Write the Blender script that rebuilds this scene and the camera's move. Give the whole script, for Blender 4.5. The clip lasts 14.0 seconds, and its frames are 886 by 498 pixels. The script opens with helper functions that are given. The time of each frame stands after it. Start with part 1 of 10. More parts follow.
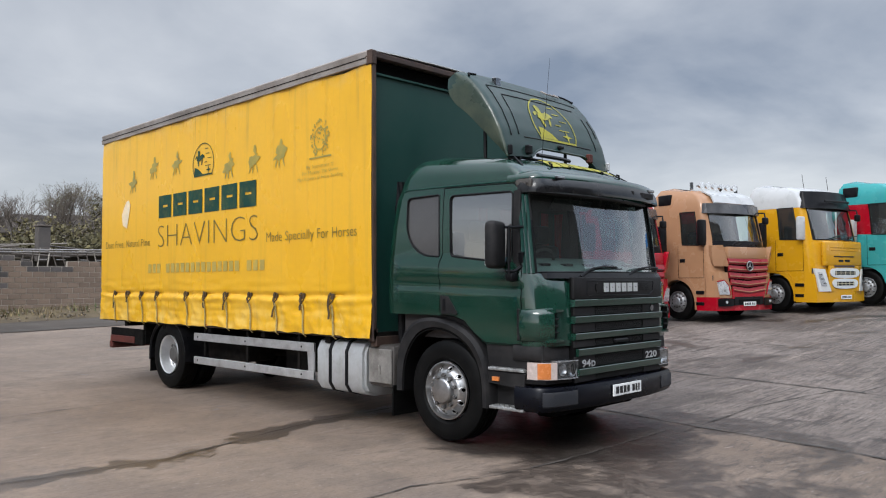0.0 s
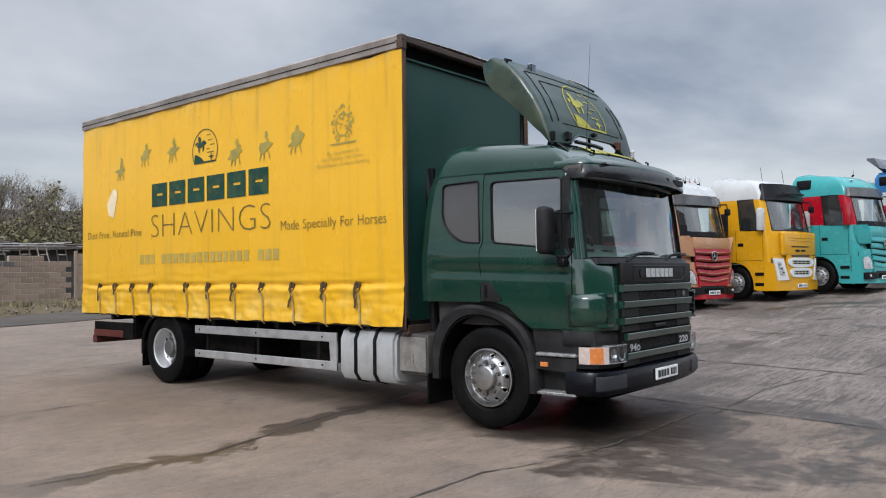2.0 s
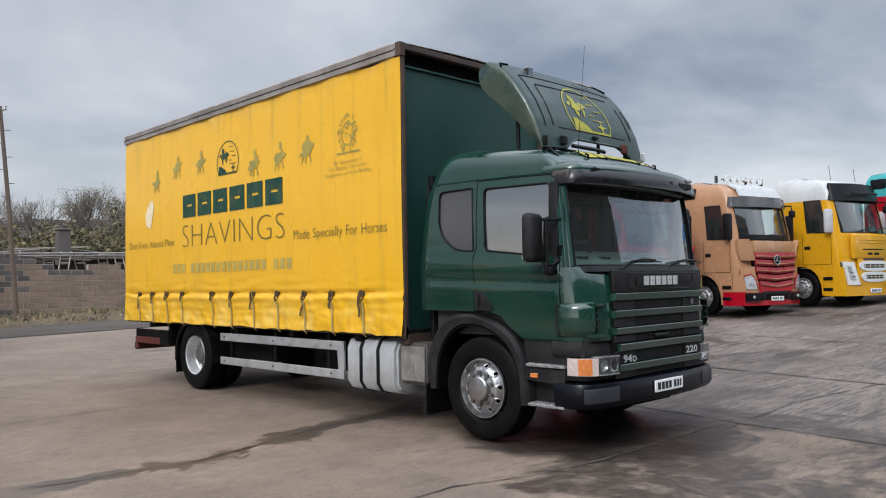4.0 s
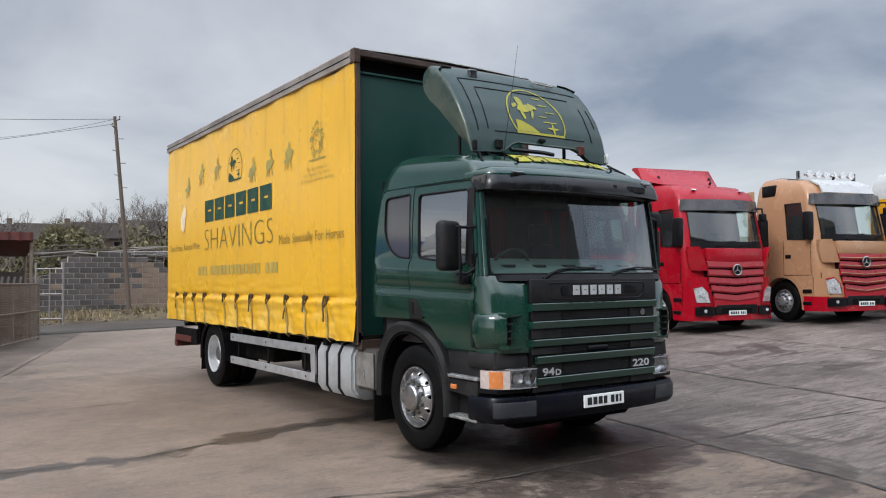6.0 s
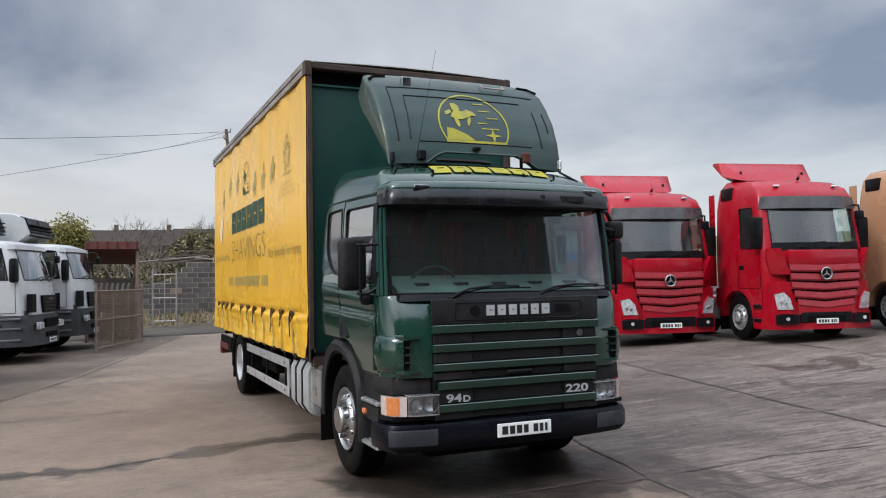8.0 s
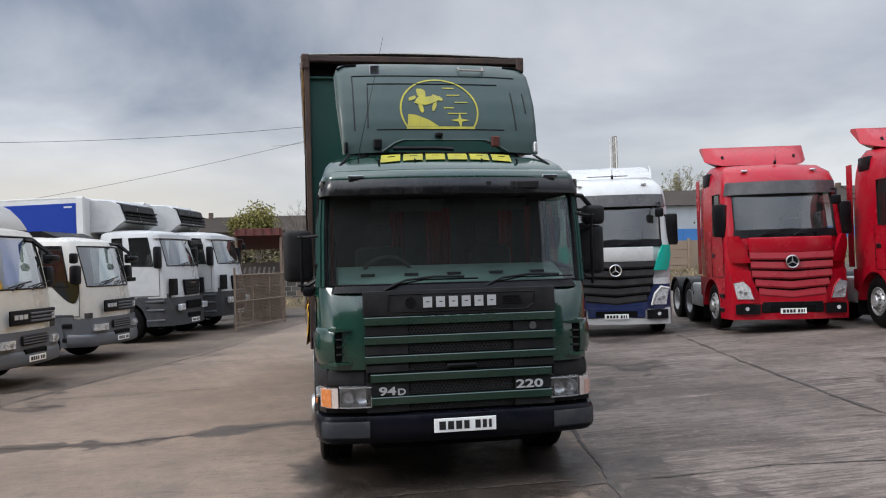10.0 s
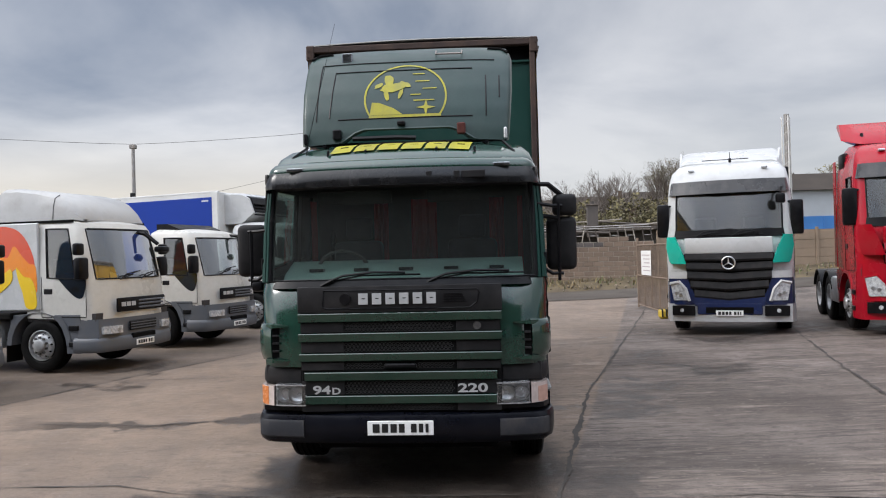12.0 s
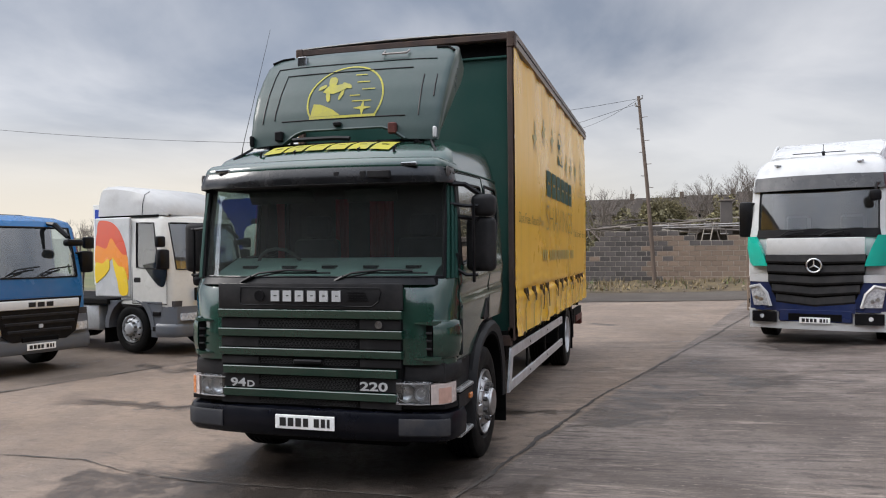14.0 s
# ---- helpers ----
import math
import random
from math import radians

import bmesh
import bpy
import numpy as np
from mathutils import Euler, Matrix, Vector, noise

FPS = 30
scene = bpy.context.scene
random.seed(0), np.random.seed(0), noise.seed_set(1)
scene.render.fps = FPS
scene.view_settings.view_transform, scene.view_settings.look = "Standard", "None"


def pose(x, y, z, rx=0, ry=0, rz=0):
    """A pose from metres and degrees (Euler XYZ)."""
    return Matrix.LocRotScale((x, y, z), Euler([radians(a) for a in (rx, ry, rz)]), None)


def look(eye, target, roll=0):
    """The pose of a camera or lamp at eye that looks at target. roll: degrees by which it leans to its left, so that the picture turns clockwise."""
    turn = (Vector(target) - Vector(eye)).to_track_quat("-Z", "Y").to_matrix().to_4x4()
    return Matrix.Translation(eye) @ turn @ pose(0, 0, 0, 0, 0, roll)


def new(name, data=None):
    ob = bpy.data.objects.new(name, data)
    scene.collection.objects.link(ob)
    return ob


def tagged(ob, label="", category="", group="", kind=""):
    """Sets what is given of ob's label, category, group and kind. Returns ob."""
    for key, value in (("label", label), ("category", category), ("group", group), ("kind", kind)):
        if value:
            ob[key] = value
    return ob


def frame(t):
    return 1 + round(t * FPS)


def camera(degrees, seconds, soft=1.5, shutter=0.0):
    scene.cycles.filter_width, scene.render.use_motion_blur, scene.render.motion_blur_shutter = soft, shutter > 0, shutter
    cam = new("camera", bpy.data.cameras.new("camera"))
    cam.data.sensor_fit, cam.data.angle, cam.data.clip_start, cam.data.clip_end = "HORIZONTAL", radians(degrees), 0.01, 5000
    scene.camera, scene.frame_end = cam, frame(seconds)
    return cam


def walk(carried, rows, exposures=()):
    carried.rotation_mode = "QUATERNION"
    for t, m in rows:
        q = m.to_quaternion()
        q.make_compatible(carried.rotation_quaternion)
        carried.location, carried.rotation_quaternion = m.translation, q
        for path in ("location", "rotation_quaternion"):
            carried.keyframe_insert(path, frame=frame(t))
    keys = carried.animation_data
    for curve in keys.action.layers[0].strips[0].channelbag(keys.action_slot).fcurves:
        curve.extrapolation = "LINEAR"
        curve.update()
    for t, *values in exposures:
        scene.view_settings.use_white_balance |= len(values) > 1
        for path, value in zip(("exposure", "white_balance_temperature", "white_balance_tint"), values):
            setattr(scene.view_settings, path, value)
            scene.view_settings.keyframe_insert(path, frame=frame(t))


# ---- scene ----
cam = camera(59.0, 14.0, soft=1.1)
# seconds, eye, a point looked at, roll
ROWS = [
    (0.0, (4.232, -6.93, 1.63), (2.832, -5.505, 1.712), -0.3),
    (0.5, (3.951, -7.176, 1.602), (2.592, -5.711, 1.681), -0.4),
    (1.0, (3.79, -7.415, 1.583), (2.471, -5.913, 1.658), -0.6),
    (1.5, (3.579, -7.572, 1.576), (2.293, -6.043, 1.648), -0.7),
    (2.0, (3.365, -7.625, 1.563), (2.092, -6.084, 1.629), -0.7),
    (4.5, (4.293, -6.606, 1.611), (2.808, -5.269, 1.694), -1.0),
    (5.0, (4.653, -6.237, 1.648), (3.113, -4.964, 1.728), -0.9),
    (5.5, (4.922, -5.821, 1.658), (3.328, -4.614, 1.735), -0.7),
    (6.0, (5.161, -5.347, 1.668), (3.516, -4.212, 1.746), -0.6),
    (6.5, (5.383, -4.859, 1.702), (3.688, -3.8, 1.781), -0.6),
    (7.0, (5.564, -4.344, 1.756), (3.823, -3.362, 1.84), -0.7),
    (9.5, (6.298, -1.765, 1.872), (4.354, -1.301, 1.916), -1.4),
    (10.0, (6.362, -1.229, 1.885), (4.391, -0.894, 1.919), -1.5),
    (10.5, (6.328, -0.714, 1.878), (4.34, -0.501, 1.905), -1.4),
    (11.0, (6.299, -0.199, 1.869), (4.301, -0.108, 1.891), -1.4),
    (11.5, (6.212, 0.309, 1.861), (4.213, 0.282, 1.88), -1.4),
    (12.0, (6.098, 0.801, 1.891), (4.103, 0.659, 1.907), -1.4),
    (12.5, (6.042, 1.329, 1.911), (4.058, 1.077, 1.925), -1.3),
    (13.0, (5.923, 1.82, 1.918), (3.955, 1.466, 1.929), -1.2),
    (13.5, (5.848, 2.341, 1.921), (3.901, 1.884, 1.931), -0.8),
    (14.0, (5.741, 2.814, 1.906), (3.818, 2.262, 1.914), -0.5),
]
walk(cam, [(t, look(eye, target, roll)) for t, eye, target, roll in ROWS], exposures=((0.0, -0.05, 6220, 10), (7.0, -0.02, 6270, 10), (10.0, 0.0, 6350, 11), (14.0, 0.10, 6500, 12)))

# ---------------------------------------------------------------- light
world = bpy.data.worlds.new("overcast_sky")
scene.world = world
world.use_nodes = True


def build_sky():
    nt = world.node_tree
    nt.nodes.clear()
    out = nt.nodes.new("ShaderNodeOutputWorld")
    bg = nt.nodes.new("ShaderNodeBackground")
    sky = nt.nodes.new("ShaderNodeTexSky")
    sky.sky_type = "NISHITA"
    sky.sun_disc = False
    sky.sun_elevation = radians(35)
    sky.sun_rotation = radians(162)
    co = nt.nodes.new("ShaderNodeTexCoord")
    # the cloud deck: the direction is laid out flat, so that clouds draw together towards the horizon
    sep = nt.nodes.new("ShaderNodeSeparateXYZ")
    nt.links.new(co.outputs["Generated"], sep.inputs[0])

    def math_node(op, a, b):
        n = nt.nodes.new("ShaderNodeMath")
        n.operation = op
        for k, v in enumerate((a, b)):
            if v is None:
                continue
            if isinstance(v, (int, float)):
                n.inputs[k].default_value = v
            else:
                nt.links.new(v, n.inputs[k])
        return n.outputs[0]

    up = math_node("ADD", math_node("MAXIMUM", sep.outputs["Z"], 0.0), 0.22)
    comb = nt.nodes.new("ShaderNodeCombineXYZ")
    nt.links.new(math_node("DIVIDE", sep.outputs["X"], up), comb.inputs[0])
    nt.links.new(math_node("DIVIDE", sep.outputs["Y"], up), comb.inputs[1])
    big = nt.nodes.new("ShaderNodeTexNoise")
    big.inputs["Scale"].default_value = 0.85
    big.inputs["Detail"].default_value = 7.0
    big.inputs["Roughness"].default_value = 0.52
    big.inputs["Distortion"].default_value = 0.3
    nt.links.new(comb.outputs[0], big.inputs["Vector"])
    ramp = nt.nodes.new("ShaderNodeValToRGB")
    ramp.color_ramp.elements[0].position = 0.36
    ramp.color_ramp.elements[0].color = (2.7, 3.15, 3.95, 1)
    ramp.color_ramp.elements[1].position = 0.64
    ramp.color_ramp.elements[1].color = (7.6, 7.75, 8.0, 1)
    nt.links.new(big.outputs["Fac"], ramp.inputs["Fac"])
    # a paler, slightly warm band close to the horizon
    low = nt.nodes.new("ShaderNodeMapRange")
    low.inputs["From Min"].default_value = 0.02
    low.inputs["From Max"].default_value = 0.19
    low.inputs["To Min"].default_value = 0.9
    low.inputs["To Max"].default_value = 0.0
    nt.links.new(sep.outputs["Z"], low.inputs["Value"])
    pale = nt.nodes.new("ShaderNodeMix")
    pale.data_type = "RGBA"
    pale.inputs["B"].default_value = (9.0, 9.0, 8.8, 1)
    nt.links.new(low.outputs[0], pale.inputs["Factor"])
    nt.links.new(ramp.outputs["Color"], pale.inputs["A"])
    # a cream gap under the clouds in the south-west
    gap = nt.nodes.new("ShaderNodeVectorMath")
    gap.operation = "DOT_PRODUCT"
    gap.inputs[1].default_value = (-0.85, -0.53, 0.0)
    nt.links.new(co.outputs["Generated"], gap.inputs[0])
    width = nt.nodes.new("ShaderNodeMapRange")
    width.interpolation_type = "SMOOTHSTEP"
    width.inputs["From Min"].default_value, width.inputs["From Max"].default_value = 0.80, 0.97
    nt.links.new(gap.outputs["Value"], width.inputs["Value"])
    height = nt.nodes.new("ShaderNodeMapRange")
    height.interpolation_type = "SMOOTHSTEP"
    height.inputs["From Min"].default_value, height.inputs["From Max"].default_value = 0.17, 0.04
    height.inputs["To Max"].default_value = 0.75
    nt.links.new(sep.outputs["Z"], height.inputs["Value"])
    warm = nt.nodes.new("ShaderNodeMix")
    warm.data_type = "RGBA"
    warm.inputs["B"].default_value = (8.0, 7.2, 5.9, 1)
    nt.links.new(math_node("MULTIPLY", width.outputs[0], height.outputs[0]), warm.inputs["Factor"])
    nt.links.new(pale.outputs["Result"], warm.inputs["A"])
    # an overcast sky grows brighter towards the zenith
    rise = nt.nodes.new("ShaderNodeMapRange")
    rise.interpolation_type = "SMOOTHSTEP"
    rise.inputs["From Min"].default_value, rise.inputs["From Max"].default_value = 0.36, 0.85
    rise.inputs["To Min"].default_value, rise.inputs["To Max"].default_value = 1.0, 2.5
    nt.links.new(sep.outputs["Z"], rise.inputs["Value"])
    # and towards the veiled sun
    dot = nt.nodes.new("ShaderNodeVectorMath")
    dot.operation = "DOT_PRODUCT"
    dot.inputs[1].default_value = (0.72, -0.16, 0.66)
    nt.links.new(co.outputs["Generated"], dot.inputs[0])
    glow = nt.nodes.new("ShaderNodeMapRange")
    glow.interpolation_type = "SMOOTHSTEP"
    glow.inputs["From Min"].default_value, glow.inputs["From Max"].default_value = -0.1, 1.0
    glow.inputs["To Min"].default_value, glow.inputs["To Max"].default_value = 1.0, 2.6
    nt.links.new(dot.outputs["Value"], glow.inputs["Value"])
    gain = math_node("MULTIPLY", rise.outputs[0], glow.outputs[0])
    for way, amount in (((-0.84, -0.52, 0.15), 1.06), ((0.30, -0.92, 0.25), 1.8), ((-0.955, 0.22, 0.20), 0.93), ((-0.22, 0.95, 0.30), 0.97)):
        bank = nt.nodes.new("ShaderNodeVectorMath")
        bank.operation = "DOT_PRODUCT"
        bank.inputs[1].default_value = way
        nt.links.new(co.outputs["Generated"], bank.inputs[0])
        soft = nt.nodes.new("ShaderNodeMapRange")
        soft.interpolation_type = "SMOOTHSTEP"
        soft.inputs["From Min"].default_value, soft.inputs["From Max"].default_value = 0.84, 0.99
        soft.inputs["To Min"].default_value, soft.inputs["To Max"].default_value = 1.0, amount
        nt.links.new(bank.outputs["Value"], soft.inputs["Value"])
        gain = math_node("MULTIPLY", gain, soft.outputs[0])
    lift = nt.nodes.new("ShaderNodeVectorMath")
    lift.operation = "SCALE"
    nt.links.new(warm.outputs["Result"], lift.inputs[0])
    nt.links.new(gain, lift.inputs["Scale"])
    mix = nt.nodes.new("ShaderNodeMix")
    mix.data_type = "RGBA"
    mix.inputs["Factor"].default_value = 0.88
    nt.links.new(sky.outputs["Color"], mix.inputs["A"])
    nt.links.new(lift.outputs[0], mix.inputs["B"])
    nt.links.new(mix.outputs["Result"], bg.inputs["Color"])
    bg.inputs["Strength"].default_value = 0.1
    nt.links.new(bg.outputs[0], out.inputs["Surface"])


build_sky()
sun_data = bpy.data.lights.new("sun", "SUN")
sun_data.energy = 1.5
sun_data.angle = radians(16)
sun_data.color = (1.0, 0.965, 0.92)
sun = new("sun", sun_data)
sun.matrix_world = look((4, -18, 14), (0, 0, 0))

# ---------------------------------------------------------------- materials
def material(name, color, rough=0.6, metal=0.0, vary=0.12, scale=3.0, fine=60.0, bump=0.0, bump_scale=80.0,
             dirt=None, dirt_amount=0.0, dirt_scale=1.2, coat=0.0, rough_vary=0.1, stretch=(1, 1, 1), random_piece=0.0, spec=0.5):
    """A surface with two scales of variation, optional dirt patches and fine relief."""
    m = bpy.data.materials.new(name)
    m.use_nodes = True
    nt = m.node_tree
    b = nt.nodes["Principled BSDF"]
    co = nt.nodes.new("ShaderNodeTexCoord")
    mp = nt.nodes.new("ShaderNodeMapping")
    mp.inputs["Scale"].default_value = stretch
    nt.links.new(co.outputs["Object"], mp.inputs["Vector"])

    def noise_tex(sc, detail=4.0, rough_=0.6):
        n = nt.nodes.new("ShaderNodeTexNoise")
        n.inputs["Scale"].default_value = sc
        n.inputs["Detail"].default_value = detail
        n.inputs["Roughness"].default_value = rough_
        nt.links.new(mp.outputs[0], n.inputs["Vector"])
        return n.outputs["Fac"]

    def remap(v, lo, hi, a=0.0, z=1.0):
        r = nt.nodes.new("ShaderNodeMapRange")
        r.inputs["From Min"].default_value, r.inputs["From Max"].default_value = lo, hi
        r.inputs["To Min"].default_value, r.inputs["To Max"].default_value = a, z
        nt.links.new(v, r.inputs["Value"])
        return r.outputs[0]

    def mix(fac, a, z):
        n = nt.nodes.new("ShaderNodeMix")
        n.data_type = "RGBA"
        for key, v in (("Factor", fac), ("A", a), ("B", z)):
            if isinstance(v, (tuple, list)):
                n.inputs[key].default_value = (*v[:3], 1)
            elif isinstance(v, (int, float)):
                n.inputs[key].default_value = v
            else:
                nt.links.new(v, n.inputs[key])
        return n.outputs["Result"]

    def shade(k):
        return tuple(min(1.0, c * k) for c in color[:3])

    large = remap(noise_tex(scale), 0.3, 0.7)
    small = remap(noise_tex(fine, 2.0), 0.3, 0.7)
    col = mix(large, shade(1 - vary), shade(1 + vary))
    col = mix(remap(small, 0, 1, 0.0, 0.35), col, shade(1 - 1.6 * vary))
    if random_piece:
        info = nt.nodes.new("ShaderNodeObjectInfo")
        geo = nt.nodes.new("ShaderNodeNewGeometry")
        add = nt.nodes.new("ShaderNodeMath")
        add.operation = "ADD"
        nt.links.new(info.outputs["Random"], add.inputs[0])
        nt.links.new(geo.outputs["Random Per Island"], add.inputs[1])
        fr = nt.nodes.new("ShaderNodeMath")
        fr.operation = "FRACT"
        nt.links.new(add.outputs[0], fr.inputs[0])
        hsv = nt.nodes.new("ShaderNodeHueSaturation")
        nt.links.new(remap(fr.outputs[0], 0, 1, 1 - random_piece, 1 + random_piece), hsv.inputs["Value"])
        nt.links.new(col, hsv.inputs["Color"])
        col = hsv.outputs["Color"]
    if dirt is not None:
        d = remap(noise_tex(dirt_scale, 6.0, 0.65), 0.45, 0.75, 0.0, dirt_amount)
        col = mix(d, col, dirt)
    nt.links.new(col, b.inputs["Base Color"])
    nt.links.new(remap(large, 0, 1, max(0.02, rough - rough_vary), min(1.0, rough + rough_vary)), b.inputs["Roughness"])
    b.inputs["Metallic"].default_value = metal
    b.inputs["Specular IOR Level"].default_value = spec
    b.inputs["Coat Weight"].default_value = coat
    b.inputs["Coat Roughness"].default_value = 0.08
    if bump:
        bn = nt.nodes.new("ShaderNodeBump")
        bn.inputs["Strength"].default_value = bump
        bn.inputs["Distance"].default_value = 0.01
        nt.links.new(noise_tex(bump_scale, 3.0), bn.inputs["Height"])
        nt.links.new(bn.outputs[0], b.inputs["Normal"])
    return m


def glass_material(name, tint, gloss=1.5, steep=5.0, dusty=0.014):
    m = bpy.data.materials.new(name)
    m.use_nodes = True
    nt = m.node_tree
    nt.nodes.clear()
    out = nt.nodes.new("ShaderNodeOutputMaterial")
    tr = nt.nodes.new("ShaderNodeBsdfTransparent")
    tr.inputs["Color"].default_value = (*tint, 1)
    gl = nt.nodes.new("ShaderNodeBsdfGlossy")
    gl.inputs["Roughness"].default_value = 0.03
    # the same on both faces of the pane: a base reflectance that rises steeply towards grazing
    base = ((gloss - 1) / (gloss + 1)) ** 2
    face = nt.nodes.new("ShaderNodeLayerWeight")
    face.inputs["Blend"].default_value = 0.5
    power = nt.nodes.new("ShaderNodeMath")
    power.operation = "POWER"
    power.inputs[1].default_value = steep
    nt.links.new(face.outputs["Facing"], power.inputs[0])
    fr = nt.nodes.new("ShaderNodeMath")
    fr.operation = "MULTIPLY_ADD"
    fr.inputs[1].default_value = 1.0 - base
    fr.inputs[2].default_value = base
    nt.links.new(power.outputs[0], fr.inputs[0])
    mx = nt.nodes.new("ShaderNodeMixShader")
    nt.links.new(fr.outputs[0], mx.inputs["Fac"])
    nt.links.new(tr.outputs[0], mx.inputs[1])
    nt.links.new(gl.outputs[0], mx.inputs[2])
    # a thin film of road dust
    dust = nt.nodes.new("ShaderNodeBsdfDiffuse")
    dust.inputs["Color"].default_value = (0.55, 0.60, 0.58, 1)
    film = nt.nodes.new("ShaderNodeMixShader")
    film.inputs["Fac"].default_value = dusty
    nt.links.new(mx.outputs[0], film.inputs[1])
    nt.links.new(dust.outputs[0], film.inputs[2])
    nt.links.new(film.outputs[0], out.inputs["Surface"])
    return m


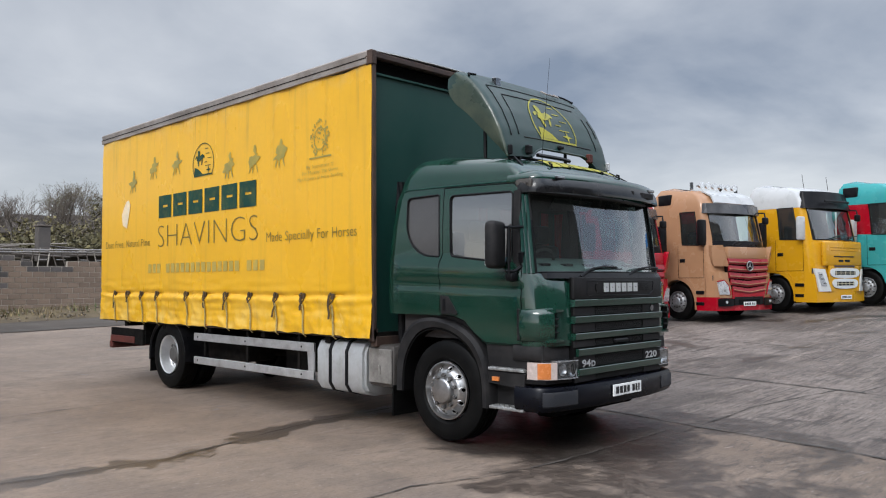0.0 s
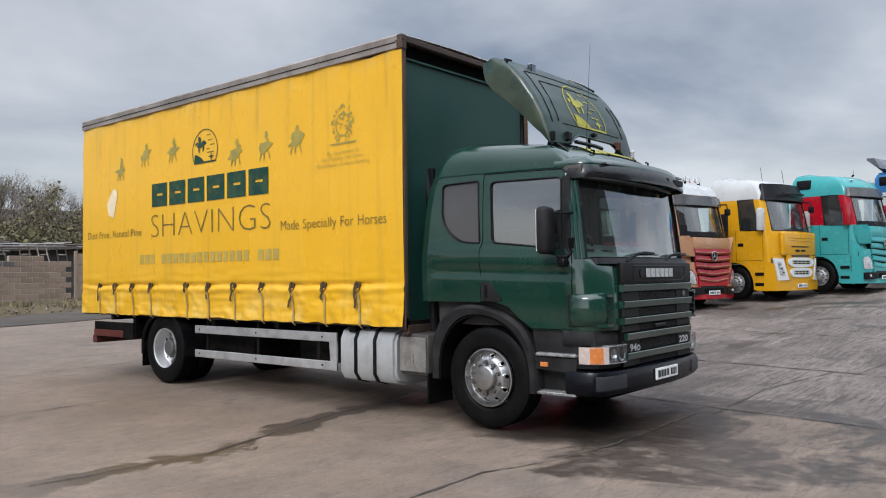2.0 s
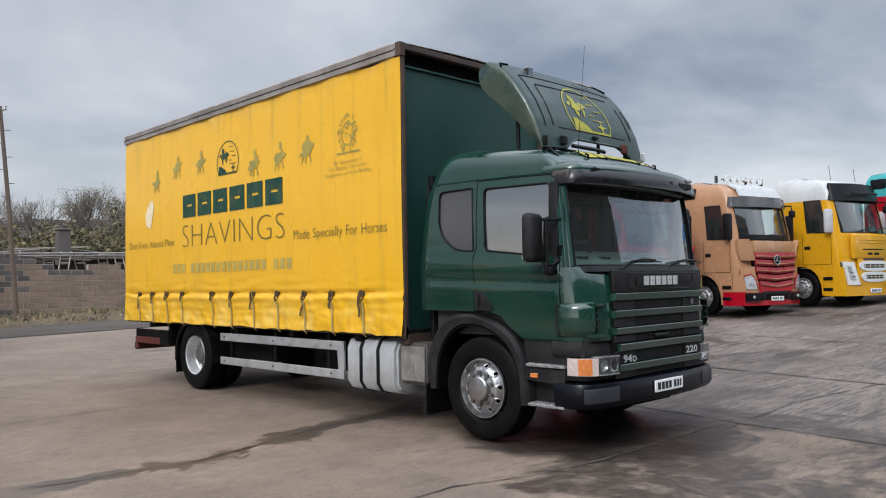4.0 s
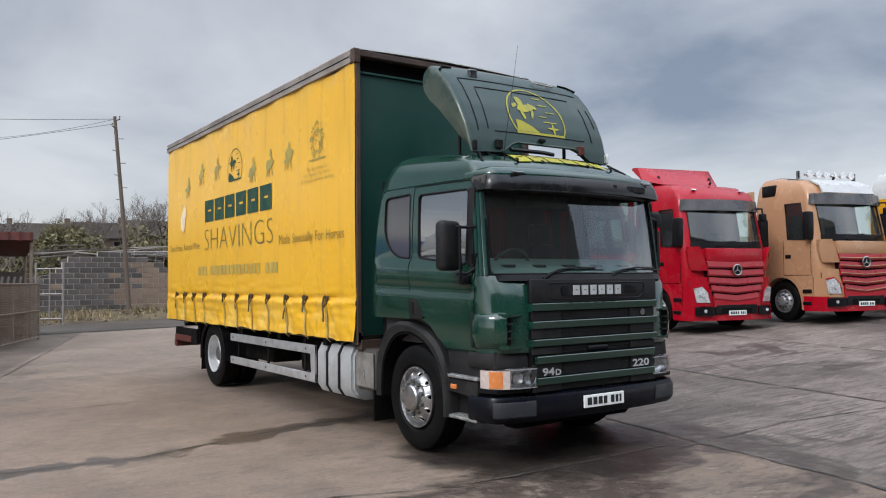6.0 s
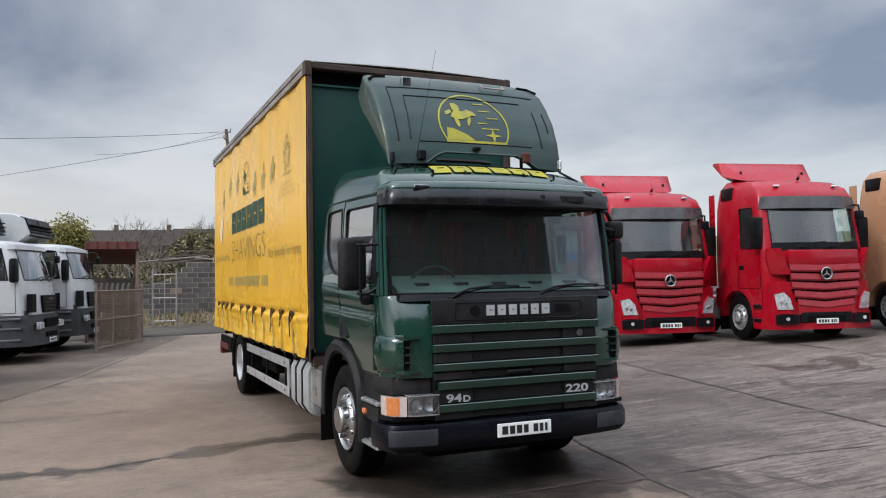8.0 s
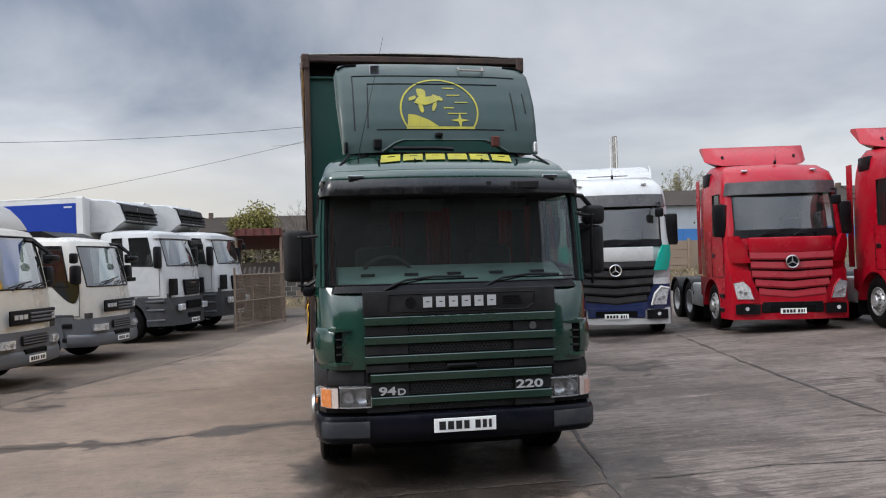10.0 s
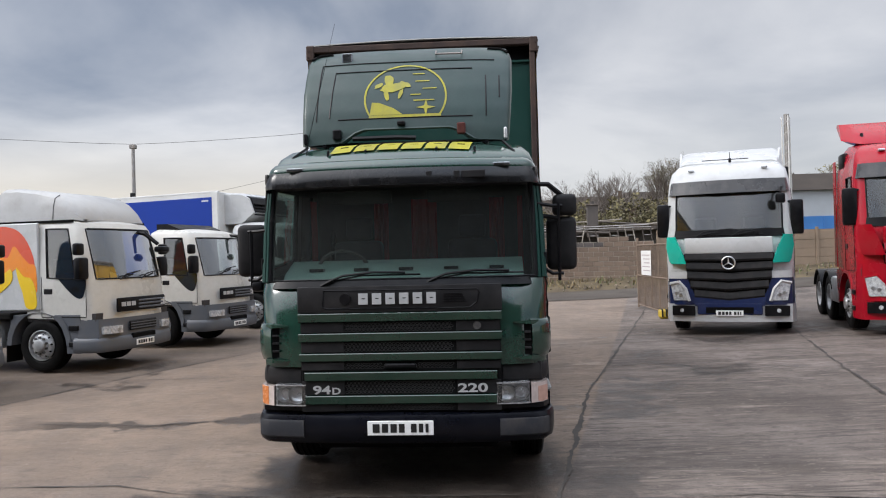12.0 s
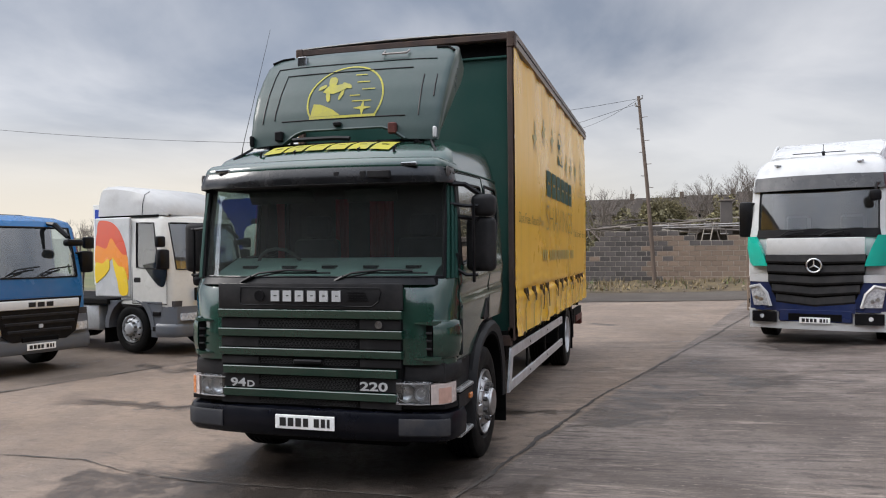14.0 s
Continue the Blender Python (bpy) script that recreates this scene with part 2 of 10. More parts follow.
DIRT = (0.16, 0.13, 0.10)
M = {
    "green": material("green_paint", (0.0062, 0.035, 0.0225), spec=0.35, rough=0.18, vary=0.18, scale=1.5, coat=0.8, rough_vary=0.06, dirt=(0.028, 0.050, 0.036), dirt_amount=0.35, dirt_scale=2.0),
    "green_flat": material("green_panel", (0.010, 0.047, 0.037), spec=0.25, rough=0.45, vary=0.12, scale=1.2, dirt=(0.03, 0.05, 0.04), dirt_amount=0.4),
    "visor_smoke": material("smoked_visor_blade", (0.007, 0.0072, 0.008), spec=0.35, rough=0.22, vary=0.2, scale=4.0, dirt=(0.05, 0.047, 0.044), dirt_amount=0.3, dirt_scale=6.0),
    "bracket_grey": material("grey_bracket", (0.085, 0.078, 0.072), spec=0.3, rough=0.5, metal=0.2, vary=0.25, scale=8.0, dirt=(0.05, 0.035, 0.025), dirt_amount=0.6, dirt_scale=9.0),
    "box_grime": material("grimy_box_lid", (0.25, 0.235, 0.215), spec=0.3, rough=0.55, metal=0.2, vary=0.3, scale=6.0, dirt=(0.05, 0.04, 0.032), dirt_amount=0.7, dirt_scale=5.0),
    "tread": material("worn_tread_plate", (0.40, 0.40, 0.39), 0.5, 0.6, vary=0.4, scale=30.0, dirt=(0.08, 0.07, 0.06), dirt_amount=0.7, dirt_scale=12.0),
    # deflector's side cheeks: grazing sky reflection put into a paler green
    "cheek_sheen": material("cheek_with_sky_sheen", (0.034, 0.052, 0.036), spec=0.35, rough=0.32, vary=0.2, scale=3.0, coat=0.2, dirt=(0.10, 0.10, 0.06), dirt_amount=0.5, dirt_scale=3.0),
    "green_fade": material("green_faded_paint", (0.0145, 0.037, 0.0315), spec=0.3, rough=0.42, vary=0.14, scale=2.0, coat=0.15, dirt=(0.06, 0.072, 0.068), dirt_amount=0.25, dirt_scale=3.0),
    "yellow_paint": material("yellow_decal", (0.34, 0.305, 0.015), 0.6, vary=0.15, dirt=(0.16, 0.17, 0.06), dirt_amount=0.65, dirt_scale=9.0),
    "brown_steel": material("brown_painted_steel", (0.060, 0.042, 0.036), spec=0.2, rough=0.55, vary=0.25, scale=4.0, dirt=(0.12, 0.07, 0.045), dirt_amount=0.6, dirt_scale=3.0),
    "rail_grey": material("weathered_rail", (0.30, 0.265, 0.24), 0.6, vary=0.2, scale=2.0, dirt=(0.10, 0.075, 0.06), dirt_amount=0.7, dirt_scale=2.5),
    "plastic": material("dark_grey_plastic", (0.016, 0.0155, 0.016), spec=0.14, rough=0.55, vary=0.15, scale=4.0, bump=0.1, bump_scale=300, dirt=(0.055, 0.051, 0.048), dirt_amount=0.35, dirt_scale=4.0),
    "plastic_black": material("black_plastic", (0.005, 0.005, 0.006), spec=0.14, rough=0.36, vary=0.15, dirt=(0.05, 0.047, 0.044), dirt_amount=0.2, dirt_scale=5.0),
    "bumper_black": material("navy_black_bumper", (0.0025, 0.003, 0.006), spec=0.2, rough=0.30, vary=0.15, coat=0.05, dirt=(0.02, 0.02, 0.024), dirt_amount=0.2, dirt_scale=5.0),
    "bumper_grey": material("grey_bumper_pad", (0.024, 0.025, 0.029), spec=0.2, rough=0.5, vary=0.12, dirt=DIRT, dirt_amount=0.2, dirt_scale=5.0),
    "rubber": material("tyre_rubber", (0.0045, 0.0045, 0.0045), spec=0.10, rough=0.55, vary=0.25, scale=6.0, bump=0.1, bump_scale=120, dirt=(0.03, 0.027, 0.024), dirt_amount=0.12, dirt_scale=6.0),
    "void": material("mesh_black", (0.003, 0.003, 0.003), spec=0.1, rough=0.8, vary=0.2),
    "chrome": material("polished_wheel", (0.50, 0.50, 0.50), 0.36, 1.0, vary=0.08, scale=6.0, dirt=(0.22, 0.20, 0.18), dirt_amount=0.6, dirt_scale=9.0),
    "steel": material("grey_steel_wheel", (0.45, 0.46, 0.47), 0.45, 0.6, vary=0.15, scale=6.0, dirt=DIRT, dirt_amount=0.6, dirt_scale=5.0),
    "hub_dark": material("dark_hub_steel", (0.10, 0.095, 0.09), 0.6, 0.3, vary=0.3, scale=8.0),
    "alu": material("aluminium", (0.66, 0.66, 0.66), 0.42, 0.75, vary=0.12, scale=5.0, dirt=(0.25, 0.23, 0.21), dirt_amount=0.55, dirt_scale=4.0),
    "tank": material("painted_tank", (0.52, 0.53, 0.53), 0.40, 0.35, vary=0.10, scale=3.0, dirt=(0.20, 0.18, 0.16), dirt_amount=0.6, dirt_scale=3.0),
    "chassis": material("chassis_black", (0.005, 0.0048, 0.0045), spec=0.08, rough=0.8, vary=0.3, scale=5.0, dirt=(0.05, 0.04, 0.033), dirt_amount=0.3, dirt_scale=3.0),
    "rust_red": material("rusty_red_steel", (0.10, 0.028, 0.022), spec=0.2, rough=0.6, vary=0.3, scale=5.0, dirt=(0.05, 0.04, 0.035), dirt_amount=0.6, dirt_scale=4.0),
    "white_text": material("silver_letter", (0.50, 0.51, 0.51), 0.4, 0.3, vary=0.06),
    "white_plate": material("white_number_plate", (0.85, 0.85, 0.82), 0.4, vary=0.04),
    "black_ink": material("black_ink", (0.012, 0.012, 0.012), 0.5, vary=0.05),
    "orange_lens": material("orange_lens", (0.60, 0.19, 0.045), 0.25, vary=0.1, scale=20, coat=0.5),
    "pale_lens": material("pale_lens", (0.52, 0.43, 0.39), 0.22, vary=0.15, scale=25, coat=0.5),
    "peach_lens": material("faded_orange_lens", (0.50, 0.30, 0.235), 0.2, vary=0.15, scale=25, coat=0.5),
    "lamp_glass": material("lamp_lens", (0.66, 0.68, 0.70), 0.14, 0.35, vary=0.45, scale=22, coat=0.8),
    "lamp_mid": material("lamp_housing", (0.44, 0.45, 0.46), 0.2, 0.5, vary=0.4, scale=18, coat=0.6),
    "lamp_dark": material("lamp_reflector", (0.22, 0.23, 0.24), 0.15, 0.9, vary=0.5, scale=12, coat=0.6),
    "interior": material("cab_lining", (0.055, 0.050, 0.049), spec=0.2, rough=0.8, vary=0.25, scale=5.0),
    "dash": material("grey_green_dashboard", (0.15, 0.19, 0.175), spec=0.2, rough=0.6, vary=0.2, scale=4.0),
    "seat": material("seat_cloth", (0.030, 0.030, 0.034), spec=0.2, rough=0.9, vary=0.3, scale=8.0),
    "curtain_red": material("red_cab_curtain", (0.22, 0.012, 0.015), spec=0.2, rough=0.85, vary=0.3, scale=12.0, stretch=(1, 1, 0.1)),
    "glass": glass_material("windscreen_glass", (0.84, 0.92, 0.89), 2.0, 2.2),
    "glass_clear": glass_material("cab_glass", (0.76, 0.90, 0.86), 1.52, 1.75, 0.022),
    "glass_silver": glass_material("reflective_side_glass", (0.40, 0.47, 0.43), 4.0, 2.2, 0.03),
    "mesh_grey": material("grey_grille_mesh", (0.050, 0.049, 0.048), spec=0.2, rough=0.55, vary=0.2, scale=6.0),
    "glass_dark": glass_material("tinted_glass", (0.70, 0.77, 0.75), 2.0),
    "glass_sky": glass_material("bright_windscreen", (0.80, 0.92, 0.90), 2.0, 0.95, 0.02),
    "lens": glass_material("clear_lens", (0.92, 0.93, 0.94), 1.6),
    "pane_grey": material("curtained_window", (0.055, 0.052, 0.051), 0.12, vary=0.15, scale=1.5, coat=0.5),
    "pane_black": material("dark_window_corner", (0.012, 0.013, 0.014), 0.08, vary=0.1, coat=0.5),
    "mirror": material("mirror_glass", (0.75, 0.77, 0.78), 0.04, 1.0, vary=0.02, rough_vary=0.01),
}


# ---------------------------------------------------------------- mesh helpers
def part(name, bm, mat, parent=None, label="", smooth=35.0):
    """Links a bmesh as one mesh object, under a thing or a part where one is given."""
    bmesh.ops.recalc_face_normals(bm, faces=bm.faces[:])
    me = bpy.data.meshes.new(name)
    bm.to_mesh(me)
    bm.free()
    for m_ in mat if isinstance(mat, (list, tuple)) else (mat,):
        me.materials.append(m_)
    if smooth:
        me.shade_smooth()
        me.set_sharp_from_angle(angle=radians(smooth))
    ob = new(name, me)
    if parent is not None:
        ob.parent = parent
    return tagged(ob, label) if label else ob


def thing(name, m, label, category, group="", kind=""):
    ob = new(name)
    ob.empty_display_size = 0.3
    ob.matrix_basis = m
    return tagged(ob, label, category, group, kind)


def box(bm, x0, x1, y0, y1, z0, z1, bev=0.0, seg=1, m=None):
    r = bmesh.ops.create_cube(bm, size=1)
    vs = r["verts"]
    for v in vs:
        v.co = Vector(((x0 + x1) / 2 + v.co.x * (x1 - x0), (y0 + y1) / 2 + v.co.y * (y1 - y0), (z0 + z1) / 2 + v.co.z * (z1 - z0)))
    if bev:
        es = list({e for v in vs for e in v.link_edges})
        r = bmesh.ops.bevel(bm, geom=es, offset=bev, segments=seg, affect="EDGES", profile=0.5)
        vs = r["verts"]
    if m is not None:
        bmesh.ops.transform(bm, matrix=m, verts=[v for v in vs if v.is_valid])
    return bm


def bbox(*a, **k):
    return box(bmesh.new(), *a, **k)


def prism(bm, poly, axis, a, b):
    """Extrudes a flat outline along an axis from a to b."""
    def put(p, w):
        return {"x": (w, p[0], p[1]), "y": (p[0], w, p[1]), "z": (p[0], p[1], w)}[axis]
    lo = [bm.verts.new(put(p, a)) for p in poly]
    hi = [bm.verts.new(put(p, b)) for p in poly]
    n = len(poly)
    bm.faces.new(lo)
    bm.faces.new(hi[::-1])
    for i in range(n):
        bm.faces.new((lo[i], hi[i], hi[(i + 1) % n], lo[(i + 1) % n]))
    return bm


def loft(bm, rings, closed=True, caps=True):
    vs = [[bm.verts.new(p) for p in r] for r in rings]
    n = len(rings[0])
    for a, b in zip(vs, vs[1:]):
        for i in range(n if closed else n - 1):
            bm.faces.new((a[i], a[(i + 1) % n], b[(i + 1) % n], b[i]))
    if caps and closed:
        bm.faces.new(vs[0][::-1])
        bm.faces.new(vs[-1])
    return bm


def tube(bm, pts, r, n=6):
    pts = [Vector(p) for p in pts]
    rings = []
    for i, p in enumerate(pts):
        d = (pts[min(i + 1, len(pts) - 1)] - pts[max(i - 1, 0)]).normalized()
        side = d.cross(Vector((0, 0, 1)))
        if side.length < 0.05:
            side = d.cross(Vector((1, 0, 0)))
        side.normalize()
        up = side.cross(d)
        rr = r[i] if isinstance(r, (list, tuple)) else r
        rings.append([p + rr * (math.cos(2 * math.pi * k / n) * side + math.sin(2 * math.pi * k / n) * up) for k in range(n)])
    return loft(bm, rings)


def revolve(bm, profile, centre, n=32, closed=False):
    """Turns a profile of (radius, y) about an axle along y through the centre."""
    c = Vector(centre)
    rings = [[c + Vector((r * math.cos(2 * math.pi * k / n), y, r * math.sin(2 * math.pi * k / n))) for k in range(n)] for r, y in profile]
    if closed:
        rings.append(rings[0])
    return loft(bm, rings, caps=not closed)


def sheet(bm, fn, nu, nv, thick=0.0, skip=None):
    vs = [[bm.verts.new(fn(i / nu, j / nv)) for i in range(nu + 1)] for j in range(nv + 1)]
    fs = []
    for j in range(nv):
        for i in range(nu):
            if skip and skip(i, j):
                continue
            fs.append(bm.faces.new((vs[j][i], vs[j][i + 1], vs[j + 1][i + 1], vs[j + 1][i])))
    if thick:
        bmesh.ops.recalc_face_normals(bm, faces=fs)
        bmesh.ops.solidify(bm, geom=fs, thickness=thick)
    return bm


def text_bm(words, x0, x1, z0, z1, depth=0.0, thin=0.0):
    """Words as a mesh in the x-z plane, filling the given box."""
    cu = bpy.data.curves.new("words", "FONT")
    cu.body = words
    cu.resolution_u = 3
    cu.offset = -thin
    cu.space_word = 0.72
    ob = bpy.data.objects.new("words", cu)
    me = bpy.data.meshes.new_from_object(ob)
    bpy.data.objects.remove(ob)
    bm = bmesh.new()
    bm.from_mesh(me)
    bpy.data.meshes.remove(me)
    xs = [v.co.x for v in bm.verts]
    ys = [v.co.y for v in bm.verts]
    for v in bm.verts:
        fx, fy = (v.co.x - min(xs)) / (max(xs) - min(xs)), (v.co.y - min(ys)) / (max(ys) - min(ys))
        v.co = Vector((x0 + (x1 - x0) * fx, 0, z0 + (z1 - z0) * fy))
    if depth:
        r = bmesh.ops.extrude_face_region(bm, geom=bm.faces[:])
        bmesh.ops.translate(bm, verts=[v for v in r["geom"] if isinstance(v, bmesh.types.BMVert)], vec=(0, depth, 0))
    return bm


def lerp(table, x):
    """Linear reading of a table of (x, y)."""
    if x <= table[0][0]:
        return table[0][1]
    for (a, b), (c, d) in zip(table, table[1:]):
        if x <= c:
            return b + (d - b) * (x - a) / (c - a)
    return table[-1][1]


# ---------------------------------------------------------------- lorry kit
FRONT = (0.0, 0.2, 0.4, 0.6, 0.8, 0.95)


def cab_ring(level, sides):
    """One closed outline of a cab: front centre, round the right side, rear, and back along the left."""
    zf, zr, xf, yc, xc, hw, xr = level
    x0, x1 = xc - 0.8 * (hw - yc), xr + 0.14
    half = [(xf + (xc - xf) * f ** 2.4, yc * f) for f in FRONT]
    half += [(x0 + (xc - x0) * math.cos(radians(a)), yc + (hw - yc) * math.sin(radians(a))) for a in (0, 30, 62, 90)]
    half += [(x0 + (x1 - x0) * s, hw) for s in sides[1:]]
    half += [(xr + 0.04, hw - 0.03), (xr, hw - 0.13), (xr, hw * 0.5), (xr, 0.0)]

    def z_at(x):
        return zf + (zr - zf) * min(1.0, max(0.0, (x0 - x) / max(0.01, x0 - x1)))
    right = [Vector((x, -y, z_at(x))) for x, y in half]
    left = [Vector((x, y, z_at(x))) for x, y in half[1:-1]]
    return right + left[::-1]


def cab_shell(levels, sides, panes, screen=(2, 3), wrap=0, open_sides=0):
    """The body, lining, windscreen and side panes of a cab. panes: (first and last level, first and last column of the side) for each window."""
    rings = [cab_ring(lv, sides) for lv in levels]
    n = len(rings[0])
    nf = len(FRONT) + 3
    body, lining, front, rims = bmesh.new(), bmesh.new(), bmesh.new(), []
    side_glass = []
    a, b = screen
    front_cols = [i for i in range(len(FRONT) - 1 + wrap)] + [n - 1 - i for i in range(len(FRONT) - 1 + wrap)]
    holes = {(j, i) for j in range(a, b) for i in front_cols}
    pane_cells = []
    for j0, j1, c0, c1 in panes:
        for flip in (False, True):
            cells = [(j, (n - 1 - (nf + c)) if flip else nf + c) for j in range(j0, j1) for c in range(c0, c1)]
            pane_cells.append(cells)
            holes |= set(cells)
    mid = Vector((sum(p.x for p in rings[0]) / n, 0, 0))

    def inward(p, d):
        q = Vector((p.x - mid.x, p.y, 0))
        return p - q.normalized() * d

    def fill(bm, cells, d):
        made = {}
        for j, i in cells:
            corner = []
            for jj, ii in ((j, i), (j, (i + 1) % n), (j + 1, (i + 1) % n), (j + 1, i)):
                if (jj, ii) not in made:
                    made[jj, ii] = bm.verts.new(inward(rings[jj][ii], d))
                corner.append(made[jj, ii])
            bm.faces.new(corner)

    every = [(j, i) for j in range(len(rings) - 1) for i in range(n) if (j, i) not in holes]
    bare = {(j, i) for j in range(open_sides) for c in range(len(sides) - 1) for i in (nf + c, n - 1 - (nf + c))}
    fill(body, [c for c in every if c not in bare], 0.0)
    fill(lining, [c for c in every if 1 <= c[0] < len(rings) - 2], 0.035)
    fill(front, sorted({(j, i) for j in range(a, b) for i in front_cols}), 0.012)
    top = [v for v in body.verts if abs(v.co.z - max(w.co.z for w in body.verts)) < 1e-4]
    if len(top) > 2:
        bmesh.ops.contextual_create(body, geom=top)
    for cells in pane_cells:
        g = bmesh.new()
        fill(g, cells, 0.012)
        side_glass.append(g)

    def rim(cells):
        cols = sorted({i for _, i in cells}, key=lambda i: (i - n // 2) % n)
        js = sorted({j for j, _ in cells})
        lo, hi = js[0], js[-1] + 1
        ids = cols + [(cols[-1] + 1) % n]
        loop = [rings[lo][i] for i in ids] + [rings[j][ids[-1]] for j in range(lo + 1, hi)] + [rings[hi][i] for i in ids[::-1]] + [rings[j][ids[0]] for j in range(hi - 1, lo, -1)]
        rims.append(tube(bmesh.new(), [*loop, loop[0]], 0.016, 5))
    rim(sorted(holes & {(j, i) for j in range(a, b) for i in front_cols}))
    for cells in pane_cells:
        rim(cells)
    return body, lining, front, side_glass, rims


def tyre(parent, x, y, z, r, w, name="tyre"):
    h = w / 2
    prof = [(r * 0.60, -h * 0.80), (r * 0.66, -h * 0.98), (r * 0.80, -h * 1.05), (r * 0.93, -h * 0.98), (r * 0.985, -h * 0.86), (r, -h * 0.70)]
    for k in range(4):
        c = -h * 0.70 + (k + 0.5) * h * 1.4 / 4
        prof += [(r, c - h * 0.10), (r * 0.975, c - h * 0.08), (r * 0.975, c + h * 0.08), (r, c + h * 0.10)]
    prof += [(r, h * 0.70), (r * 0.985, h * 0.86), (r * 0.93, h * 0.98), (r * 0.80, h * 1.05), (r * 0.66, h * 0.98), (r * 0.60, h * 0.80)]
    bm = bmesh.new()
    revolve(bm, prof, (x, y, z), 40, closed=True)
    return part(name, bm, M["rubber"], parent, smooth=30)


def rim_disc(parent, x, y, z, r, depth, mat, holes=10, convex=True, name="rim", nuts=10, side=-1):
    """A wheel rim with hand holes: side -1 faces -y. convex: a front wheel, whose hub stands out."""
    n = holes * 12
    if convex:
        prof = [(r, 0.0), (r * 0.985, -0.022), (r * 0.95, -0.024), (r * 0.915, 0.0), (r * 0.895, 0.035), (r * 0.875, 0.042), (r * 0.855, 0.038), (r * 0.825, 0.030), (r * 0.795, 0.019), (r * 0.765, 0.008), (r * 0.735, -0.003), (r * 0.705, -0.014), (r * 0.66, -0.030), (r * 0.62, -0.036), (r * 0.45, -0.038), (r * 0.43, -0.050), (r * 0.42, -0.082), (r * 0.38, -0.098), (r * 0.25, -0.106), (r * 0.02, -0.109)]
        hole_ring = 6
    else:
        prof = [(r, 0.0), (r * 0.985, -0.02), (r * 0.93, -0.01), (r * 0.90, depth * 0.4), (r * 0.87, depth * 0.9), (r * 0.85, depth * 0.97), (r * 0.83, depth), (r * 0.80, depth), (r * 0.765, depth * 1.01), (r * 0.73, depth * 1.01), (r * 0.695, depth * 1.02), (r * 0.66, depth * 1.02), (r * 0.50, depth * 1.0), (r * 0.42, depth * 0.96), (r * 0.40, depth * 0.45), (r * 0.34, depth * 0.35), (r * 0.02, depth * 0.34)]
        hole_ring = 6
    bm = bmesh.new()
    rings = []
    for rr, yy in prof:
        rings.append([bm.verts.new((x + rr * math.cos(2 * math.pi * k / n), y - side * yy if side > 0 else y + yy, z + rr * math.sin(2 * math.pi * k / n))) for k in range(n)])
    for j in range(len(rings) - 1):
        for k in range(n):
            # each hand hole is a rounded opening five rows deep
            if (hole_ring < j < hole_ring + 4 and k % 12 < 4) or (j in (hole_ring, hole_ring + 4) and k % 12 in (1, 2)):
                continue
            bm.faces.new((rings[j][k], rings[j][(k + 1) % n], rings[j + 1][(k + 1) % n], rings[j + 1][k]))
    bm.faces.new(rings[-1])
    # the middle of a dished rim is darker than its outer ring
    if not convex:
        for f in bm.faces:
            c = f.calc_center_median()
            f.material_index = 1 if math.hypot(c.x - x, c.z - z) < r * 0.62 else 0
    ob = part(name, bm, [mat, M["hub_dark"]], parent, smooth=28)
    nb = bmesh.new()
    for k in range(nuts):
        a = 2 * math.pi * (k + 0.5) / nuts
        cx, cz = x + r * 0.535 * math.cos(a), z + r * 0.535 * math.sin(a)
        y0 = (-0.036 if convex else depth * 0.98)
        y1 = y0 - 0.035
        s = 1 if side < 0 else -1
        tube(nb, [(cx, y + s * y0, cz), (cx, y + s * y1, cz)], 0.022, 6)
    if convex:
        # rolled lips round the hand holes
        lips = bmesh.new()
        table = sorted((a, b) for a, b in prof[4:16])
        for k in range(holes):
            mid = 2 * math.pi * (k * 12 + 2) / n
            loop = []
            for q in range(13):
                a = 2 * math.pi * q / 12
                rr = r * 0.735 + r * 0.082 * math.sin(a)
                w = mid + 0.118 * math.cos(a)
                yy = lerp(table, rr) - 0.003
                loop.append((x + rr * math.cos(w), y - side * yy if side > 0 else y + yy, z + rr * math.sin(w)))
            tube(lips, loop, 0.0065, 5)
        tagged(part("hole_lips", lips, mat, parent), kind="stuff")
    tagged(part("wheel_nuts", nb, M["hub_dark"] if convex else M["steel"], parent), kind="stuff")
    return ob


def wheel(parent, x, y_out, z, r, w, mat, convex=True, twin=False, side=-1, holes=10, nuts=10):
    """A wheel whose outer face lies at y_out, on the side given (-1: towards -y). The drum carries tyre, rim and nuts."""
    inner = -side
    drum = bmesh.new()
    y0, y1 = y_out + inner * (0.12 if convex else 0.22), y_out + inner * (w * (2 if twin else 1) + 0.1)
    revolve(drum, [(r * 0.5, y0), (r * 0.5, y1)], (x, 0, z), 20)
    hub = part("wheel", drum, M["void"], parent)
    tyre(hub, x, y_out + inner * w / 2, z, r, w)
    if twin:
        tyre(hub, x, y_out + inner * (w * 1.5 + 0.04), z, r, w)
    rim_disc(hub, x, y_out + inner * 0.02, z, r * 0.585, 0.14, mat, holes=holes, convex=convex, side=side, nuts=nuts)
    return hub


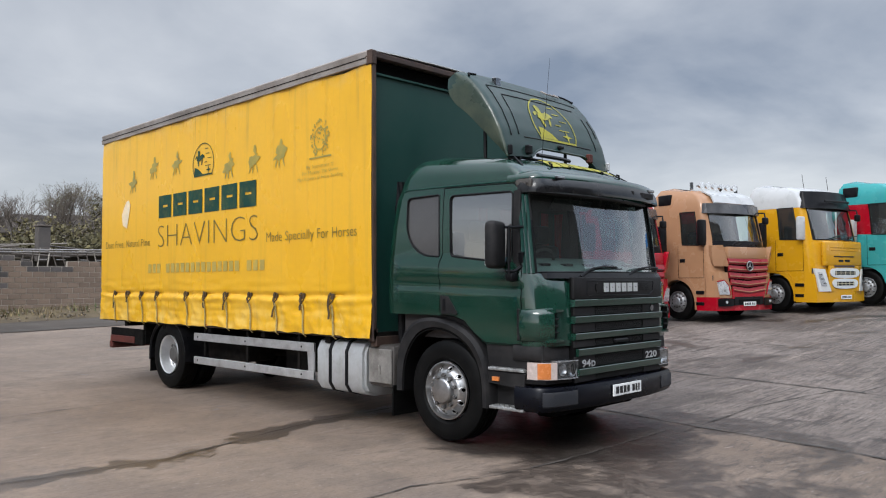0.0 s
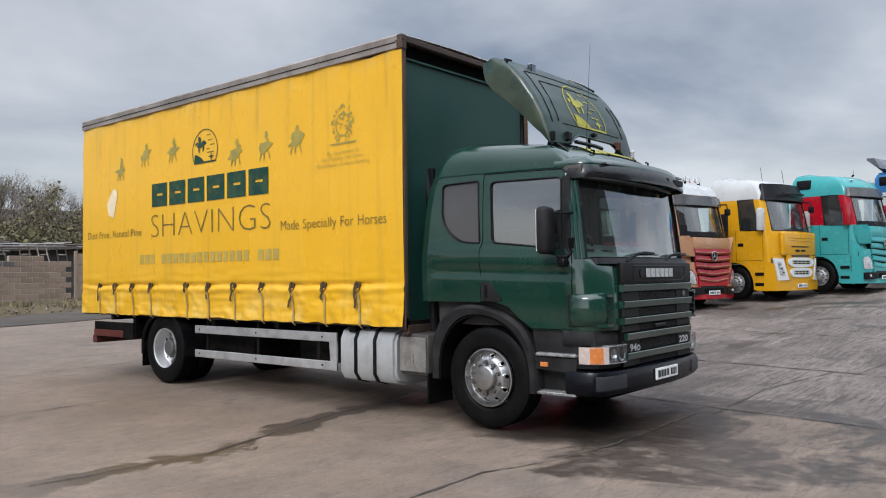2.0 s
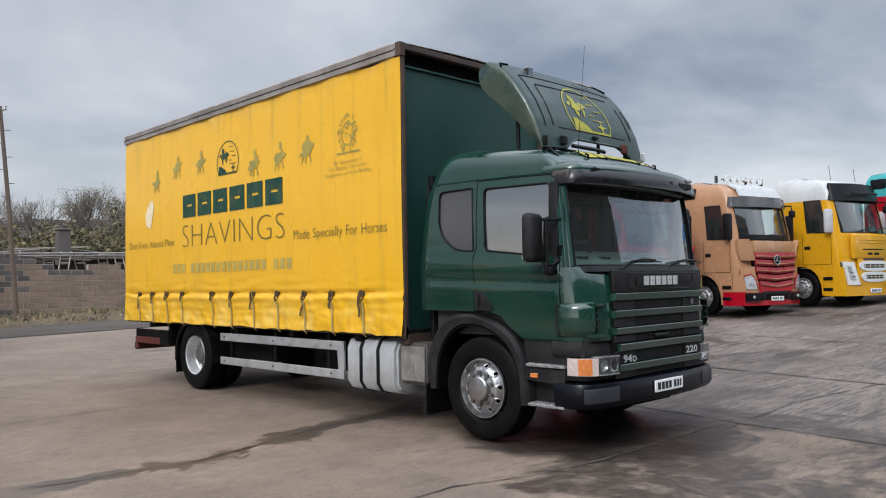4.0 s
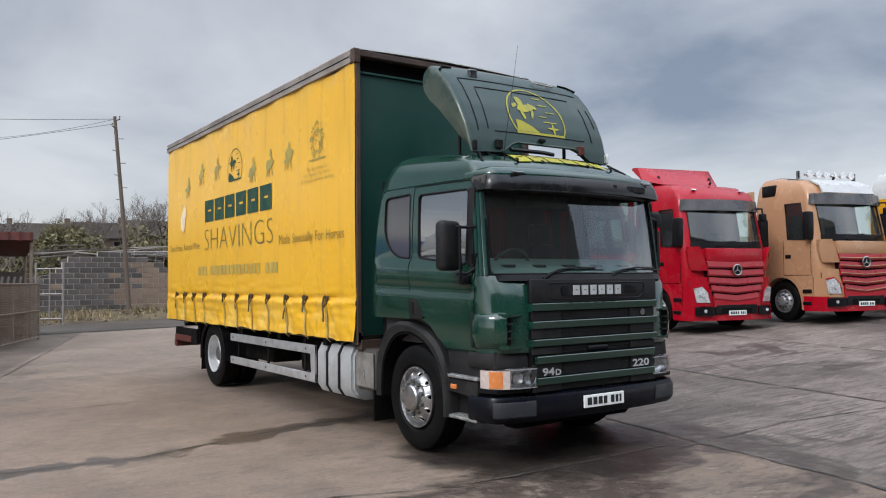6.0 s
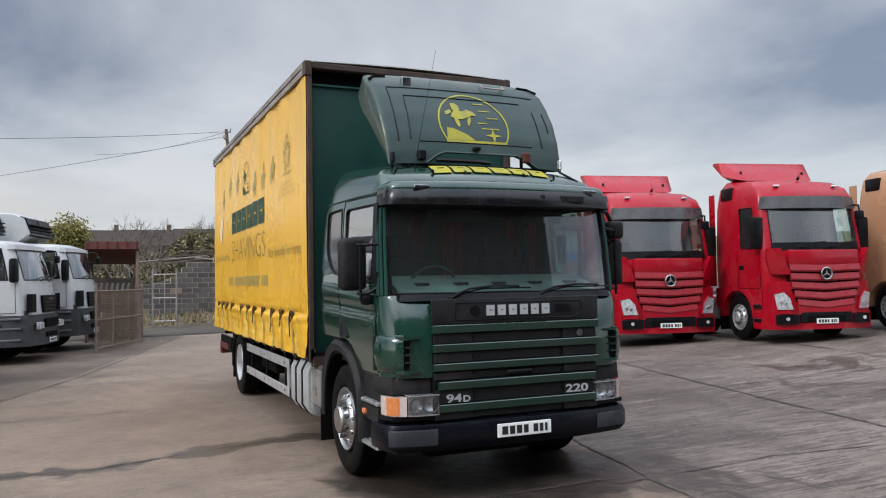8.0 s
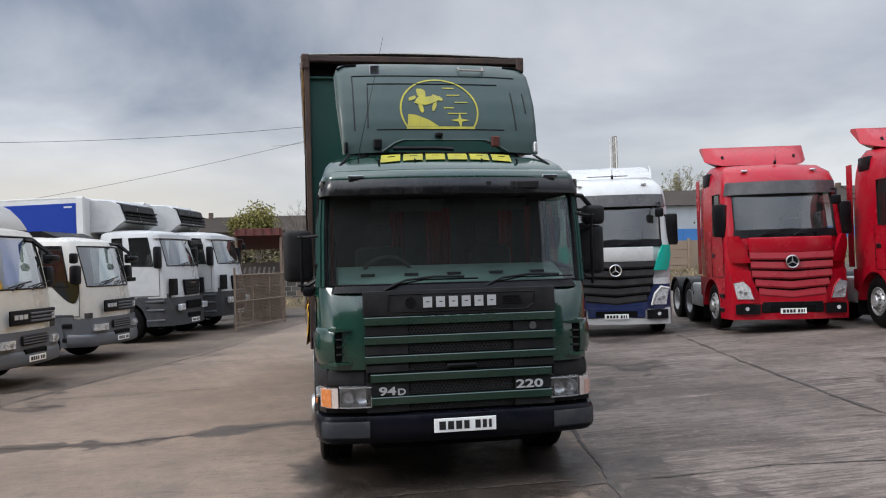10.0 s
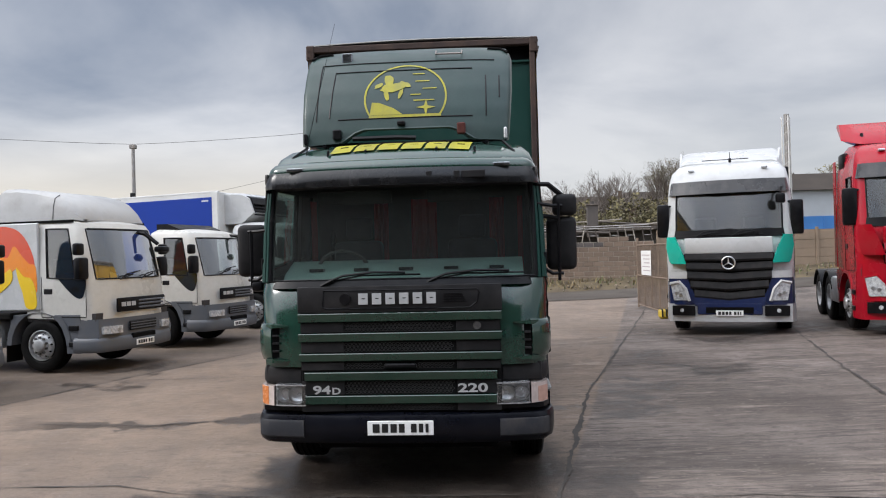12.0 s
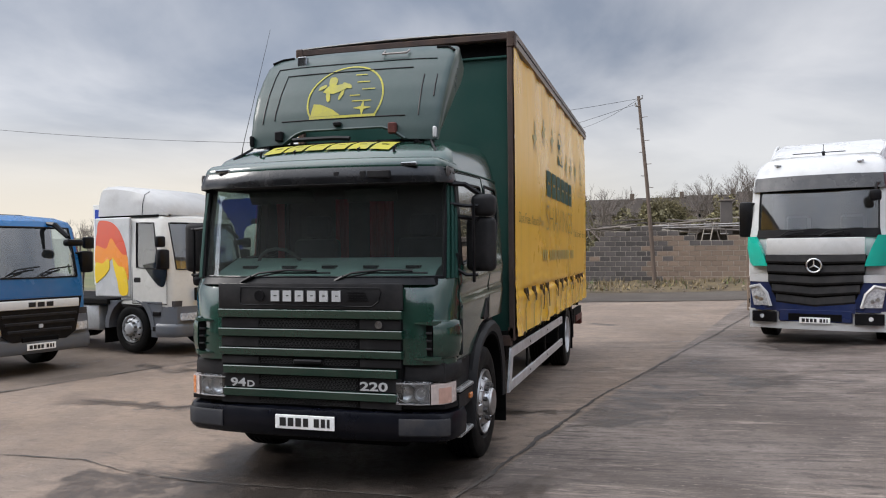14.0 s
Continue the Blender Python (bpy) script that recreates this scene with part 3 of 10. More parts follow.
def plate(parent, x, y0, y1, z0, z1):
    """A white number plate facing +x, its writing as plain bars."""
    p = part("number_plate", bbox(x, x + 0.012, y0, y1, z0, z1, 0.003), M["white_plate"], parent, "white plate with dark bars")
    w, h = y1 - y0, z1 - z0
    for a, b in ((0.08, 0.20), (0.22, 0.33), (0.35, 0.46), (0.48, 0.58), (0.66, 0.76), (0.78, 0.86), (0.88, 0.94)):
        part("plate_bar", bbox(x + 0.012, x + 0.015, y0 + a * w, y0 + b * w - 0.008, z0 + 0.2 * h, z1 - 0.2 * h), M["black_ink"], p)
    return p

# ---------------------------------------------------------------- the lie of the land
def ground_z(x, y):
    """The yard falls gently across and rises towards the road and the far row."""
    z = 0.015 * y
    if y > 0:
        yy = min(y, 24.0)
        z += 0.0016 * yy * yy + (0.02 * (y - 24.0) if y > 24 else 0.0)
    if y < -20:
        z += 0.012 * (-20 - y)
    if x < -12:
        z += 0.012 * (-12 - max(x, -60))
    if x < -60:
        z += 0.055 * (-60 - max(x, -200))
    return z


def on_ground(x, y, heading, lift=0.0, slope=0.0):
    return pose(x, y, ground_z(x, y) + lift, 0, slope, heading)


def concrete_material():
    m = bpy.data.materials.new("worn_yard_concrete")
    m.use_nodes = True
    nt = m.node_tree
    b = nt.nodes["Principled BSDF"]
    co = nt.nodes.new("ShaderNodeTexCoord")

    def tex(sc, detail=5.0, rough=0.6, stretch=(1, 1, 1), rot=0.0, dist=0.0):
        mp = nt.nodes.new("ShaderNodeMapping")
        mp.inputs["Scale"].default_value = stretch
        mp.inputs["Rotation"].default_value = (0, 0, radians(rot))
        nt.links.new(co.outputs["Object"], mp.inputs["Vector"])
        n = nt.nodes.new("ShaderNodeTexNoise")
        n.inputs["Scale"].default_value = sc
        n.inputs["Detail"].default_value = detail
        n.inputs["Roughness"].default_value = rough
        n.inputs["Distortion"].default_value = dist
        nt.links.new(mp.outputs[0], n.inputs["Vector"])
        return n.outputs["Fac"]

    def rng(v, lo, hi, a=0.0, z=1.0):
        r = nt.nodes.new("ShaderNodeMapRange")
        r.inputs["From Min"].default_value, r.inputs["From Max"].default_value = lo, hi
        r.inputs["To Min"].default_value, r.inputs["To Max"].default_value = a, z
        nt.links.new(v, r.inputs["Value"])
        return r.outputs[0]

    def mix(f, a, z):
        n = nt.nodes.new("ShaderNodeMix")
        n.data_type = "RGBA"
        for key, v in (("Factor", f), ("A", a), ("B", z)):
            if isinstance(v, tuple):
                n.inputs[key].default_value = (*v, 1)
            elif isinstance(v, float):
                n.inputs[key].default_value = v
            else:
                nt.links.new(v, n.inputs[key])
        return n.outputs["Result"]

    def mul(a, z):
        n = nt.nodes.new("ShaderNodeMath")
        n.operation = "MULTIPLY"
        nt.links.new(a, n.inputs[0])
        if isinstance(z, float):
            n.inputs[1].default_value = z
        else:
            nt.links.new(z, n.inputs[1])
        return n.outputs[0]

    sep = nt.nodes.new("ShaderNodeSeparateXYZ")
    nt.links.new(co.outputs["Object"], sep.inputs[0])

    def calc(op, a, z):
        n = nt.nodes.new("ShaderNodeMath")
        n.operation = op
        for k, v in enumerate((a, z)):
            if isinstance(v, (int, float)):
                n.inputs[k].default_value = v
            else:
                nt.links.new(v, n.inputs[k])
        return n.outputs[0]

    X, Y = sep.outputs["X"], sep.outputs["Y"]
    # the strip beyond the long joint was poured later: greyer, with broom marks across it
    over = calc("SUBTRACT", Y, calc("ADD", calc("MULTIPLY", X, -0.185), 1.25))
    strip = rng(over, -0.02, 0.02)
    warm = mix(rng(tex(0.22, 6.0), 0.35, 0.65), (0.150, 0.109, 0.080), (0.254, 0.192, 0.145))
    cool = mix(rng(tex(0.34, 6.0), 0.38, 0.62), (0.095, 0.076, 0.065), (0.244, 0.202, 0.174))
    col = mix(strip, warm, cool)
    col = mix(rng(tex(1.3, 9.0, 0.7), 0.48, 0.60, 0.0, 0.40), col, (0.115, 0.088, 0.069))
    col = mix(rng(tex(5.0, 5.0, 0.7), 0.48, 0.68, 0.0, 0.42), col, (0.103, 0.081, 0.067))
    # the older, grimier slabs that the row of rigid lorries stands on
    grimy = calc("SUBTRACT", calc("ADD", calc("MULTIPLY", calc("ADD", X, 3.6), -0.3275), -6.6), Y)
    grimy = mul(mul(rng(grimy, 0.0, 0.05, 0.35, 0.75), rng(grimy, -0.01, 0.01)), rng(tex(0.5, 6.0, 0.65), 0.34, 0.58, 0.25, 1.0))
    col = mix(grimy, col, (0.066, 0.052, 0.040))
    # faint tyre sweeps
    sweep = mul(rng(tex(1.0, 3.0, 0.5, (0.25, 3.0, 1.0), -24, 0.6), 0.52, 0.70), rng(tex(0.12, 2.0), 0.40, 0.60))
    col = mix(mul(sweep, 0.35), col, (0.191, 0.153, 0.127))
    # arcs left by lorries that turn in from the lane
    rx, ry = calc("SUBTRACT", X, 1.5), calc("SUBTRACT", Y, -15.0)
    far = calc("POWER", calc("ADD", calc("MULTIPLY", rx, rx), calc("MULTIPLY", ry, ry)), 0.5)
    turn = calc("ARCTAN2", ry, rx)
    polar = nt.nodes.new("ShaderNodeCombineXYZ")
    nt.links.new(calc("MULTIPLY", far, 1.15), polar.inputs[0])
    nt.links.new(calc("MULTIPLY", turn, 1.6), polar.inputs[1])
    arc = nt.nodes.new("ShaderNodeTexNoise")
    arc.inputs["Scale"].default_value = 1.0
    arc.inputs["Detail"].default_value = 4.0
    nt.links.new(polar.outputs[0], arc.inputs["Vector"])
    col = mix(mul(rng(arc.outputs["Fac"], 0.50, 0.66), rng(tex(0.16, 3.0), 0.38, 0.58, 0.0, 0.50)), col, (0.139, 0.111, 0.092))
    # flaking patches drawn out across the yard
    flake = rng(tex(1.0, 9.0, 0.76, (2.6, 0.42, 1.0), 9, 0.8), 0.52, 0.57)
    col = mix(mul(flake, rng(over, -4.5, 1.5, 0.10, 0.5)), col, (0.068, 0.054, 0.044))
    pale = rng(tex(1.0, 9.0, 0.78, (3.4, 0.5, 1.0), 6, 0.6), 0.57, 0.63)
    col = mix(mul(pale, rng(over, -4.0, 0.5, 0.15, 0.65)), col, (0.315, 0.258, 0.212))
    grain = rng(tex(1.0, 4.0, 0.7, (21.0, 0.9, 1.0), 9), 0.50, 0.57)
    where = mul(strip, rng(tex(0.45, 4.0), 0.42, 0.58, 0.08, 1.0))
    col = mix(mul(mul(grain, where), 0.9), col, (0.052, 0.042, 0.037))
    col = mix(rng(tex(70.0, 2.0), 0.55, 0.75, 0.0, 0.5), col, (0.175, 0.148, 0.127))
    col = mix(rng(tex(28.0, 2.0), 0.66, 0.76, 0.0, 0.5), col, (0.380, 0.318, 0.268))
    # scabbed fine texture
    scab = rng(tex(1.0, 9.0, 0.85, (11.0, 3.2, 1.0), 9, 0.5), 0.53, 0.56)
    col = mix(mul(scab, rng(over, -4.0, 0.5, 0.30, 0.70)), col, (0.064, 0.052, 0.046))
    pit = rng(tex(38.0, 6.0, 0.8), 0.56, 0.60)
    col = mix(mul(pit, 0.45), col, (0.060, 0.048, 0.041))
    chip = rng(tex(1.0, 5.0, 0.8, (15.0, 5.0, 1.0), -4, 0.3), 0.60, 0.66)
    col = mix(mul(chip, rng(over, -4.0, 0.5, 0.30, 0.60)), col, (0.335, 0.278, 0.240))
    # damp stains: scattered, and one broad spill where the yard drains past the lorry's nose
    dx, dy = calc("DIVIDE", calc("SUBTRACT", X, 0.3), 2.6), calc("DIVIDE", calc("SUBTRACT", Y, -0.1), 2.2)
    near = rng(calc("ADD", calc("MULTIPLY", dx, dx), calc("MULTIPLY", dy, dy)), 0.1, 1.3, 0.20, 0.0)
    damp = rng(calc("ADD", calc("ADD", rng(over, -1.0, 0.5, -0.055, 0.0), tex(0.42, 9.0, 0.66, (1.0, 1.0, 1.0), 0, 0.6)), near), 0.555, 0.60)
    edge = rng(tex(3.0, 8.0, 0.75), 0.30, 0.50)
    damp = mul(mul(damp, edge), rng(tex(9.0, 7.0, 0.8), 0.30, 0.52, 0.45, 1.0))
    # water that has crept along the cross joint: ragged, broken patches
    along = calc("ADD", Y, 3.4)
    mid = calc("SUBTRACT", calc("ADD", calc("MULTIPLY", calc("MINIMUM", along, 0.0), 0.155), -2.93), calc("MULTIPLY", calc("MINIMUM", calc("MAXIMUM", along, 0.0), 2.0), 0.225))
    off = calc("ABSOLUTE", calc("SUBTRACT", X, mid), 0.0)
    creep = rng(calc("SUBTRACT", calc("ADD", calc("MULTIPLY", tex(1.1, 2.0), 0.6), calc("MULTIPLY", tex(5.0, 6.0, 0.75, (1, 1, 1), 0, 0.4), 0.5)), calc("MULTIPLY", off, 0.58)), 0.440, 0.456)
    creep = mul(creep, mul(rng(Y, -5.3, -4.6), rng(Y, 2.4, 1.4)))
    col = mix(mul(creep, 0.9), col, (0.058, 0.044, 0.034))
    oil = rng(tex(0.9, 4.0, 0.6, (1, 1, 1), 30), 0.64, 0.74)
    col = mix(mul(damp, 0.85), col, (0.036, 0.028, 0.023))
    # damp concrete under the lorry's nose, with the cab's shade painted into its colour
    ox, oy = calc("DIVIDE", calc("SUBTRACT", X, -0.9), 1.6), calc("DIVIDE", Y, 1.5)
    damp_shade = rng(calc("SUBTRACT", calc("ADD", calc("MULTIPLY", ox, ox), calc("MULTIPLY", oy, oy)), mul(tex(1.6, 7.0, 0.7), 0.9)), 0.55, 0.25)
    col = mix(mul(damp_shade, 0.75), col, (0.016, 0.013, 0.011))
    col = mix(mul(oil, 0.45), col, (0.088, 0.071, 0.061))
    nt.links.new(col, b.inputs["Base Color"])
    b.inputs["Specular IOR Level"].default_value = 0.26
    nt.links.new(calc("MINIMUM", calc("MINIMUM", rng(damp, 0.0, 1.0, 0.72, 0.38), rng(damp_shade, 0.0, 1.0, 0.72, 0.58)), rng(creep, 0.0, 1.0, 0.72, 0.36)), b.inputs["Roughness"])
    bn = nt.nodes.new("ShaderNodeBump")
    bn.inputs["Strength"].default_value = 0.5
    bn.inputs["Distance"].default_value = 0.012
    add = nt.nodes.new("ShaderNodeMath")
    add.operation = "ADD"
    nt.links.new(mul(mul(grain, where), 0.6), add.inputs[0])
    nt.links.new(mul(tex(40.0, 4.0, 0.7), 0.7), add.inputs[1])
    nt.links.new(add.outputs[0], bn.inputs["Height"])
    nt.links.new(bn.outputs[0], b.inputs["Normal"])
    return m


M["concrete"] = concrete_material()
M["crack"] = material("dark_joint", (0.045, 0.038, 0.032), 0.8, vary=0.4, scale=6.0, dirt=(0.12, 0.10, 0.08), dirt_amount=0.6, dirt_scale=3.0)
M["tarmac"] = material("road_tarmac", (0.072, 0.060, 0.050), 0.9, spec=0.15, vary=0.2, scale=0.7, bump=0.3, bump_scale=50, dirt=(0.125, 0.112, 0.098), dirt_amount=0.6, dirt_scale=0.5)
M["grass"] = material("rough_grass", (0.085, 0.095, 0.03), 0.9, vary=0.4, scale=0.2, fine=4.0, dirt=(0.15, 0.12, 0.07), dirt_amount=0.7, dirt_scale=0.15)
M["verge"] = material("stony_verge", (0.098, 0.076, 0.050), 0.95, spec=0.15, vary=0.4, scale=1.5, bump=0.8, bump_scale=18, dirt=(0.15, 0.115, 0.06), dirt_amount=0.8, dirt_scale=1.2)


def axis_steps(inner, outer, fine, coarse):
    xs = [inner[0] + (inner[1] - inner[0]) * k / fine for k in range(fine + 1)]
    lo = [inner[0] - (inner[0] - outer[0]) * (k / coarse) ** 2 for k in range(coarse, 0, -1)]
    hi = [inner[1] + (outer[1] - inner[1]) * (k / coarse) ** 2 for k in range(1, coarse + 1)]
    return lo + xs + hi


def build_ground():
    xs = axis_steps((-32, 14), (-900, 600), 92, 14)
    ys = axis_steps((-16, 28), (-700, 800), 88, 14)
    bm = bmesh.new()
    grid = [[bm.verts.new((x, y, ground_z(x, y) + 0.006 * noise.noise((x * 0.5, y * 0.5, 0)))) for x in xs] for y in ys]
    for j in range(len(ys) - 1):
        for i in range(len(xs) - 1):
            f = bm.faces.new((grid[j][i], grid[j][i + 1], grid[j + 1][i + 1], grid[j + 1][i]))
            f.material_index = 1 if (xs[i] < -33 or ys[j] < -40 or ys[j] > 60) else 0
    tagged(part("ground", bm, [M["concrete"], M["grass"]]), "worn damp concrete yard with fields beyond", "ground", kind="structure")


def ribbon(name, pts, width, mat, label, lift=0.004, seed=1, ragged=0.5, step=0.03):
    """A joint, crack or wet trail: an uneven strip that lies on the ground."""
    pts = [Vector((*p, 0)) for p in pts]
    line = []
    for a, b in zip(pts, pts[1:]):
        n = max(1, int((b - a).length / step))
        line += [a.lerp(b, k / n) for k in range(n)]
    line.append(pts[-1])
    bm = bmesh.new()
    prev = None
    for i, p in enumerate(line):
        d = (line[min(i + 1, len(line) - 1)] - line[max(i - 1, 0)]).normalized()
        nrm = Vector((-d.y, d.x, 0))
        off = 0.022 * ragged * noise.noise((p.x * 0.9, p.y * 0.9, seed)) + 0.012 * ragged * noise.noise((p.x * 6, p.y * 6, seed))
        wa = width * max(0.12, 0.45 + ragged * (noise.noise((p.x * 2.1, p.y * 2.1, seed + 5)) + 0.5 * noise.noise((p.x * 9, p.y * 9, seed + 5)) + 0.45 * noise.noise((p.x * 23, p.y * 23, seed + 5))))
        wb = width * max(0.12, 0.45 + ragged * (noise.noise((p.x * 2.1, p.y * 2.1, seed + 9)) + 0.5 * noise.noise((p.x * 9, p.y * 9, seed + 9)) + 0.45 * noise.noise((p.x * 23, p.y * 23, seed + 9))))
        q, r = p + nrm * (off + wa), p + nrm * (off - wb)
        cur = [bm.verts.new((v.x, v.y, ground_z(v.x, v.y) + lift + 0.004)) for v in (q, r)]
        if prev:
            bm.faces.new((prev[0], prev[1], cur[1], cur[0]))
        prev = cur
    return tagged(part(name, bm, mat, smooth=0), label, "joint", kind="structure")


build_ground()
JOINTS = [
    [(6.5, 0.2), (-0.3, 1.28), (-4.3, 1.92), (-10.5, 3.4), (-17, 5.0)],
    [(6.0, 3.6), (-2.2, 5.06), (-5.5, 5.7), (-9.5, 6.6), (-16, 8.3)],
    [(2.5, -8.6), (-3.6, -6.6), (-7.0, -5.6), (-11.7, -3.75), (-20.7, -1.0)],
    [(6.5, 8.0), (-2.5, 9.4), (-5.0, 9.98), (-12, 11.6)],
    [(-0.45, -5.0), (-0.46, -2.52), (-0.2, -1.9), (-0.05, -1.0), (0.0, 0.9)],
    [(0.17, 0.84), (0.12, 2.66), (0.53, 4.67)],
    [(-6.6, 2.5), (-6.9, 6.0)],
    [(3.3, 0.7), (3.6, 4.0)],
    [(3.2, -6.0), (3.3, 0.7)],
    [(-6.6, -5.6), (-6.7, 2.4)],
    [(-3.4, 5.3), (-3.0, 9.5)],
    [(0.8, 4.5), (1.3, 8.9)],
    [(-10.4, -4.2), (-10.5, 3.3)],
    [(-3.16, -4.9), (-2.93, -3.4), (-3.36, -1.5), (-3.38, 1.2)],
]
for k, line in enumerate(JOINTS):
    ribbon("slab_joint", line, 0.038 if k < 4 else 0.020, M["crack"], "dark cracked joint between concrete slabs", seed=k, ragged=0.95)

# ---------------------------------------------------------------- the green and yellow lorry
BODY_F, BODY_R, BODY_HW, BODY_TOP, CURT_Z = -2.45, -9.85, 1.252, 4.24, 1.00


def curtain_material():
    m = material("yellow_curtain", (0.77, 0.415, 0.013), 0.30, vary=0.09, scale=0.9, fine=30, bump=0.06, bump_scale=35,
                 dirt=(0.50, 0.29, 0.03), dirt_amount=0.5, dirt_scale=0.9, stretch=(1, 1, 0.6))
    # rain streaks that run down from the rail, and road grime along the hem
    nt = m.node_tree
    b = nt.nodes["Principled BSDF"]
    old = b.inputs["Base Color"].links[0].from_socket
    co = nt.nodes.new("ShaderNodeTexCoord")
    mp = nt.nodes.new("ShaderNodeMapping")
    mp.inputs["Scale"].default_value = (5.0, 0.0, 0.22)
    nt.links.new(co.outputs["Object"], mp.inputs["Vector"])
    nz = nt.nodes.new("ShaderNodeTexNoise")
    nz.inputs["Scale"].default_value = 1.6
    nz.inputs["Detail"].default_value = 5.0
    nt.links.new(mp.outputs[0], nz.inputs["Vector"])
    r = nt.nodes.new("ShaderNodeMapRange")
    r.inputs["From Min"].default_value, r.inputs["From Max"].default_value = 0.55, 0.8
    r.inputs["To Max"].default_value = 0.55
    nt.links.new(nz.outputs["Fac"], r.inputs["Value"])
    mx = nt.nodes.new("ShaderNodeMix")
    mx.data_type = "RGBA"
    mx.inputs["B"].default_value = (0.42, 0.25, 0.03, 1)
    nt.links.new(r.outputs[0], mx.inputs["Factor"])
    nt.links.new(old, mx.inputs["A"])
    # scuffed, paler vinyl where the slack hem is handled, with brown rubs
    col = mx.outputs["Result"]
    sep = nt.nodes.new("ShaderNodeSeparateXYZ")
    nt.links.new(co.outputs["Object"], sep.inputs[0])
    for lo, hi, tint, sc, n0, n1, amount in ((1.50, 1.10, (0.82, 0.62, 0.20, 1), 3.0, 0.46, 0.70, 0.65), (1.45, 1.02, (0.30, 0.17, 0.03, 1), 5.0, 0.56, 0.74, 0.45), (3.85, 4.12, (0.78, 0.60, 0.24, 1), 2.5, 0.50, 0.72, 0.6)):
        band_ = nt.nodes.new("ShaderNodeMapRange")
        band_.inputs["From Min"].default_value, band_.inputs["From Max"].default_value = lo, hi
        nt.links.new(sep.outputs["Z"], band_.inputs["Value"])
        worn = nt.nodes.new("ShaderNodeTexNoise")
        worn.inputs["Scale"].default_value = sc
        worn.inputs["Detail"].default_value = 6.0
        worn.inputs["Roughness"].default_value = 0.7
        nt.links.new(co.outputs["Object"], worn.inputs["Vector"])
        cut = nt.nodes.new("ShaderNodeMapRange")
        cut.inputs["From Min"].default_value, cut.inputs["From Max"].default_value = n0, n1
        cut.inputs["To Max"].default_value = amount
        nt.links.new(worn.outputs["Fac"], cut.inputs["Value"])
        both = nt.nodes.new("ShaderNodeMath")
        both.operation = "MULTIPLY"
        nt.links.new(band_.outputs[0], both.inputs[0])
        nt.links.new(cut.outputs[0], both.inputs[1])
        layer = nt.nodes.new("ShaderNodeMix")
        layer.data_type = "RGBA"
        layer.inputs["B"].default_value = tint
        nt.links.new(both.outputs[0], layer.inputs["Factor"])
        nt.links.new(col, layer.inputs["A"])
        col = layer.outputs["Result"]
    runs = nt.nodes.new("ShaderNodeMapping")
    runs.inputs["Scale"].default_value = (9.0, 0.0, 0.5)
    nt.links.new(co.outputs["Object"], runs.inputs["Vector"])
    thin = nt.nodes.new("ShaderNodeTexNoise")
    thin.inputs["Scale"].default_value = 1.0
    thin.inputs["Detail"].default_value = 3.0
    nt.links.new(runs.outputs[0], thin.inputs["Vector"])
    cut = nt.nodes.new("ShaderNodeMapRange")
    cut.inputs["From Min"].default_value, cut.inputs["From Max"].default_value = 0.60, 0.68
    nt.links.new(thin.outputs["Fac"], cut.inputs["Value"])
    fall = nt.nodes.new("ShaderNodeMapRange")
    fall.inputs["From Min"].default_value, fall.inputs["From Max"].default_value = 3.35, 4.10
    fall.inputs["To Max"].default_value = 0.65
    nt.links.new(sep.outputs["Z"], fall.inputs["Value"])
    both = nt.nodes.new("ShaderNodeMath")
    both.operation = "MULTIPLY"
    nt.links.new(cut.outputs[0], both.inputs[0])
    nt.links.new(fall.outputs[0], both.inputs[1])
    layer = nt.nodes.new("ShaderNodeMix")
    layer.data_type = "RGBA"
    layer.inputs["B"].default_value = (0.26, 0.16, 0.035, 1)
    nt.links.new(both.outputs[0], layer.inputs["Factor"])
    nt.links.new(col, layer.inputs["A"])
    nt.links.new(layer.outputs["Result"], b.inputs["Base Color"])
    return m


M["curtain"] = curtain_material()
M["curtain_ink"] = material("green_print", (0.010, 0.050, 0.036), 0.55, spec=0.2, vary=0.2, scale=3, dirt=(0.25, 0.22, 0.03), dirt_amount=0.25, dirt_scale=8)
M["curtain_pale"] = material("faded_print", (0.29, 0.235, 0.05), 0.4, vary=0.15, scale=6, dirt=(0.6, 0.38, 0.03), dirt_amount=0.5, dirt_scale=10)
M["web_print"] = material("worn_print", (0.40, 0.30, 0.075), 0.4, vary=0.15, scale=6, dirt=(0.66, 0.39, 0.02), dirt_amount=0.55, dirt_scale=9)
M["dark_print"] = material("dark_print", (0.105, 0.085, 0.022), 0.5, vary=0.2, scale=6, dirt=(0.4, 0.26, 0.03), dirt_amount=0.35, dirt_scale=10)
M["patch"] = material("pale_repair_patch", (0.74, 0.60, 0.40), 0.5, vary=0.15, scale=7)
M["strap"] = material("grimy_strap", (0.075, 0.045, 0.020), 0.8, vary=0.35, scale=20)
M["weather_strap"] = material("pale_webbing", (0.40, 0.30, 0.10), 0.8, vary=0.3, scale=20)
STRAPS = (-9.24, -8.73, -8.20, -7.67, -6.70, -6.17, -5.55, -4.96, -4.35, -3.75, -3.16)


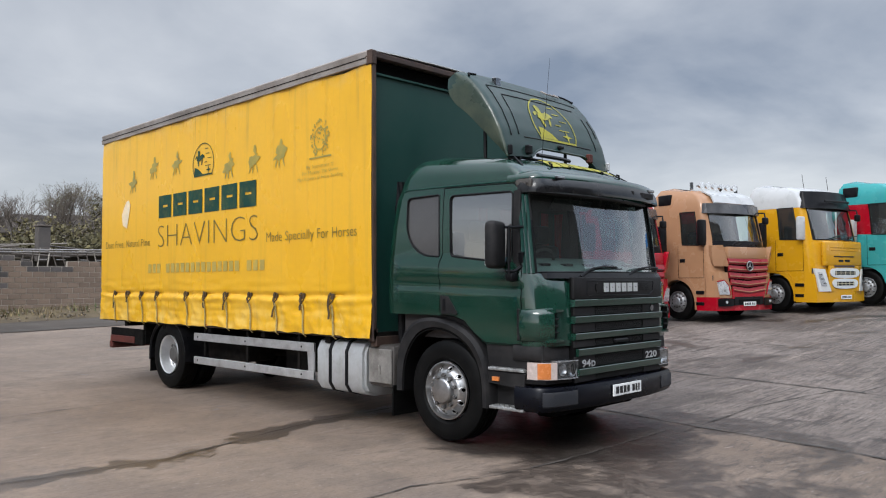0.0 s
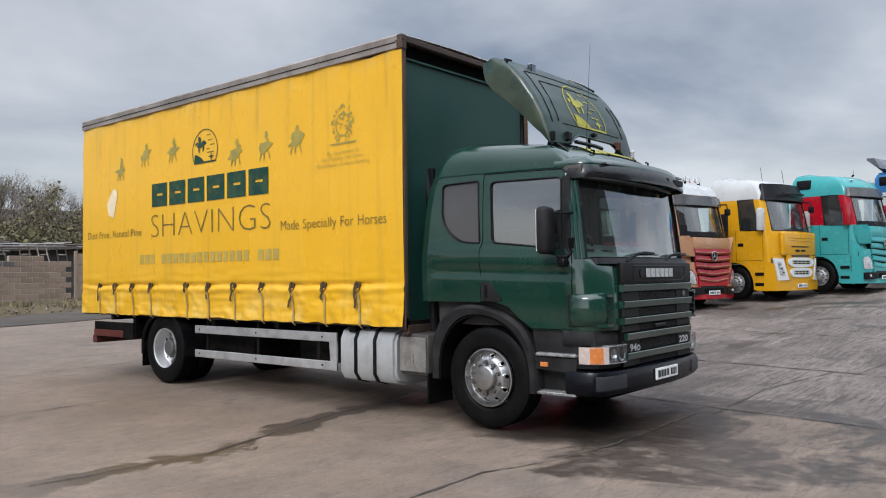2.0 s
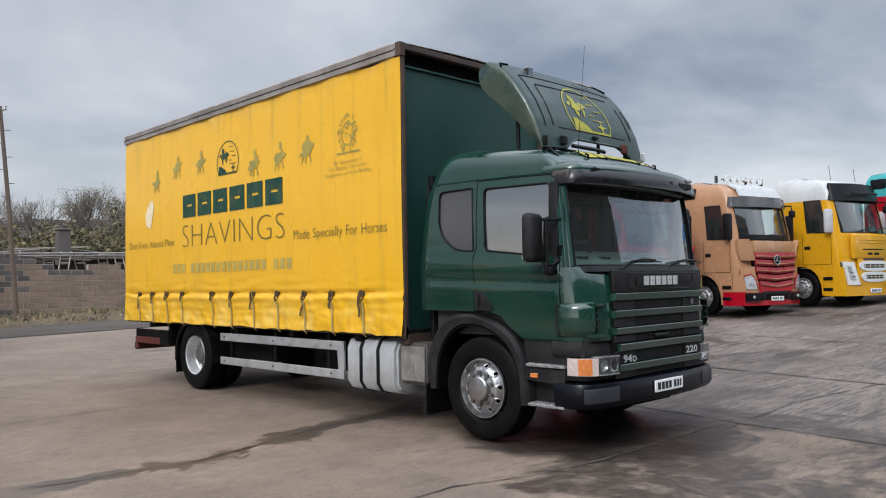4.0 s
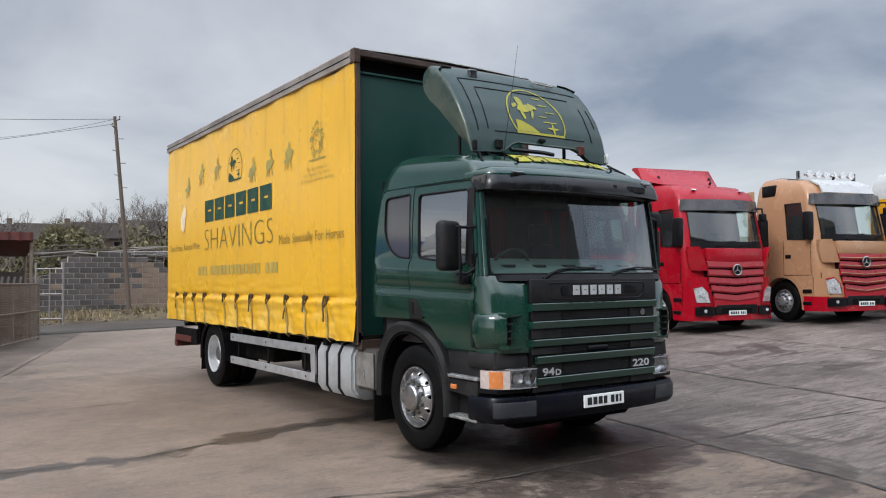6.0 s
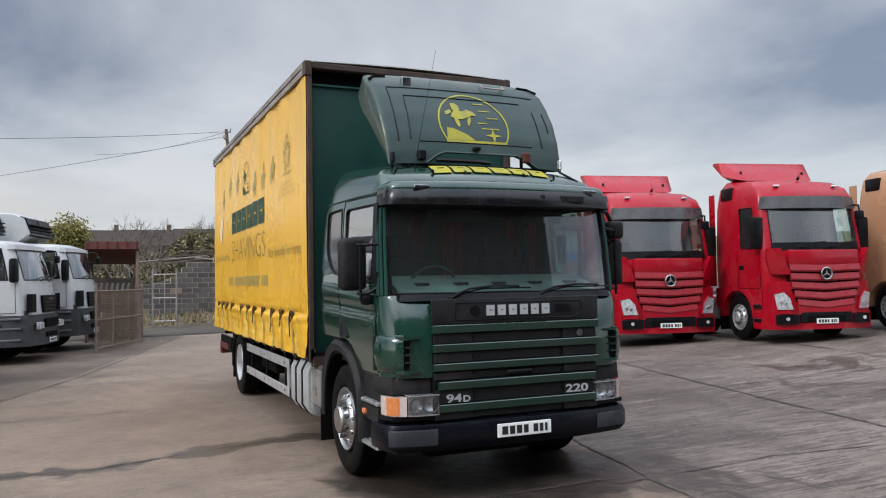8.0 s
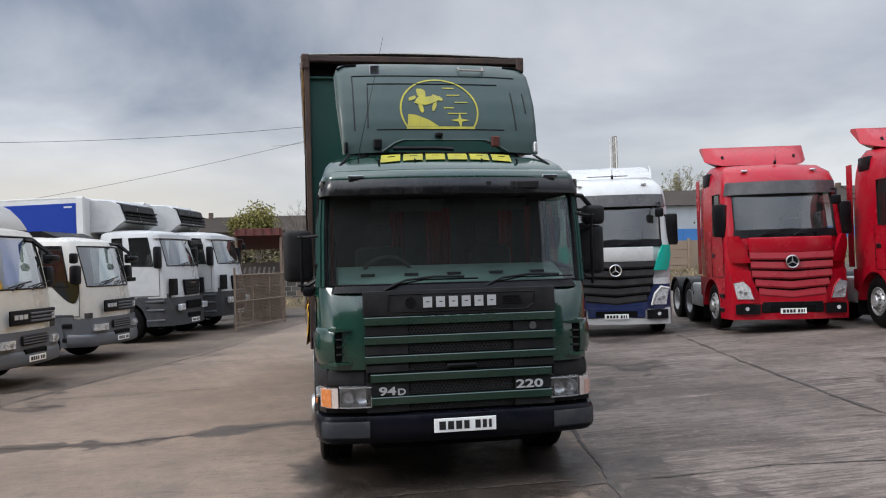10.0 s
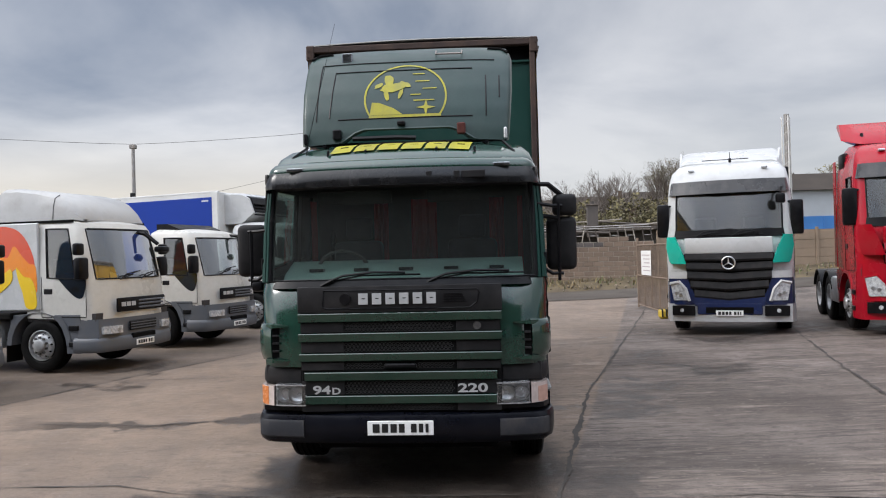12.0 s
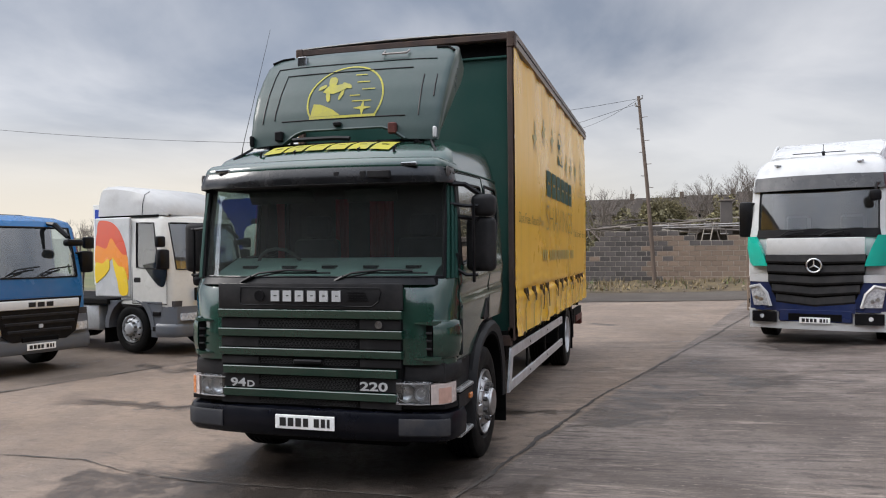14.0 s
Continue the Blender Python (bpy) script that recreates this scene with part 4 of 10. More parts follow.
def curtain_y(x, z, side=-1):
    """How far the slack curtain stands out from the truck's middle plane."""
    up = (z - CURT_Z) / (4.12 - CURT_Z)
    out = BODY_HW + 0.012 * math.sin(math.pi * min(1, max(0, up)))
    out += 0.005 * noise.noise((x * 0.9, z * 0.5, 3.0 * side)) + 0.0018 * noise.noise((x * 3.0, z * 0.35, 9.0 + side))
    low = max(0.0, 1 - (z - CURT_Z) / 0.5)
    pull = 0.0
    for sx in STRAPS:
        d = (x - sx) / 0.22
        pull += math.exp(-d * d)
    out += low * (0.030 * noise.noise((x * 2.2, z * 3.0, 5.0 + side)) + 0.014 * noise.noise((x * 6.0 + z * 5, z * 5, 1.0)))
    out += (0.35 * low + 0.65 * math.exp(-((z - 1.42) / 0.22) ** 2)) * (0.016 * noise.noise((x * 1.6, z * 13.0, 2.0 + side)) + 0.012 * noise.noise((x * 4.0 + z * 3.0, z * 17.0, 6.0 + side)))
    out += 0.006 * noise.noise((x * 0.7 + 0.5 * z, z * 1.1, 4.0 + side)) + 0.0008 * noise.noise((x * 7.0, z * 0.6, 8.0 + side))
    ends = min(1.0, max(0.0, min(BODY_F - x, x - BODY_R) - 0.06) / 0.25)
    sag = 1.462 + 0.018 * noise.noise((x * 0.8, 4.0, side)) + 0.010 * (1 - min(1.0, pull))
    out -= ends * 0.034 * math.exp(-((z - sag) / 0.026) ** 2) * (0.5 + 0.5 * min(1, pull))
    out += ends * 0.016 * math.exp(-((z - sag + 0.07) / 0.045) ** 2)
    for sx in STRAPS:
        u, w = x - sx, sag - z
        if abs(u) < 0.30 and 0.0 < w < 0.34:
            # folds that fan out from each buckle
            out += 0.010 * math.cos(9.0 * math.atan2(u, 0.05 + w)) * min(1.0, w / 0.05) * (1 - w / 0.34) * (1 - abs(u) / 0.30)
    out += 0.025 * low * (1 - min(1.0, pull))
    high = max(0.0, 1 - (4.12 - z) / 0.35)
    out += high * 0.012 * math.sin(x * 6.5 + 2 * noise.noise((x, 0, 0)))
    return side * out


def on_curtain(bm, side, lift=0.007):
    """Lays a flat mesh in the x-z plane on the curtain. The far side carries the print turned round."""
    long = [e for e in bm.edges if e.calc_length() > 0.5]
    if long:
        bmesh.ops.subdivide_edges(bm, edges=long, cuts=3)
    for v in bm.verts:
        x = v.co.x if side < 0 else BODY_F + BODY_R - v.co.x
        v.co = Vector((x, curtain_y(x, v.co.z, side) + side * (lift + abs(v.co.y)), v.co.z))
    return bm


def blot(bm, cx, cz, w, h, tilt=0.0, n=18, seed=1, rough=0.18):
    """A plain uneven blot."""
    ps = []
    for k in range(n):
        a = 2 * math.pi * k / n
        r = 1 + rough * noise.noise((math.cos(a) * 1.7 + seed * 3.1, math.sin(a) * 1.7, seed))
        x, z = 0.5 * w * r * math.cos(a), 0.5 * h * r * math.sin(a)
        ps.append(bm.verts.new((cx + x * math.cos(tilt) - z * math.sin(tilt), 0, cz + x * math.sin(tilt) + z * math.cos(tilt))))
    bm.faces.new(ps)
    return bm


def quad(bm, pts):
    bm.faces.new([bm.verts.new((x, 0, z)) for x, z in pts])
    return bm


def ring2d(bm, cx, cz, r, w, a0, a1, n=28, ez=1.0):
    for k in range(n):
        t0, t1 = a0 + (a1 - a0) * k / n, a0 + (a1 - a0) * (k + 1) / n
        quad(bm, [(cx + rr * math.cos(t), cz + ez * rr * math.sin(t)) for rr, t in ((r, t0), (r - w, t0), (r - w, t1), (r, t1))])
    return bm


def spaced(line, x0, x1, z0, z1):
    """The words of a line with the box that each one fills."""
    def wide(word):
        return sum(0.45 if c in "iltfr.,I" else 1.45 if c in "mMwW" else 1.25 if c.isupper() else 0.95 for c in word)
    words = line.split(" ")
    unit = (x1 - x0) / (sum(wide(w) for w in words) + 0.9 * (len(words) - 1))
    out, k = [], 0.0
    for word in words:
        drop = 0.22 * (z1 - z0) if any(c in "pgyj" for c in word) else 0.0
        out.append((word, x0 + k * unit, x0 + (k + wide(word)) * unit, z0 + 0.18 * (z1 - z0) - drop, z1))
        k += wide(word) + 0.9
    return out


def block_word(x0, x1, z0, z1, n=6, lean=0.0, gap=0.14):
    """A brand's word mark as a row of plain blocks with a slot, each a mesh of its own."""
    w = (x1 - x0) / n
    out = []
    for k in range(n):
        a, b = x0 + k * w + gap * w / 2, x0 + (k + 1) * w - gap * w / 2
        bm = bmesh.new()
        vs = [[bm.verts.new((a + (b - a) * u + lean * f, 0, z0 + (z1 - z0) * f)) for u, f in ring] for ring in (((0, 0), (1, 0), (1, 1), (0, 1)), ((0.34, 0.47), (0.72, 0.47), (0.72, 0.57), (0.34, 0.57)))]
        for j in range(4):
            i = (j + 1) % 4
            bm.faces.new((vs[0][j], vs[0][i], vs[1][i], vs[1][j]))
        out.append(bm)
    return out


def roundel(bm, cx, cz, r):
    ring2d(bm, cx, cz, r, r * 0.045, radians(-32), radians(212))
    base = cz - r * 0.53
    quad(bm, [(cx - r * 0.86, base - 0.012), (cx + r * 0.86, base - 0.012), (cx + r * 0.86, base + 0.012), (cx - r * 0.86, base + 0.012)])
    quad(bm, [(cx - r * 0.84, base + 0.014), (cx - r * 0.05, base + 0.014), (cx - r * 0.28, base + r * 0.22), (cx - r * 0.62, base + r * 0.38), (cx - r * 0.80, base + r * 0.40)])
    for dx, dz, w, h, tilt in ((-0.30, 0.30, 0.62, 0.26, 0.25), (-0.42, 0.52, 0.22, 0.30, 0.3), (-0.02, 0.38, 0.30, 0.14, -0.5), (-0.46, 0.08, 0.12, 0.34, 0.2), (-0.12, 0.10, 0.10, 0.30, -0.3), (-0.66, 0.36, 0.24, 0.10, 0.6)):
        blot(bm, cx + r * dx, cz + r * dz, r * w, r * h, tilt, seed=int(90 * w), rough=0.35)
    star = [(cx + r * (0.50 + q * math.cos(a)), base + r * (0.22 + q * math.sin(a))) for q, a in ((0.24 if k % 2 == 0 else 0.06, k * math.pi / 4) for k in range(8))]
    quad(bm, star)
    for k, (dx, dz, w) in enumerate(((0.40, 0.45, 0.34), (0.58, 0.22, 0.34), (0.25, 0.05, 0.26), (0.45, -0.12, 0.5), (0.3, 0.68, 0.3))):
        quad(bm, [(cx + r * (dx - w / 2), cz + r * dz), (cx + r * (dx + w / 2), cz + r * dz), (cx + r * (dx + w / 2), cz + r * (dz + 0.03)), (cx + r * (dx - w / 2), cz + r * (dz + 0.03))])
    return bm


def lorry_body(lorry):
    """The curtain-sided load body with its frame, prints and straps."""
    F, R, W, T = BODY_F, BODY_R, BODY_HW, BODY_TOP
    for y in (-1, 1):
        part("front_post", bbox(F - 0.09, F, y * (W - 0.035) - 0.03, y * (W - 0.035) + 0.03, 0.96, T, 0.008), M["brown_steel"], lorry, "brown rust-stained corner post")
        part("rear_post", bbox(R, R + 0.07, y * (W - 0.035) - 0.03, y * (W - 0.035) + 0.03, 1.0, T - 0.01, 0.008), M["brown_steel"], lorry)
        # upper rail that carries the curtain, stepped in profile, with small rollers' covers
        prof = [(y * (W - 0.04), T - 0.145), (y * (W + 0.030), T - 0.145), (y * (W + 0.038), T - 0.085), (y * (W + 0.020), T - 0.075), (y * (W + 0.036), T - 0.010), (y * (W + 0.015), T + 0.012), (y * (W - 0.06), T + 0.012)]
        rail = part("curtain_rail", prism(bmesh.new(), prof, "x", R + 0.02, F - 0.06), M["rail_grey"], lorry, "weathered grey curtain rail")
        seam = bmesh.new()
        box(seam, R + 0.03, F - 0.07, y * (W + 0.040) - 0.003, y * (W + 0.040) + 0.003, T - 0.088, T - 0.078)
        part("rail_joint", seam, M["chassis"], rail)
        box_low = bbox(R, F, y * (W - 0.05) - 0.03, y * (W - 0.05) + 0.03, 0.98, 1.10, 0.004)
        part("side_raver", box_low, M["brown_steel"], lorry)

        def surf(u, v, y=y):
            x = R + 0.008 + (F - 0.006 - R - 0.008) * u
            ragged = 0.028 * noise.noise((x * 1.6, 7.0 * y, 0)) + 0.014 * noise.noise((x * 5.0, 3.0 * y, 0))
            top = T - 0.105 - 0.035 * (0.5 + 0.5 * noise.noise((x * 2.3, 2.0 * y, 4))) - (0.05 * max(0, 1 - abs(x - F + 0.5) / 0.6))
            z = CURT_Z + ragged + (top - CURT_Z - ragged) * (v ** 1.35)
            return Vector((x, curtain_y(x, z, y), z))
        cur = part("side_curtain", sheet(bmesh.new(), surf, 300, 104), M["curtain"], lorry, "yellow printed vinyl side curtain", smooth=60)
        # prints
        w = text_bm("SHAVINGS", -7.65, -4.765, 2.19, 2.525, 0.0, 0.026)
        part("print_word", on_curtain(w, y), M["dark_print"], cur, "thin dark lettering")
        for bk in block_word(-7.66, -4.77, 2.645, 2.995):
            bmesh.ops.subdivide_edges(bk, edges=bk.edges[:], cuts=3, use_grid_fill=True)
            part("print_brand_block", on_curtain(bk, y), M["curtain_ink"], cur, "dark green printed block")
        for line, x0, x1, z0, z1 in (("Made Specially For Horses", -4.56, -2.706, 2.125, 2.275), ("Dust Free. Natural Pine", -9.64, -7.93, 2.20, 2.34)):
            for word, a, b, c, d in spaced(line, x0, x1, z0, z1):
                part("print_slogan", on_curtain(text_bm(word, a, b, c, d, thin=0.009), y), M["dark_print"], cur)
        for k in range(22):
            if k in (3, 18):
                continue
            a = -7.98 + k * 3.42 / 22
            part("print_faded_bar", on_curtain(quad(bmesh.new(), [(a, 1.785), (a + 0.112, 1.785), (a + 0.112, 1.925), (a, 1.925)]), y), M["web_print"], cur, "faded grey-green printed bar")
        part("print_roundel", on_curtain(roundel(bmesh.new(), -6.23, 3.36, 0.31), y), M["curtain_ink"], cur, "green printed roundel")
        for k, (x, z) in enumerate(((-8.56, 3.33), (-7.82, 3.49), (-7.05, 3.48), (-5.50, 3.28), (-4.87, 3.30), (-4.25, 3.31))):
            blots = bmesh.new()
            blot(blots, x, z - 0.03, 0.27, 0.15, 0.30, 26, k + 2, 0.9)
            blot(blots, x + 0.02, z + 0.10, 0.07, 0.12, 0.1, 14, k + 21, 0.5)
            for q in (-0.09, -0.02, 0.08):
                blot(blots, x + q, z - 0.15, 0.028, 0.13, 0.4 * q / 0.09, 10, k + 12, 0.4)
            part("print_blot", on_curtain(blots, y), M["curtain_pale"], cur, "faded grey-green printed blot")
        crest = bmesh.new()
        for k in range(90):
            a, q = random.random() * 6.28, math.sqrt(random.random())
            blot(crest, -3.41 + 0.20 * q * math.cos(a), 3.37 + 0.23 * q * math.sin(a), 0.012 + 0.03 * random.random(), 0.012 + 0.03 * random.random(), random.random() * 3, 6, k, 0.5)
        ring2d(crest, -3.41, 3.36, 0.12, 0.014, 0, 6.283, 24, 1.2)
        quad(crest, [(-3.62, 3.125), (-3.18, 3.125), (-3.18, 3.145), (-3.62, 3.145)])
        tagged(part("print_crest", on_curtain(crest, y), M["curtain_pale"], cur, "faded printed crest"), kind="stuff")
        for line, x0, x1, z in (("By Appointment to", -3.68, -3.14, 3.00), ("Her Majesty The Queen", -3.76, -3.06, 2.93), ("Manufacturers of Horse Bedding", -3.86, -2.965, 2.86)):
            for word, a, b, c, d in spaced(line, x0, x1, z, z + 0.055):
                part("print_line", on_curtain(text_bm(word, a, b, c, d, thin=0.009), y), M["curtain_pale"], cur)
        if y < 0:
            pt = bmesh.new()
            quad(pt, [(-8.95, 2.60), (-8.78, 2.54), (-8.66, 2.92), (-8.72, 3.02), (-8.83, 2.99), (-9.00, 2.78)])
            part("repair_patch", on_curtain(pt, y, 0.008), M["patch"], cur, "pale frayed repair patch")
        # buckles, short webbing and hooks
        for k, sx in enumerate(STRAPS):
            x = sx if y < 0 else F + R - sx
            st = new_strap(k, x, y)
            part("strap", st, M["strap"], cur, "grimy buckle strap")
            wb = bmesh.new()
            pts = [Vector((x + 0.01, curtain_y(x, z, y) + y * 0.012, z)) for z in (1.36, 1.26, 1.16, 1.08)] + [Vector((x + 0.01, y * (W + 0.012), 0.99)), Vector((x + 0.01, y * (W - 0.03), 0.955))]
            rings = [[p + Vector((dx, y * dy, 0)) for dx, dy in ((-0.015, 0), (0.015, 0), (0.015, 0.004), (-0.015, 0.004))] for p in pts]
            loft(wb, rings)
            part("webbing", wb, M["weather_strap"], cur)
    # front bulkhead, set back under the top beam
    part("bulkhead", bbox(F - 0.085, F - 0.05, -W + 0.045, W - 0.045, 0.98, T - 0.24, 0.004), M["green_flat"], lorry, "dark green front bulkhead")
    part("bulkhead_edge", bbox(F - 0.05, F - 0.02, -W + 0.045, W - 0.045, T - 0.262, T - 0.238, 0.004), M["green_flat"], lorry)
    part("bulkhead_gap", bbox(F - 0.16, F - 0.13, -W + 0.045, W - 0.045, T - 0.26, T - 0.07), M["void"], lorry)
    part("front_beam", bbox(F - 0.09, F + 0.004, -W + 0.046, W - 0.046, T - 0.075, T - 0.004, 0.01), M["brown_steel"], lorry, "brown rust-stained top beam")
    part("front_sill", bbox(F - 0.09, F + 0.004, -W + 0.046, W - 0.046, 0.90, 1.02, 0.01), M["brown_steel"], lorry)
    for y in (-1, 1):
        cor = bbox(F - 0.10, F + 0.012, y * (W - 0.02) - 0.045, y * (W - 0.02) + 0.045, T - 0.16, T + 0.01, 0.012)
        for dz in (-0.12, -0.05):
            tube(cor, [(F + 0.012, y * W, T + dz), (F + 0.02, y * W, T + dz)], 0.011, 6)
        part("corner_casting", cor, M["brown_steel"], lorry)
    roof = sheet(bmesh.new(), lambda u, v: Vector((R + (F - R) * u, -W + 2 * W * v, T + 0.008 + 0.03 * math.sin(math.pi * v))), 12, 8, 0.01)
    part("body_roof", roof, material("roof_sheet", (0.55, 0.55, 0.52), 0.5, vary=0.1), lorry, "translucent pale roof sheet")
    part("load_floor", bbox(R, F, -W + 0.05, W - 0.05, 1.0, 1.06), M["chassis"], lorry)
    part("rear_door", bbox(R - 0.02, R + 0.02, -W + 0.03, 0.0, 1.06, T - 0.05, 0.005), M["green_flat"], lorry)
    part("rear_door", bbox(R - 0.02, R + 0.02, 0.004, W - 0.03, 1.06, T - 0.05, 0.005), M["green_flat"], lorry)


def new_strap(k, x, y):
    """A buckle with its knotted, folded tail."""
    rng = random.Random(k * 7 + (1 if y > 0 else 0))
    bm = bmesh.new()
    yy = curtain_y(x, 1.45, y) + y * 0.02
    box(bm, x - 0.028, x + 0.028, yy - 0.016, yy + 0.016, 1.42, 1.49, 0.006)
    tail = rng.uniform(0.10, 0.30)
    pts = [(x - 0.01, yy + y * 0.014, 1.50)]
    for j in range(5):
        pts.append((x - 0.01 + rng.uniform(-0.035, 0.02) - 0.02 * j / 4, yy + y * (0.018 + 0.012 * rng.random()), 1.47 - tail * j / 4))
    rings = [[Vector(p) + Vector((dx, y * dy, 0)) for dx, dy in ((-0.016, 0), (0.016, 0), (0.016, 0.008), (-0.016, 0.008))] for p in pts]
    loft(bm, rings)
    tube(bm, [(x - 0.045, yy + y * 0.01, 1.47), (x - 0.06, yy + y * 0.02, 1.40), (x - 0.02, yy + y * 0.03, 1.36), (x + 0.03, yy + y * 0.02, 1.41), (x + 0.03, yy + y * 0.01, 1.48)], 0.007, 5)
    return bm


# side columns of the cab's shell: door gap, door pane, pillar, rear pane, rear quarter
HERO_SIDES = (0.0, 0.02, 0.035, 0.29, 0.545, 0.62, 0.78, 0.93, 1.0)
HERO_LEVELS = [
    # z front, z rear, x front, y corner, x corner, half width, x rear
    (1.02, 1.28, -0.085, 0.87, -0.105, 1.165, -2.33),
    (1.22, 1.46, -0.085, 0.87, -0.105, 1.175, -2.33),
    (1.60, 1.80, -0.095, 0.88, -0.120, 1.18, -2.32),
    (1.705, 1.90, -0.12, 1.02, -0.265, 1.175, -2.31),
    (2.20, 2.26, -0.19, 1.02, -0.325, 1.16, -2.27),
    (2.475, 2.52, -0.24, 1.015, -0.365, 1.14, -2.22),
    (2.575, 2.625, -0.22, 1.02, -0.42, 1.12, -2.175),
    (2.665, 2.745, -0.27, 1.01, -0.45, 1.105, -2.12),
    (2.75, 2.855, -0.38, 0.98, -0.54, 1.075, -2.04),
    (2.83, 2.925, -0.54, 0.91, -0.70, 1.02, -1.94),
    (2.885, 2.965, -0.76, 0.78, -0.90, 0.90, -1.80),
    (2.92, 2.985, -1.05, 0.42, -1.12, 0.55, -1.58),
]
SKIN_TOP = 6


def skin_front(k):
    lv = HERO_LEVELS[k]
    return lv[4] - 0.8 * (lv[5] - lv[3])


def skin_y(x, z, press=True):
    """Half width of the cab's side at a place: tumblehome, and the pressed shoulder and waist lines."""
    ws, xa, xb = [], 0.0, 0.0
    for k, lv in enumerate(HERO_LEVELS[:SKIN_TOP + 1]):
        a, b = skin_front(k), lv[6] + 0.14
        zl = lv[0] + (lv[1] - lv[0]) * min(1.0, max(0.0, (a - x) / (a - b)))
        ws.append((zl, lv[5], a, b))
    w = lerp([(q[0], q[1]) for q in ws], z)
    xa, xb = lerp([(q[0], q[2]) for q in ws], z), lerp([(q[0], q[3]) for q in ws], z)
    if not press:
        return w
    fade = min(1.0, max(0.0, (xa - x) / 0.05)) * min(1.0, max(0.0, (x - xb) / 0.10))
    h = lerp([(1.10, 0.0), (1.30, 0.012), (1.46, 0.018), (1.505, 0.022), (1.53, 0.010), (1.58, 0.004), (1.62, 0.012), (1.66, 0.022), (1.74, 0.026), (1.80, 0.020), (1.85, 0.006), (1.90, 0.0)], z - 0.03 * (x + 1.0) * -1.0)
    return w + h * fade


def soft_loop(pts, radii, n=6):
    """A closed outline with each corner rounded by its own radius."""
    out = []
    m = len(pts)
    for k in range(m):
        p, a, b = Vector(pts[k]), Vector(pts[k - 1]), Vector(pts[(k + 1) % m])
        r = radii[k]
        u, v = p + (a - p).normalized() * r, p + (b - p).normalized() * r
        for q in range(n + 1):
            f = q / n
            out.append(tuple(u * (1 - f) ** 2 + p * 2 * f * (1 - f) + v * f * f))
    return out


DOOR_PANE = soft_loop([(-0.505, 1.80), (-1.315, 1.885), (-1.345, 2.505), (-0.515, 2.487)], (0.03, 0.05, 0.06, 0.05))
REAR_PANE = soft_loop([(-1.475, 1.885), (-1.72, 1.905), (-1.975, 2.06), (-1.985, 2.525), (-1.505, 2.532)], (0.02, 0.08, 0.20, 0.07, 0.03))


def side_skin(s):
    """One pressed side of the cab with its two window openings."""
    bm = bmesh.new()
    rim = [(-0.86, 1.02), (-1.0, 1.11), (-1.12, 1.235), (-1.28, 1.28)]
    rim += [(lv[6] + 0.14, lv[1]) for lv in HERO_LEVELS[:SKIN_TOP + 1]]
    rim += [(skin_front(k), HERO_LEVELS[k][0]) for k in range(SKIN_TOP, -1, -1)]
    edges = []
    for loop in (rim, DOOR_PANE, REAR_PANE):
        vs = [bm.verts.new((x, 0, z)) for x, z in loop]
        edges += [bm.edges.new((vs[k], vs[(k + 1) % len(vs)])) for k in range(len(vs))]
    bmesh.ops.triangle_fill(bm, use_beauty=True, use_dissolve=False, edges=edges, normal=(0, 1, 0))
    cuts = [((0, 0, z), (0, 0, 1)) for z in (1.1, 1.2, 1.3, 1.4, 1.47, 1.5, 1.53, 1.56, 1.59, 1.62, 1.65, 1.68, 1.72, 1.76, 1.79, 1.82, 1.85, 1.9, 1.97, 2.05, 2.15, 2.25, 2.35, 2.45, 2.52, 2.56)]
    cuts += [((x, 0, 0), (1, 0, 0)) for x in (-0.42, -0.48, -0.6, -0.8, -1.0, -1.2, -1.4, -1.6, -1.8, -1.95, -2.05, -2.12)]
    for co, no in cuts:
        bmesh.ops.bisect_plane(bm, geom=bm.verts[:] + bm.edges[:] + bm.faces[:], dist=0.0005, plane_co=co, plane_no=no)
    for v in bm.verts:
        v.co.y = s * skin_y(v.co.x, v.co.z)
    return bm


def pane_sheet(loop, s, inset=0.010):
    bm = bmesh.new()
    vs = [bm.verts.new((x, 0, z)) for x, z in loop]
    bm.faces.new(vs)
    bmesh.ops.triangulate(bm, faces=bm.faces[:])
    for z in (1.9, 2.0, 2.1, 2.2, 2.3, 2.4):
        bmesh.ops.bisect_plane(bm, geom=bm.verts[:] + bm.edges[:] + bm.faces[:], dist=0.0005, plane_co=(0, 0, z), plane_no=(0, 0, 1))
    for v in bm.verts:
        v.co.y = s * (skin_y(v.co.x, v.co.z, False) - inset)
    return bm


def band(bm, plan, z0, z1, thick, tilt=0.0):
    """A strip that follows a line in plan from one side of the cab round to the other."""
    rings = []
    for i, (x, y) in enumerate(plan):
        a, b = plan[max(0, i - 1)], plan[min(len(plan) - 1, i + 1)]
        d = Vector((b[0] - a[0], b[1] - a[1], 0)).normalized()
        nrm = Vector((d.y, -d.x, 0))
        p = Vector((x, y, 0))
        out = p + nrm * thick
        rings.append([Vector((p.x, p.y, z0)), Vector((out.x, out.y, z0)), Vector((out.x - tilt * nrm.x, out.y - tilt * nrm.y, z1)), Vector((p.x - tilt * nrm.x, p.y - tilt * nrm.y, z1))])
    return loft(bm, rings)


